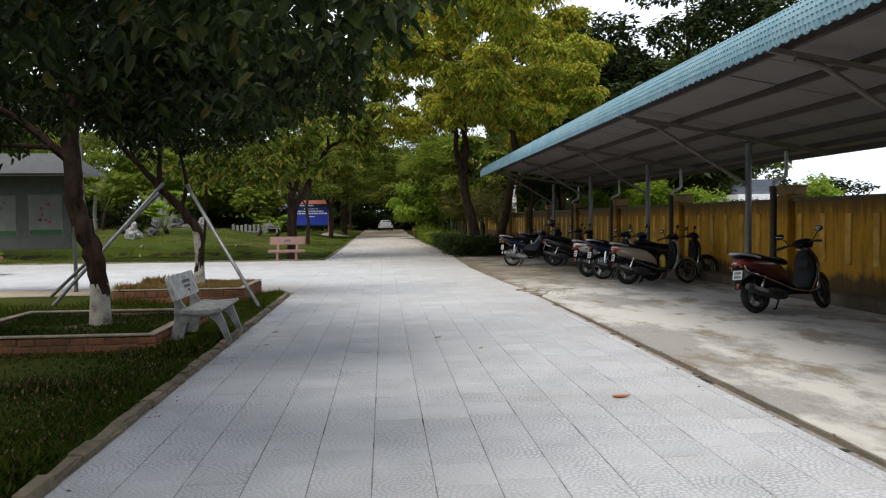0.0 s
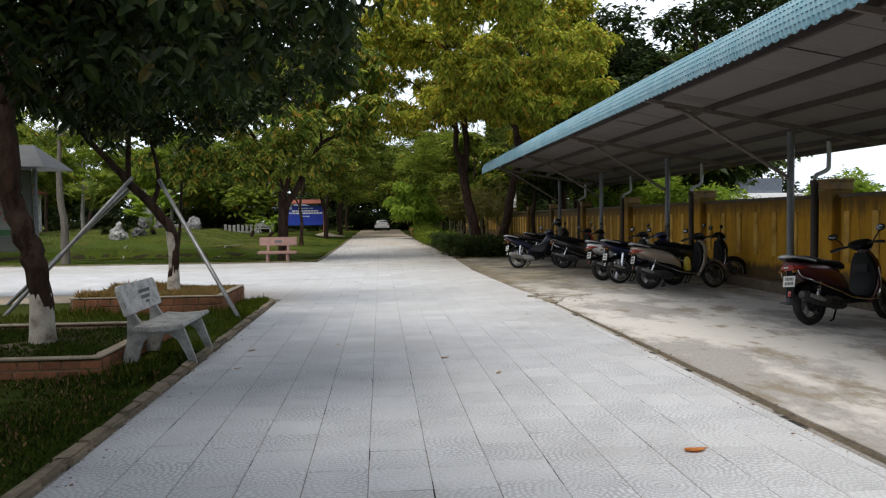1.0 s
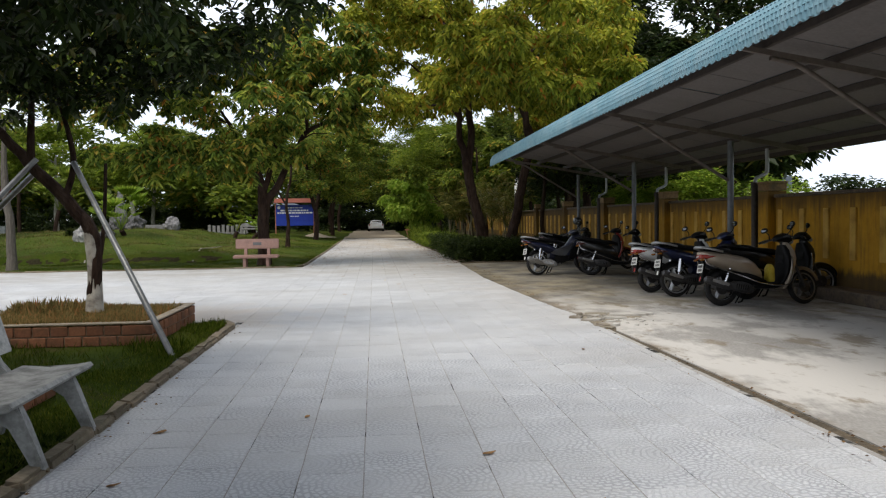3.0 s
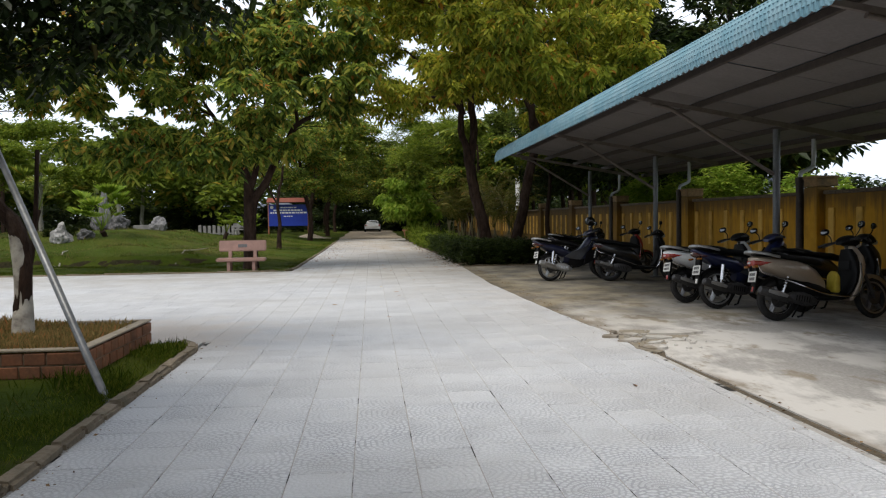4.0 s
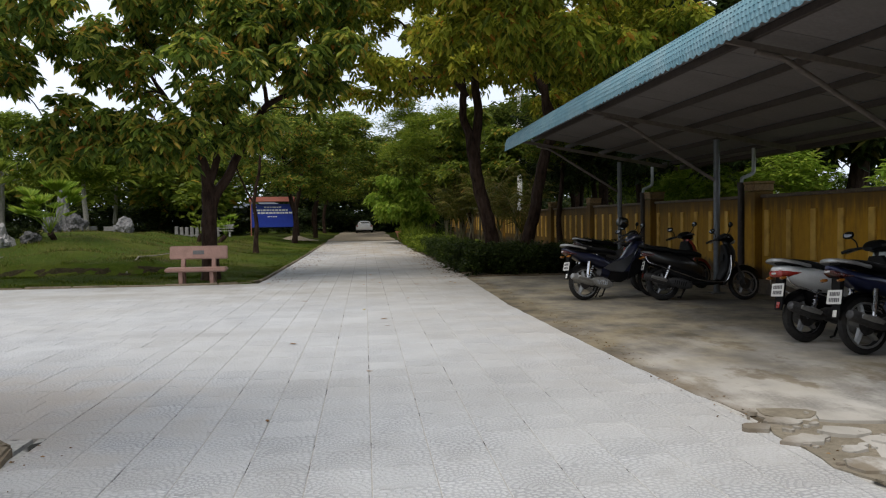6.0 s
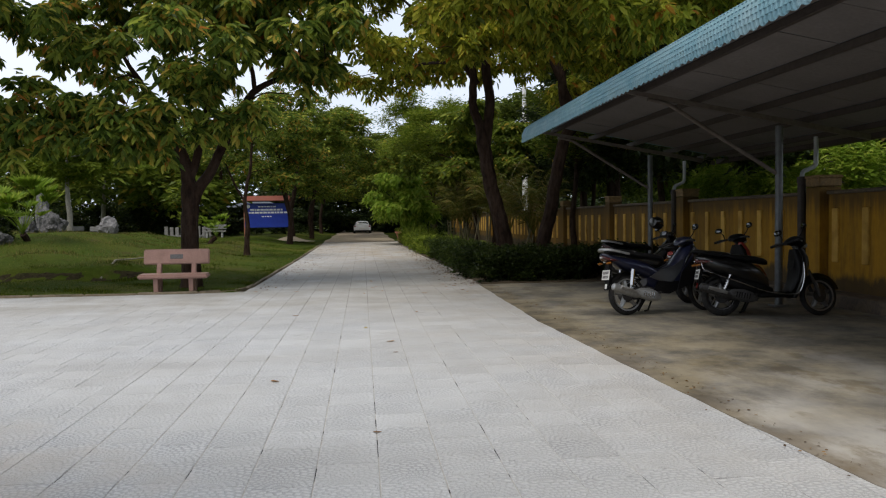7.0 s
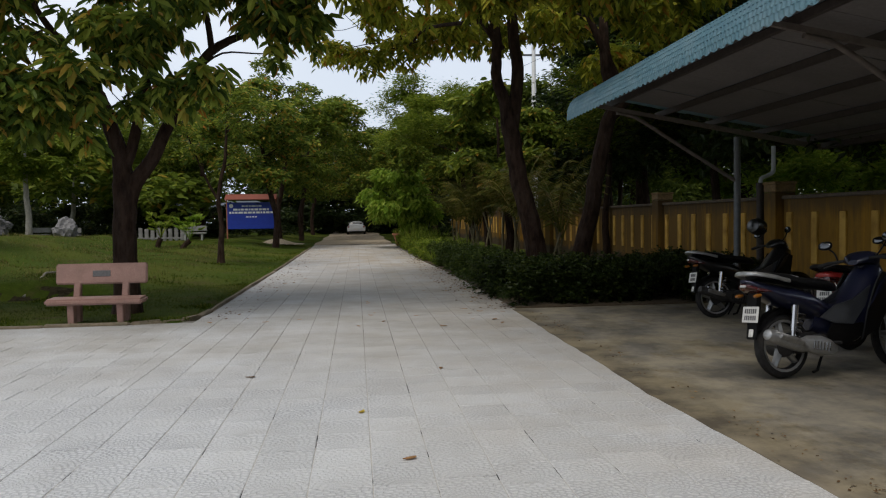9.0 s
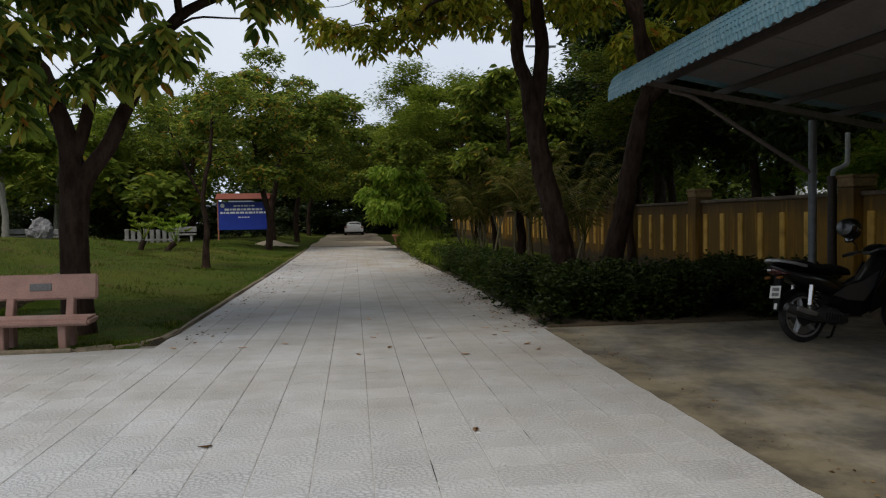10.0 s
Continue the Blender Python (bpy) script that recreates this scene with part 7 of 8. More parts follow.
woods("undergrowth", [(-44 + 3.4 * i, 75.5 + 1.5 * math.sin(i * 2.2), 2.6, 3.0) for i in range(11)], 6000, M["leaf_dark"], "undergrowth behind the garden, its deep shade in the dark leaf colour", 48, 0.3)
woods("undergrowth", [(-48 + 4.2 * i, 84 + 3 * math.sin(i * 2.2), 3.2, 3.6) for i in range(25) if abs(-48 + 4.2 * i) > 6.5] + [(-6.5, 88, 2.6, 2.5), (-6.0, 78, 2.2, 2.0), (6.5, 84, 3.0, 3), (6.3, 94, 3.0, 3)], 9000, M["leaf_dark"], "undergrowth beneath the avenue trees, shade put into its dark leaf colour", 44, 0.4)


# ---- hedge, palms, garden plants ----
def hedge(label, lines, n, L, W, leaf, seed, h=0.9):
    """Clipped shrubs: overlapping clumps of small leaves along lines of (x0, y0, x1, y1)."""
    rng = np.random.default_rng(seed)
    blobs = []
    for x0, y0, x1, y1 in lines:
        m = max(2, int(math.hypot(x1 - x0, y1 - y0) / 0.42))
        for i in range(m):
            s = i / (m - 1)
            x, y = x0 + (x1 - x0) * s + rng.normal() * .07, y0 + (y1 - y0) * s + rng.normal() * .07
            g = land_at(x, y)
            blobs.append((x, y, g + h * rng.uniform(.5, .68), h * rng.uniform(.34, .46)))
            blobs.append((x + rng.normal() * .1, y + rng.normal() * .1, g + h * .22, h * rng.uniform(.34, .42)))
    t = thing("hedge", label, "hedge", kind="stuff")
    part("foliage", crown_mesh(blobs, n, 6, L, W, 0.0, leaf, seed, 0.35), leaf, t)
    bm = bmesh.new()
    r = random.Random(seed)
    for x, y, z, q in blobs[::3]:
        tube(bm, ((x, y, land_at(x, y) - 0.02), (x + r.uniform(-.1, .1), y + r.uniform(-.1, .1), z + q * .5)), (0.012, 0.006), 5)
    part("stems", bm, M["bark"], t, "thin dark stems")
    return t


hedge("dense dark green hedge at the end of the bike park", [(3.25, 31.95, 7.7, 31.95), (3.2, 32.6, 7.7, 32.6), (3.25, 33.3, 7.7, 33.3), (3.2, 34.0, 7.7, 34.0)], 9500, 0.085, 0.6, M["leaf_hedge"], 51, 0.92)
hedge("loose green hedge along the lane", [(3.2, 34.4, 3.15, 47.0), (3.75, 34.6, 3.7, 47.0), (4.4, 34.6, 4.3, 47)], 9000, 0.095, 0.55, M["leaf_loose"], 52, 0.8)
hedge("light green hedge along the far lane", [(3.1, 47.2, 2.85, 62.5), (3.7, 47.2, 3.5, 62.5)], 6000, 0.13, 0.5, M["leaf_fresh"], 53, 0.8)
hedge("low dark shrub on the lawn beside rocks", [(-14.6, 43.0, -12.9, 43.0), (-14.4, 43.4, -13.1, 43.4)], 420, 0.12, 0.5, M["leaf_hedge"], 54, 0.42)


def tall_grass(name, x0, x1, y0, y1, n, hmin, hmax, leaf, label, seed, W=0.05, tilt=0.45):
    rng = np.random.default_rng(seed)
    x, y = rng.uniform(x0, x1, n), rng.uniform(y0, y1, n)
    keep = rng.uniform(0, 1, n) < 0.25 + 0.75 * (np.sin(x * 2.3 + np.sin(y * 1.7)) * np.sin(y * 2.1 + x) > -0.25)
    x, y = x[keep], y[keep]
    tuft = np.sin(x * 1.3 + 2.0 * np.sin(y * 0.8)) * np.sin(y * 1.9 + 1.5 * np.sin(x * 0.9))
    e = y - 36.2 - 0.22 * np.sin(x * 0.9)
    bare = (e > -0.3) & (e < 0.16) & (x < -6.0) & (rng.uniform(0, 1, len(x)) < 0.8)    # grass thinned so that the dark strip on the ditch bank shows
    x, y, tuft = x[~bare], y[~bare], tuft[~bare]
    p = np.stack([x, y, land(x, y) + 0.005], axis=1)
    d = np.stack([rng.normal(0, tilt, len(x)), rng.normal(0, tilt, len(x)), np.ones(len(x))], axis=1)
    ob = part(name, leaf_mesh(p, d, rng.uniform(hmin, hmax, len(x)) * (0.75 + 0.9 * np.clip(tuft, 0, 1) ** 2), W, leaf, rng, 0.1), leaf, None, label)
    return tagged(ob, "", "grass", "", "stuff")


tall_grass("grass", -2.9, -2.24, 11.0, 17.0, 22000, 0.035, 0.08, M["blade_lit"], "short grass beside the kerb, coloured brighter for the light there", 74, 0.12, 0.7)
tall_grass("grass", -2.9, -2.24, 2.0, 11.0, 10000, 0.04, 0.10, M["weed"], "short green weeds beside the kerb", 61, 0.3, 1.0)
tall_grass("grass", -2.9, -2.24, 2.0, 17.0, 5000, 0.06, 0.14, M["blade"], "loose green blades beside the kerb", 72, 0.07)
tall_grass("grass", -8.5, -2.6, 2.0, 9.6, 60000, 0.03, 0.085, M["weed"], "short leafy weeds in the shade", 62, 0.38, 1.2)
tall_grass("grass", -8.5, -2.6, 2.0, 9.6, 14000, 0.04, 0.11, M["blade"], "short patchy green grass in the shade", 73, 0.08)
tall_grass("leaf_litter", -8.5, -2.3, 2.0, 9.6, 5000, 0.03, 0.07, M["litter"], "brown leaf litter in the shaded grass", 70, 0.45).location.z = 0.03
tall_grass("grass", -8.5, -2.5, 2.0, 9.6, 9000, 0.05, 0.12, M["blade_dry"], "dry blades in the shaded grass", 71, 0.07)
tall_grass("grass", -8.5, -2.8, 12.3, 15.0, 11000, 0.06, 0.17, M["blade"], "short green grass between the planters", 63, 0.08)
tall_grass("grass", -5.25, -2.93, 15.1, 17.1, 26000, 0.07, 0.19, M["weed_dry"], "dry golden weeds in a brick planter", 64, 0.14, 0.75).location.z = 0.24
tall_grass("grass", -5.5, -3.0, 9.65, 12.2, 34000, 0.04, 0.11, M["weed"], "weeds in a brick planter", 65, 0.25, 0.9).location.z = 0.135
tall_grass("grass", -16, -2.55, 30.75, 38.0, 84000, 0.03, 0.075, M["blade"], "green lawn grass beyond the kerb", 66, 0.16, 0.7)
tall_grass("grass", -22, -2.6, 38, 66, 70000, 0.045, 0.11, M["blade"], "green lawn of the garden", 67, 0.16, 0.7)
tall_grass("grass", -22, -5.0, 36.6, 56, 26000, 0.05, 0.16, M["blade_dry"], "yellowing grass tufts on the lawn", 68, 0.12)
tall_grass("grass", 2.9, 4.6, 44, 60, 9000, 0.4, 1.0, M["leaf_fresh"], "tall green reed grass along the lane", 69, 0.05)


def palm(x, y, h, fronds, reach, label, seed, fan=False, stems=1, leaf=None):
    g = land_at(x, y)
    t = thing("palm", label, "palm", pose(x, y, g))
    rng = np.random.default_rng(seed)
    leaf = leaf or M["leaf_palm"]
    for s in range(stems):
        ox, oy = (rng.normal(0, .28, 2) if stems > 1 else (0, 0))
        lean = rng.normal(0, .18, 2)
        hh = h * rng.uniform(.65, 1.1)
        bm = bmesh.new()
        tube(bm, bent(((ox, oy, -0.05), (ox + lean[0] * .4, oy + lean[1] * .4, hh * .5), (ox + lean[0], oy + lean[1], hh)), 4), [0.035 if stems > 1 else 0.12] * 9, 8)
        part("stem", bm, M["bark"] if fan else M["palm_stem"], t)
        P, D, Ln = [], [], []
        ribs = bmesh.new()
        for f in range(fronds):
            a = 2 * math.pi * f / fronds + rng.uniform(-.3, .3)
            up = rng.uniform(1.5, 3.4)
            d = np.array([math.cos(a), math.sin(a)])
            R = reach * rng.uniform(.75, 1.1)
            c = np.array([ox + lean[0], oy + lean[1], hh])
            pts = [c + np.array([d[0] * R * q, d[1] * R * q, R * (up * q - (0.5 * up + .3) * q * q)]) for q in np.linspace(0, 1, 9)]
            tube(ribs, pts, [0.014 * (1 - .1 * i) for i in range(9)], 4)
            if fan:
                tip = pts[5]
                for k in range(17):
                    b = a + (k - 8) * 0.19
                    P.append(tip), D.append((math.cos(b), math.sin(b), .35 * up - .05 * abs(k - 8))), Ln.append(R * .5)
            else:
                for i in range(26):
                    q = 0.15 + .85 * i / 26
                    j = min(7, int(q * 8))
                    o = pts[j] + (pts[j + 1] - pts[j]) * (q * 8 - j)
                    for sd in (-1, 1):
                        P.append(o), D.append((d[0] * .7 - sd * d[1], d[1] * .7 + sd * d[0], -.45)), Ln.append(R * .3 * (1.1 - .6 * q))
        part("frond_ribs", ribs, leaf, t)
        part("frond", leaf_mesh(np.array(P), np.array(D), np.array(Ln), 0.11 if not fan else 0.2, leaf, rng, .1), leaf, t)
    return t


for i, (x, y, h, st) in enumerate(((5.9, 39.5, 1.5, 4), (5.9, 44.0, 1.7, 5), (5.5, 47.5, 1.8, 6), (5.2, 51.0, 1.7, 6), (5.4, 54.5, 1.6, 5))):
    palm(x, y, h, 8, 1.45, "clumped slender palm with yellowing fronds along the wall", 400 + i, False, st)
palm(-12.0, 42.7, 0.25, 22, 1.3, "low fan palm with broad green fronds among the rocks", 420, True, 1, M["leaf_lime"])
palm(-18.2, 50, 1.6, 12, 1.7, "dusty fan palm among garden rocks", 421, True, 1, M["leaf_mid"])
palm(-7.6, 53.0, 0.45, 14, 0.75, "small bright fan palm on the lawn", 422, True, 1, M["leaf_lime"])
palm(-8.8, 53.6, 0.4, 13, 0.68, "small bright fan palm on the lawn", 423, True, 1, M["leaf_fresh"])


# ---- rocks ----
def rock(x, y, sx, sy, sz, material, label, seed):
    bm = bmesh.new()
    bmesh.ops.create_icosphere(bm, subdivisions=4, radius=1.0)
    o = Vector((seed * 7.3, seed * 3.1, seed * 1.7))
    for v in bm.verts:
        n = noise.fractal(v.co * 1.4 + o, 0.8, 2.1, 4) * 0.42 + abs(noise.noise(v.co * 2.6 + o)) * 0.22
        v.co = Vector((v.co.x * sx, v.co.y * sy, v.co.z * sz)) * (1 + n)
        v.co.z = max(v.co.z, -0.5 * sz)
    me = finish(bm, True, 25)
    me.materials.append(material)
    return solid("garden_rock", me, material, label, "rock", pose(x, y, land_at(x, y) + sz * 0.4), group="garden rocks")


rock(-13.4, 41.35, 0.37, 0.36, 0.52, M["rock_white"], "pale weathered limestone boulder on the lawn", 1)
rock(-15.1, 51.7, 0.27, 0.27, 1.45, M["rock_mid"], "tall upright grey limestone rock in the garden", 2)
rock(-12.9, 47.4, 0.42, 0.38, 0.58, M["rock"], "dark grey pitted limestone rock in the garden", 3)
rock(-13.75, 46.9, 0.32, 0.32, 0.50, M["rock"], "dark grey pitted limestone rock in the garden", 4)
rock(-12.6, 41.9, 0.30, 0.28, 0.30, M["rock"], "low dark limestone rock beside a pale boulder", 7)
rock(-12.3, 52.4, 0.43, 0.38, 0.56, M["rock_mid"], "grey limestone boulder on the lawn", 5)


# ---- balustrade and far benches ----
def balustrade(x, y, n):
    t = thing("balustrade", "low weathered concrete balustrade in the garden", "balustrade", pose(x, y, land_at(x, y)))
    for i in range(n):
        bm = bmesh.new()
        box(bm, (i * 0.36, 0, 0.36), (0.24, 0.12, 0.8 + 0.12 * (i % 3 == 0)), 0.02)
        part("baluster", bm, M["stone_old"], t)
    bm = bmesh.new()
    box(bm, (n * .18 - .18, 0.02, 0.16), (n * .36, 0.2, 0.1), 0.01)
    part("base_rail", bm, M["stone_old"], t)


balustrade(-13.2, 67.0, 9)
for x, y in ((-17.2, 66.0), (-20.5, 70.0), (-9.8, 66.2)):
    t = thing("stone_bench", "pale stone garden bench far across the lawn", "bench", pose(x, y, land_at(x, y)), "far garden benches")
    bm = bmesh.new()
    box(bm, (0, 0, 0.45), (1.5, 0.42, 0.1), 0.02)
    part("seat", bm, M["stone_old"], t)
    bm = bmesh.new()
    box(bm, (0, 0.2, 0.75), (1.5, 0.08, 0.32), 0.02)
    part("backrest", bm, M["stone_old"], t)
    for sx in (-.5, .5):
        bm = bmesh.new()
        box(bm, (sx, 0, 0.2), (0.12, 0.36, 0.44), 0.02)
        part("leg", bm, M["concrete"], t)


# ---- sand heap, car, pole, huts ----
bm = bmesh.new()
n = 20
g = [[bm.verts.new((-1.6 + 3.2 * i / n, -0.7 + 1.4 * j / n, 0.36 * math.exp(-((-1.6 + 3.2 * i / n) ** 2 * 1.3 + (-0.7 + 1.4 * j / n) ** 2 * 5)) + 0.02 * math.sin(i * 2.1 + j * 1.3))) for j in range(n + 1)] for i in range(n + 1)]
for i in range(n):
    for j in range(n):
        bm.faces.new((g[i][j], g[i + 1][j], g[i + 1][j + 1], g[i][j + 1]))
solid("sand_heap", bm, M["dirt"], "low heap of pale sand beside the lane", "heap", pose(-4.6, 64.5, land_at(-4.6, 64.5) + 0.02))


def car():
    y = 95.0
    t = thing("parked_car", "white hatchback parked at the shaded end of the lane", "car", pose(0.2, y, land_at(0, y) + 0.03, 0, 0, 90))
    bm = loft(bmesh.new(), ((-1.95, 0.62, 0.70, 0.22), (-1.90, 0.66, 0.84, 0.36), (-1.2, 0.66, 0.87, 0.40), (0.6, 0.64, 0.87, 0.38), (1.5, 0.58, 0.85, 0.32), (1.92, 0.52, 0.74, 0.22)), 20, 4.5)
    body = part("body", bm, M["car_white"], t)
    bm = loft(bmesh.new(), ((-1.88, 1.02, 0.66, 0.06), (-1.5, 1.17, 0.64, 0.25), (-0.7, 1.20, 0.63, 0.27), (0.1, 1.17, 0.60, 0.25), (1.0, 0.95, 0.70, 0.06)), 20, 2.8)
    part("cabin", bm, M["car_white"], t)
    bm = bmesh.new()
    slab(bm, ((-0.62, 0), (0.62, 0), (0.50, 0.40), (-0.50, 0.40)), 0.02, "x")
    part("rear_window", bm, M["dark_glass"], t, "dark rear window", pose(-1.87, 0, 1.0, 0, 34, 0))
    for sy in (-1, 1):
        bm = bmesh.new()
        slab(bm, ((-1.4, 1.06), (0.6, 1.03), (0.0, 1.42), (-1.1, 1.44)), 0.02, "y")
        part("side_window", bm, M["dark_glass"], t, "dark side window", pose(0, 0.685 * sy, 0))
        bm = bmesh.new()
        box(bm, (-1.93, 0.72 * sy, 0.86), (0.07, 0.16, 0.15), 0.02)
        part("tail_lamp", bm, M["red_lens"], t, "red tail lamp")
        for x in (-1.25, 1.25):
            bm = bmesh.new()
            lathe(bm, ((0.16, -0.1), (0.29, -0.1), (0.31, -0.06), (0.31, 0.06), (0.29, 0.1), (0.16, 0.1)), 20, pose(0, 0, 0, 90, 0, 0))
            w = part("wheel", bm, M["rubber"], t, "", pose(x, 0.78 * sy, 0.31))
            bm = bmesh.new()
            lathe(bm, ((0.03, -0.105), (0.19, -0.105), (0.19, 0.105), (0.03, 0.105)), 16, pose(0, 0, 0, 90, 0, 0))
            part("rim", bm, M["alloy"], w)
    bm = bmesh.new()
    box(bm, (-1.96, 0, 0.62), (0.02, 0.5, 0.12), 0.004)
    part("number_plate", bm, M["plate"], t, "white number plate")
    bm = bmesh.new()
    box(bm, (-1.95, 0, 0.34), (0.1, 1.5, 0.16), 0.04)
    part("bumper", bm, M["black_plastic"], t, "dark lower bumper")
    t.scale = (1.06, 1.06, 0.94)
    t.location.z -= 0.06


car()

t = thing("utility_pole", "pale concrete utility pole with crossarm behind the wall", "pole", pose(11.2, 63.6, 0))
bm = bmesh.new()
tube(bm, ((0, 0, -0.2), (0, 0, 12.5)), (0.2, 0.12), 12)
part("shaft", bm, M["white"], t)
bm = bmesh.new()
box(bm, (0, 0, 11.6), (1.8, 0.1, 0.12), 0.01)
part("crossarm", bm, M["steel"], t)


def hut(x, y, w, d, h, roof, walls, label, pitch=0.9):
    t = thing("garden_hut", label, "hut", pose(x, y, land_at(x, y)))
    for a, b in ((-1, -1), (1, -1), (1, 1), (-1, 1)):
        bm = bmesh.new()
        box(bm, (a * w / 2, b * d / 2, h / 2), (0.16, 0.16, h), 0.01)
        part("post", bm, walls, t)
    bm = bmesh.new()
    box(bm, (0, d / 2 - 0.1, 0.5), (w - 0.2, 0.1, 1.0))
    part("low_wall", bm, walls, t)
    bm = bmesh.new()
    e = 0.5
    c = [bm.verts.new(p) for p in ((-w / 2 - e, -d / 2 - e, h), (w / 2 + e, -d / 2 - e, h), (w / 2 + e, d / 2 + e, h), (-w / 2 - e, d / 2 + e, h), (-w / 4, 0, h + pitch), (w / 4, 0, h + pitch))]
    for f in ((0, 1, 5, 4), (2, 3, 4, 5), (1, 2, 5), (3, 0, 4), (3, 2, 1, 0)):
        bm.faces.new([c[i] for i in f])
    part("roof", bm, roof, t)


hut(-27.0, 56.0, 5, 4, 3.2, M["red_roof"], M["terrazzo_white"], "small open garden hut with a red roof", 1.3)
hut(-17.5, 88, 6, 4, 2.5, M["far_wall"], M["bark"], "open shelter with a dull blue roof under the trees", 0.6)
hut(-10.5, 92, 5, 4, 2.4, M["far_wall"], M["bark"], "open shelter with a dull blue roof under the trees", 0.6)

t = thing("far_house", "far flat-roofed house with a dark blue upper wall", "house", pose(47, 90, 0))
bm = bmesh.new()
box(bm, (0, 0, 2.1), (9, 6, 4.2), 0.02)
part("wall", bm, M["white"], t, "pale lower wall")
bm = bmesh.new()
box(bm, (-1.2, -0.5, 5.1), (4.2, 4, 1.8), 0.02)
part("roof_room", bm, M["far_wall"], t, "dark blue roof room")

# cables
for z, dx in ((10.9, -0.7), (11.2, 0.7)):
    bm = bmesh.new()
    tube(bm, [(11.2 + dx + 4.0 * s, 63.6 - 70 * s, z + 11.2 * 0 - 5.5 * 4 * s * (1 - s) * 0.25) for s in np.linspace(0, 1, 14)], 0.012, 5)
    solid("cable", bm, M["rubber"], "thin black overhead cable", "cable")

# ---- fallen leaves ----
def litter(x0, x1, y0, y1, n, size, label, seed, lift=0.008):
    """Small dry leaves lying flat, thicker toward x1."""
    rng = np.random.default_rng(seed)
    x, y = x0 + (x1 - x0) * np.sqrt(rng.uniform(0, 1, n)), rng.uniform(y0, y1, n)
    keep = np.sin(x * 5.1 + np.sin(y * 2.7) * 2) * np.sin(y * 3.3 + x) > rng.uniform(-1.1, 0.6, n)
    x, y = x[keep], y[keep]
    a = rng.uniform(0, 2 * np.pi, len(x))
    p = np.stack([x, y, land(0 * x, y) + lift + rng.uniform(0, .01, len(x))], axis=1)
    d = np.stack([np.cos(a), np.sin(a), rng.normal(0, .12, len(x))], axis=1)
    ob = part("leaf_litter", leaf_mesh(p, d, size * rng.uniform(.5, 1.4, len(x)), 0.5, M["litter"], rng, 0.12), M["litter"], None, label)
    return tagged(ob, "", "leaf litter", "", "stuff")


litter(2.1, 3.2, 31.4, 62, 2600, 0.055, "brown leaf litter swept along the hedge", 81)
litter(-1.2, -2.25, 31.0, 64, 900, 0.05, "scattered dry leaves along the lawn kerb", 82)
litter(2.9, 3.3, 4.0, 31.0, 900, 0.03, "brown crumbs in the joint beside the concrete", 83)
litter(-1.7, -2.1, 3.0, 17.0, 350, 0.03, "small dry leaves along the kerb", 84)

def dry_leaf(x, y, size, rz, material, label, z=0.004):
    bm = bmesh.new()
    n = 6
    top = []
    for i in range(n + 1):
        s = i / n
        w = 0.24 * math.sin(math.pi * (0.06 + 0.94 * s) ** 0.8) * size
        lift = 0.18 * size * (s - 0.5) ** 2
        top.append([bm.verts.new((size * (s - .5), sgn * w, lift + abs(sgn) * 0.06 * size)) for sgn in (-1, 0, 1)])
    for a, b in zip(top, top[1:]):
        for k in range(2):
            bm.faces.new((a[k], a[k + 1], b[k + 1], b[k]))
    bmesh.ops.solidify(bm, geom=list(bm.faces), thickness=0.002)
    return solid("dry_leaf", bm, material, label, "leaf", pose(x, y, z, 0, 0, rz), "fallen leaves")


first = dry_leaf(2.12, 6.56, 0.17, 8, M["orange_leaf"], "curled orange dry leaf lying on the pavers")
brown = dry_leaf(-1.56, 9.9, 0.085, 40, M["straw"], "small brown dry leaf lying on the pavers")
dry_leaf(0.24, 24.6, 0.10, 70, M["yellow_leaf"], "small yellow leaf fallen on the pavers")
rng = random.Random(77)
spots = [(-0.56, 11.3), (0.72, 10.2), (1.2, 9.3), (-0.5, 17.4), (-0.65, 21.1), (0.55, 23.3), (0.58, 22.5), (1.1, 26.3), (-1.6, 11.0), (2.4, 13.9), (0.3, 19.2), (-0.9, 26.2)]
spots += [(rng.uniform(-2.2, 2.7), rng.uniform(29, 48)) for _ in range(46)] + [(rng.uniform(2.0, 2.85), rng.uniform(30, 40)) for _ in range(30)]
for x, y in spots:
    c = copy_thing(brown, pose(x, y, land_at(0, y) + 0.005, 0, 0, rng.uniform(0, 360)))
    c.scale = (rng.uniform(.7, 1.5),) * 3

# ---- ditch bank and fallen branches on the lawn ----
# strip along the bank: its line of shade put in as dark soil
u = np.linspace(-22.0, -6.2, 110)
face = [np.stack([u, 36.2 + 0.22 * np.sin(u * 0.9) + o, land(u, 36.2 + 0.22 * np.sin(u * 0.9) + o) + lift], axis=1) for o, lift in ((-0.45, -0.07), (-0.3, 0.0), (-0.1, 0.03), (0.05, 0.03), (0.14, 0.03), (0.22, 0.0), (0.34, -0.08))]
V = np.stack(face, axis=1)
V += np.random.default_rng(93).normal(0, 0.018, V.shape)
idx = np.arange(V.shape[0] * V.shape[1]).reshape(V.shape[:2])
q = np.stack([idx[:-1, :-1], idx[1:, :-1], idx[1:, 1:], idx[:-1, 1:]], axis=-1).reshape(-1, 4)
bank = part("ditch_bank", np_mesh(V.reshape(-1, 3), q, M["ditch_soil_shade"], True), M["ditch_soil_shade"], None, "bare soil on the bank of a ditch, shade put into its dark colour")
tagged(bank, "", "soil", "", "structure")


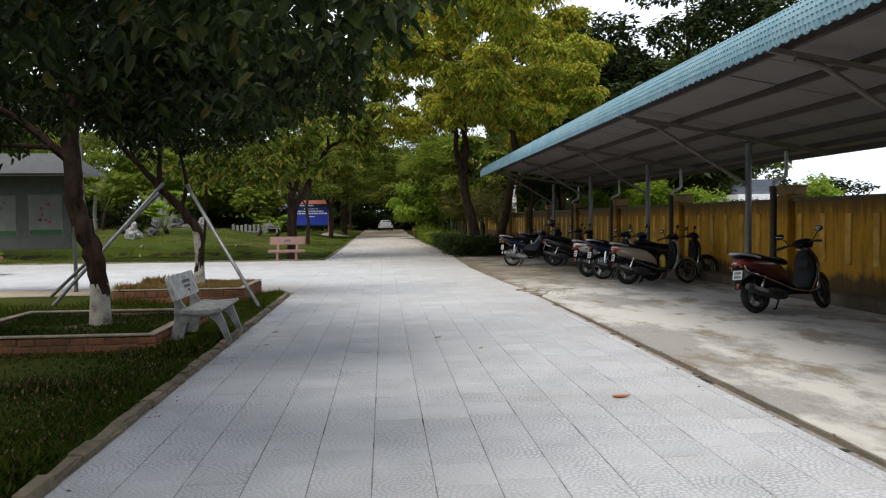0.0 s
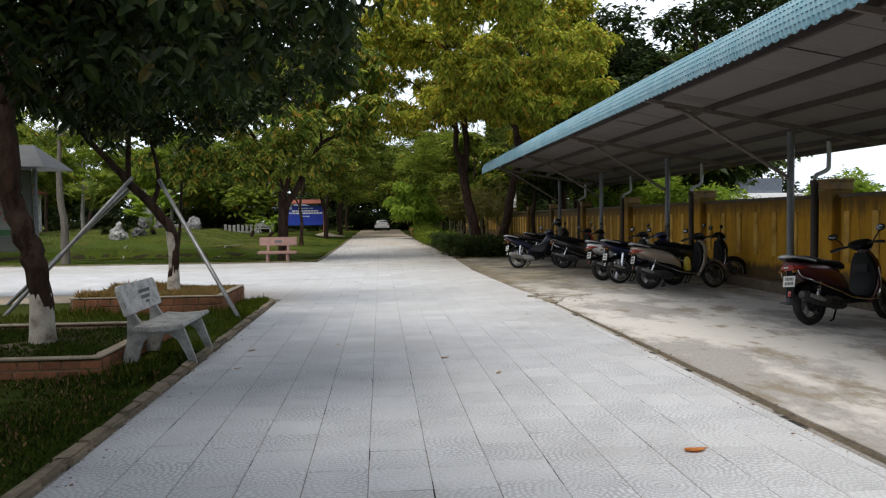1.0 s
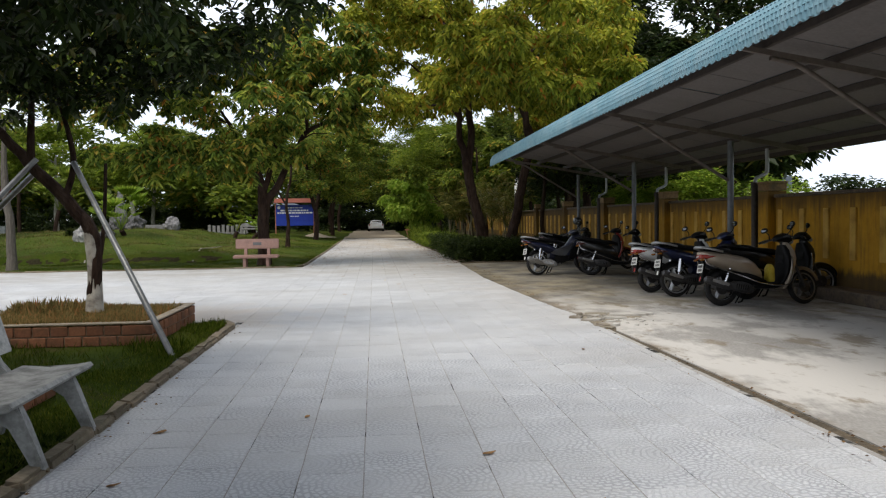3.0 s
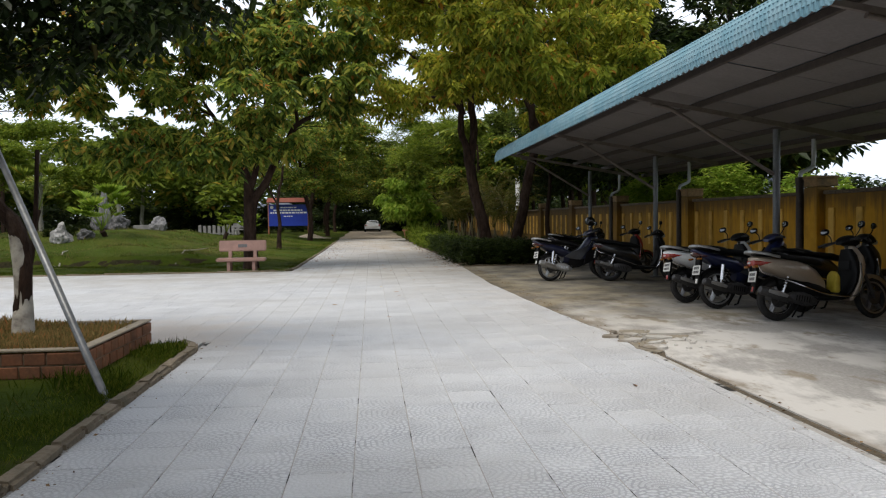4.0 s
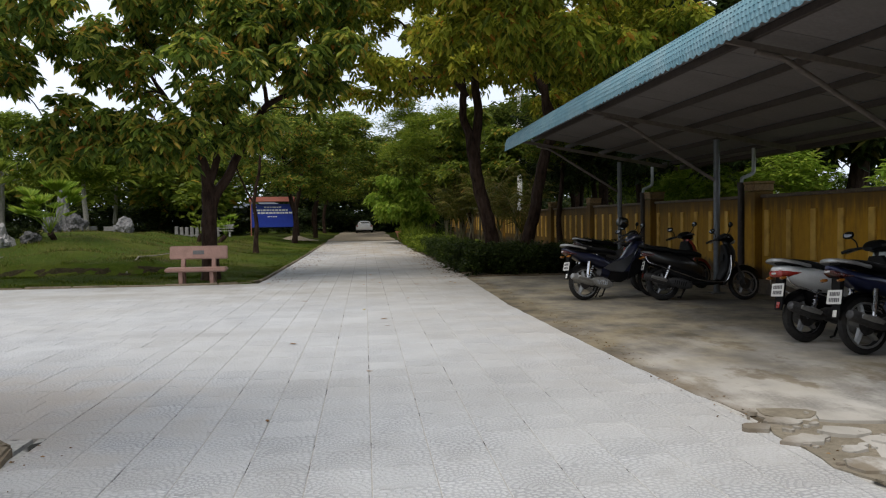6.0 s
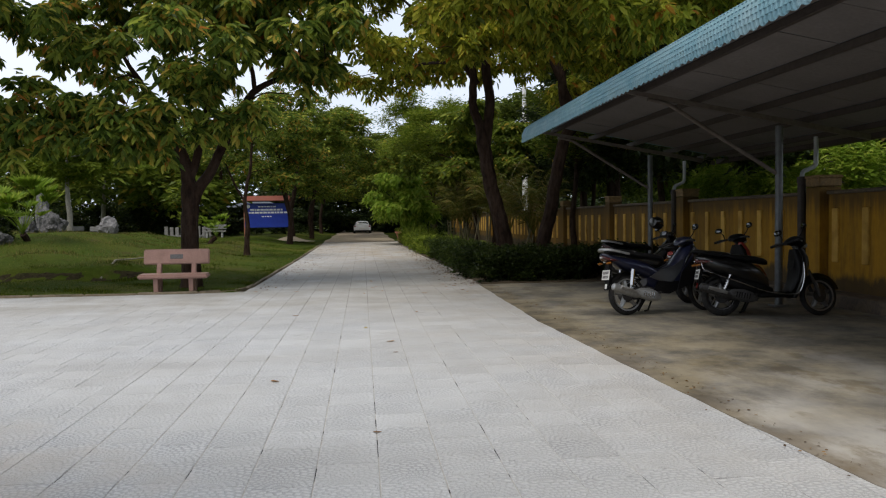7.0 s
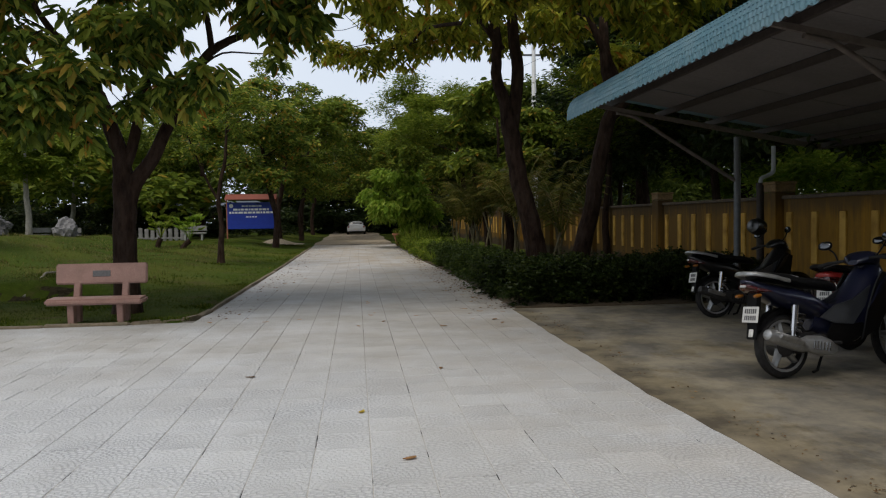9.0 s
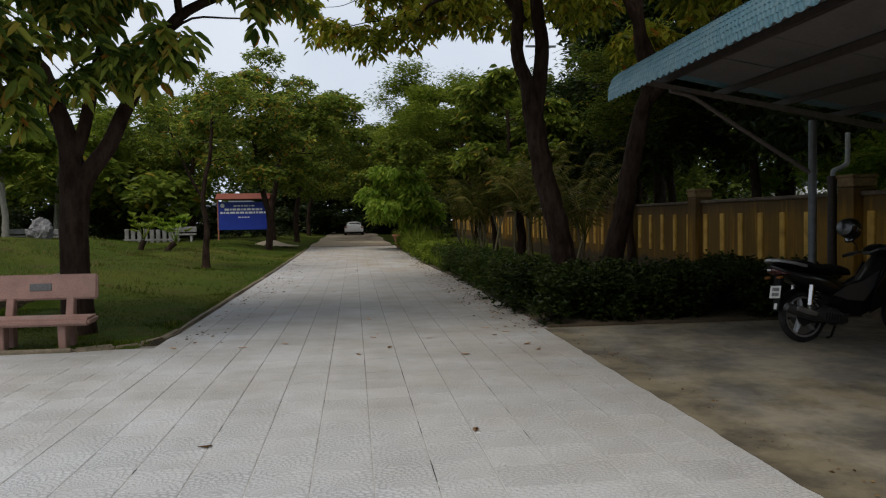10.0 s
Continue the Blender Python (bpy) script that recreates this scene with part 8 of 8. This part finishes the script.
def fallen_branch(pts, r, label):
    bm = bmesh.new()
    x0, y0 = pts[0]
    tube(bm, [(x - x0, y - y0, land_at(x, y) + z) for (x, y), z in zip(pts, (0.05, 0.10, 0.09, 0.07))], (r, r * 0.9, r * 0.75, r * 0.4), 7)
    solid("fallen_branch", bm, M["pale_bark"], label, "branch", pose(x0, y0, 0), "branches on the lawn")


fallen_branch(((-11.3, 35.3), (-11.5, 36.2), (-11.8, 37.4), (-12.0, 38.4)), 0.035, "bare pale fallen branch lying across the ditch")
fallen_branch(((-7.3, 36.2), (-7.2, 37.2), (-7.0, 38.6), (-6.9, 40.0)), 0.03, "long thin pale branch fallen on the lawn")

# ---- pavers ----
bm = bmesh.new()
box(bm, (0, 0, -0.02), (0.3835, 0.3835, 0.04), 0.004)
paver_me = finish(bm, False)
layer = paver_me.uv_layers.new(name="local")
for lp in paver_me.loops:
    layer.data[lp.index].uv = paver_me.vertices[lp.vertex_index].co.xy
paver_me.materials.append(M["tile"])
rngt = random.Random(8)
PITCH = 0.39
cols = [-2.046 + PITCH * i for i in range(13)]
pavers = thing("path_paving", "pale grey terrazzo pavers of the path with patterned relief", "pavement", kind="structure")
V, near = [], 0


def tile_block(x, y, w, z, tilt):
    h, e = w / 2, w / 2 - 0.003
    return [(x - h, y - h, z - .03), (x + h, y - h, z - .03), (x + h, y + h, z - .03), (x - h, y + h, z - .03),
            (x - h, y - h, z - .004 + tilt), (x + h, y - h, z - .004 - tilt), (x + h, y + h, z - .004 - tilt), (x - h, y + h, z - .004 + tilt),
            (x - e, y - e, z + tilt), (x + e, y - e, z - tilt), (x + e, y + e, z - tilt), (x - e, y + e, z + tilt)]


for c, cx in enumerate(cols):
    off = rngt.choice((0, 0.1, 0.2, 0.28))
    y = off - 6.04
    while y < 66.3:
        x = cx + PITCH / 2
        skip = c == 12 and y > 52
        z = land_at(0, y) + rngt.uniform(-.0018, .0018)
        tl = rngt.uniform(-.0012, .0012)
        if 4.2 < y < 13.9 and near < 300 and not skip:
            part("paver", paver_me, M["tile"], pavers, "", pose(x + rngt.uniform(-.0012, .0012), y, z, rngt.uniform(-.28, .28), rngt.uniform(-.28, .28), rngt.choice((0, 0, 90, 180, 270)) + rngt.uniform(-.25, .25)))
            near += 1
        elif not skip:
            V.append(tile_block(x, y, rngt.uniform(0.3825, 0.3862), z, tl))
        if c == 0 and y > 30.6:
            V.append(tile_block(x - PITCH, y, 0.3865, z, tl))
        if c == 12 and y < 30:                     # narrow cut pieces along the apron
            blk = np.array(tile_block(0, y, 0.3855, z, 0))
            blk[:, 0] = 3.081 + blk[:, 0] * 0.28
            V.append([tuple(v) for v in blk])
        y += PITCH
for r in range(34):
    x = -2.34 - rngt.choice((0, 0.1, 0.2))
    y = 17.2 + 0.2 + 0.4 * r
    if y < 30.75:                        # cut piece against the path
        blk = np.array(tile_block(0, y, 0.3965, 0, 0))
        blk[:, 0] = (-2.049 + x + 0.2) / 2 + blk[:, 0] * (-2.249 - x) / 0.4
        V.append([tuple(v) for v in blk])
    while x > -28:
        if not (y < 18.7 and x < -4.9) and y < 30.75:
            V.append(tile_block(x, y, 0.3965, rngt.uniform(-.0018, .0018), rngt.uniform(-.0012, .0012)))
        x -= 0.4
V = np.array(V)
n = len(V)
f = np.array([(8, 9, 10, 11), (4, 5, 9, 8), (5, 6, 10, 9), (6, 7, 11, 10), (7, 4, 8, 11), (0, 1, 5, 4), (1, 2, 6, 5), (2, 3, 7, 6), (3, 0, 4, 7)])
q = (np.arange(n)[:, None, None] * 12 + f[None]).reshape(-1, 4)
rest = part("pavers_beyond", np_mesh(V.reshape(-1, 3), q, M["tile_far"], uv=(V[:, :, :2] - V[:, 8:12, :2].mean(axis=1, keepdims=True)).reshape(-1, 2)[q.ravel()]), M["tile_far"], pavers, "pavers of the plaza and the farther path")
rest["kind"] = "stuff"
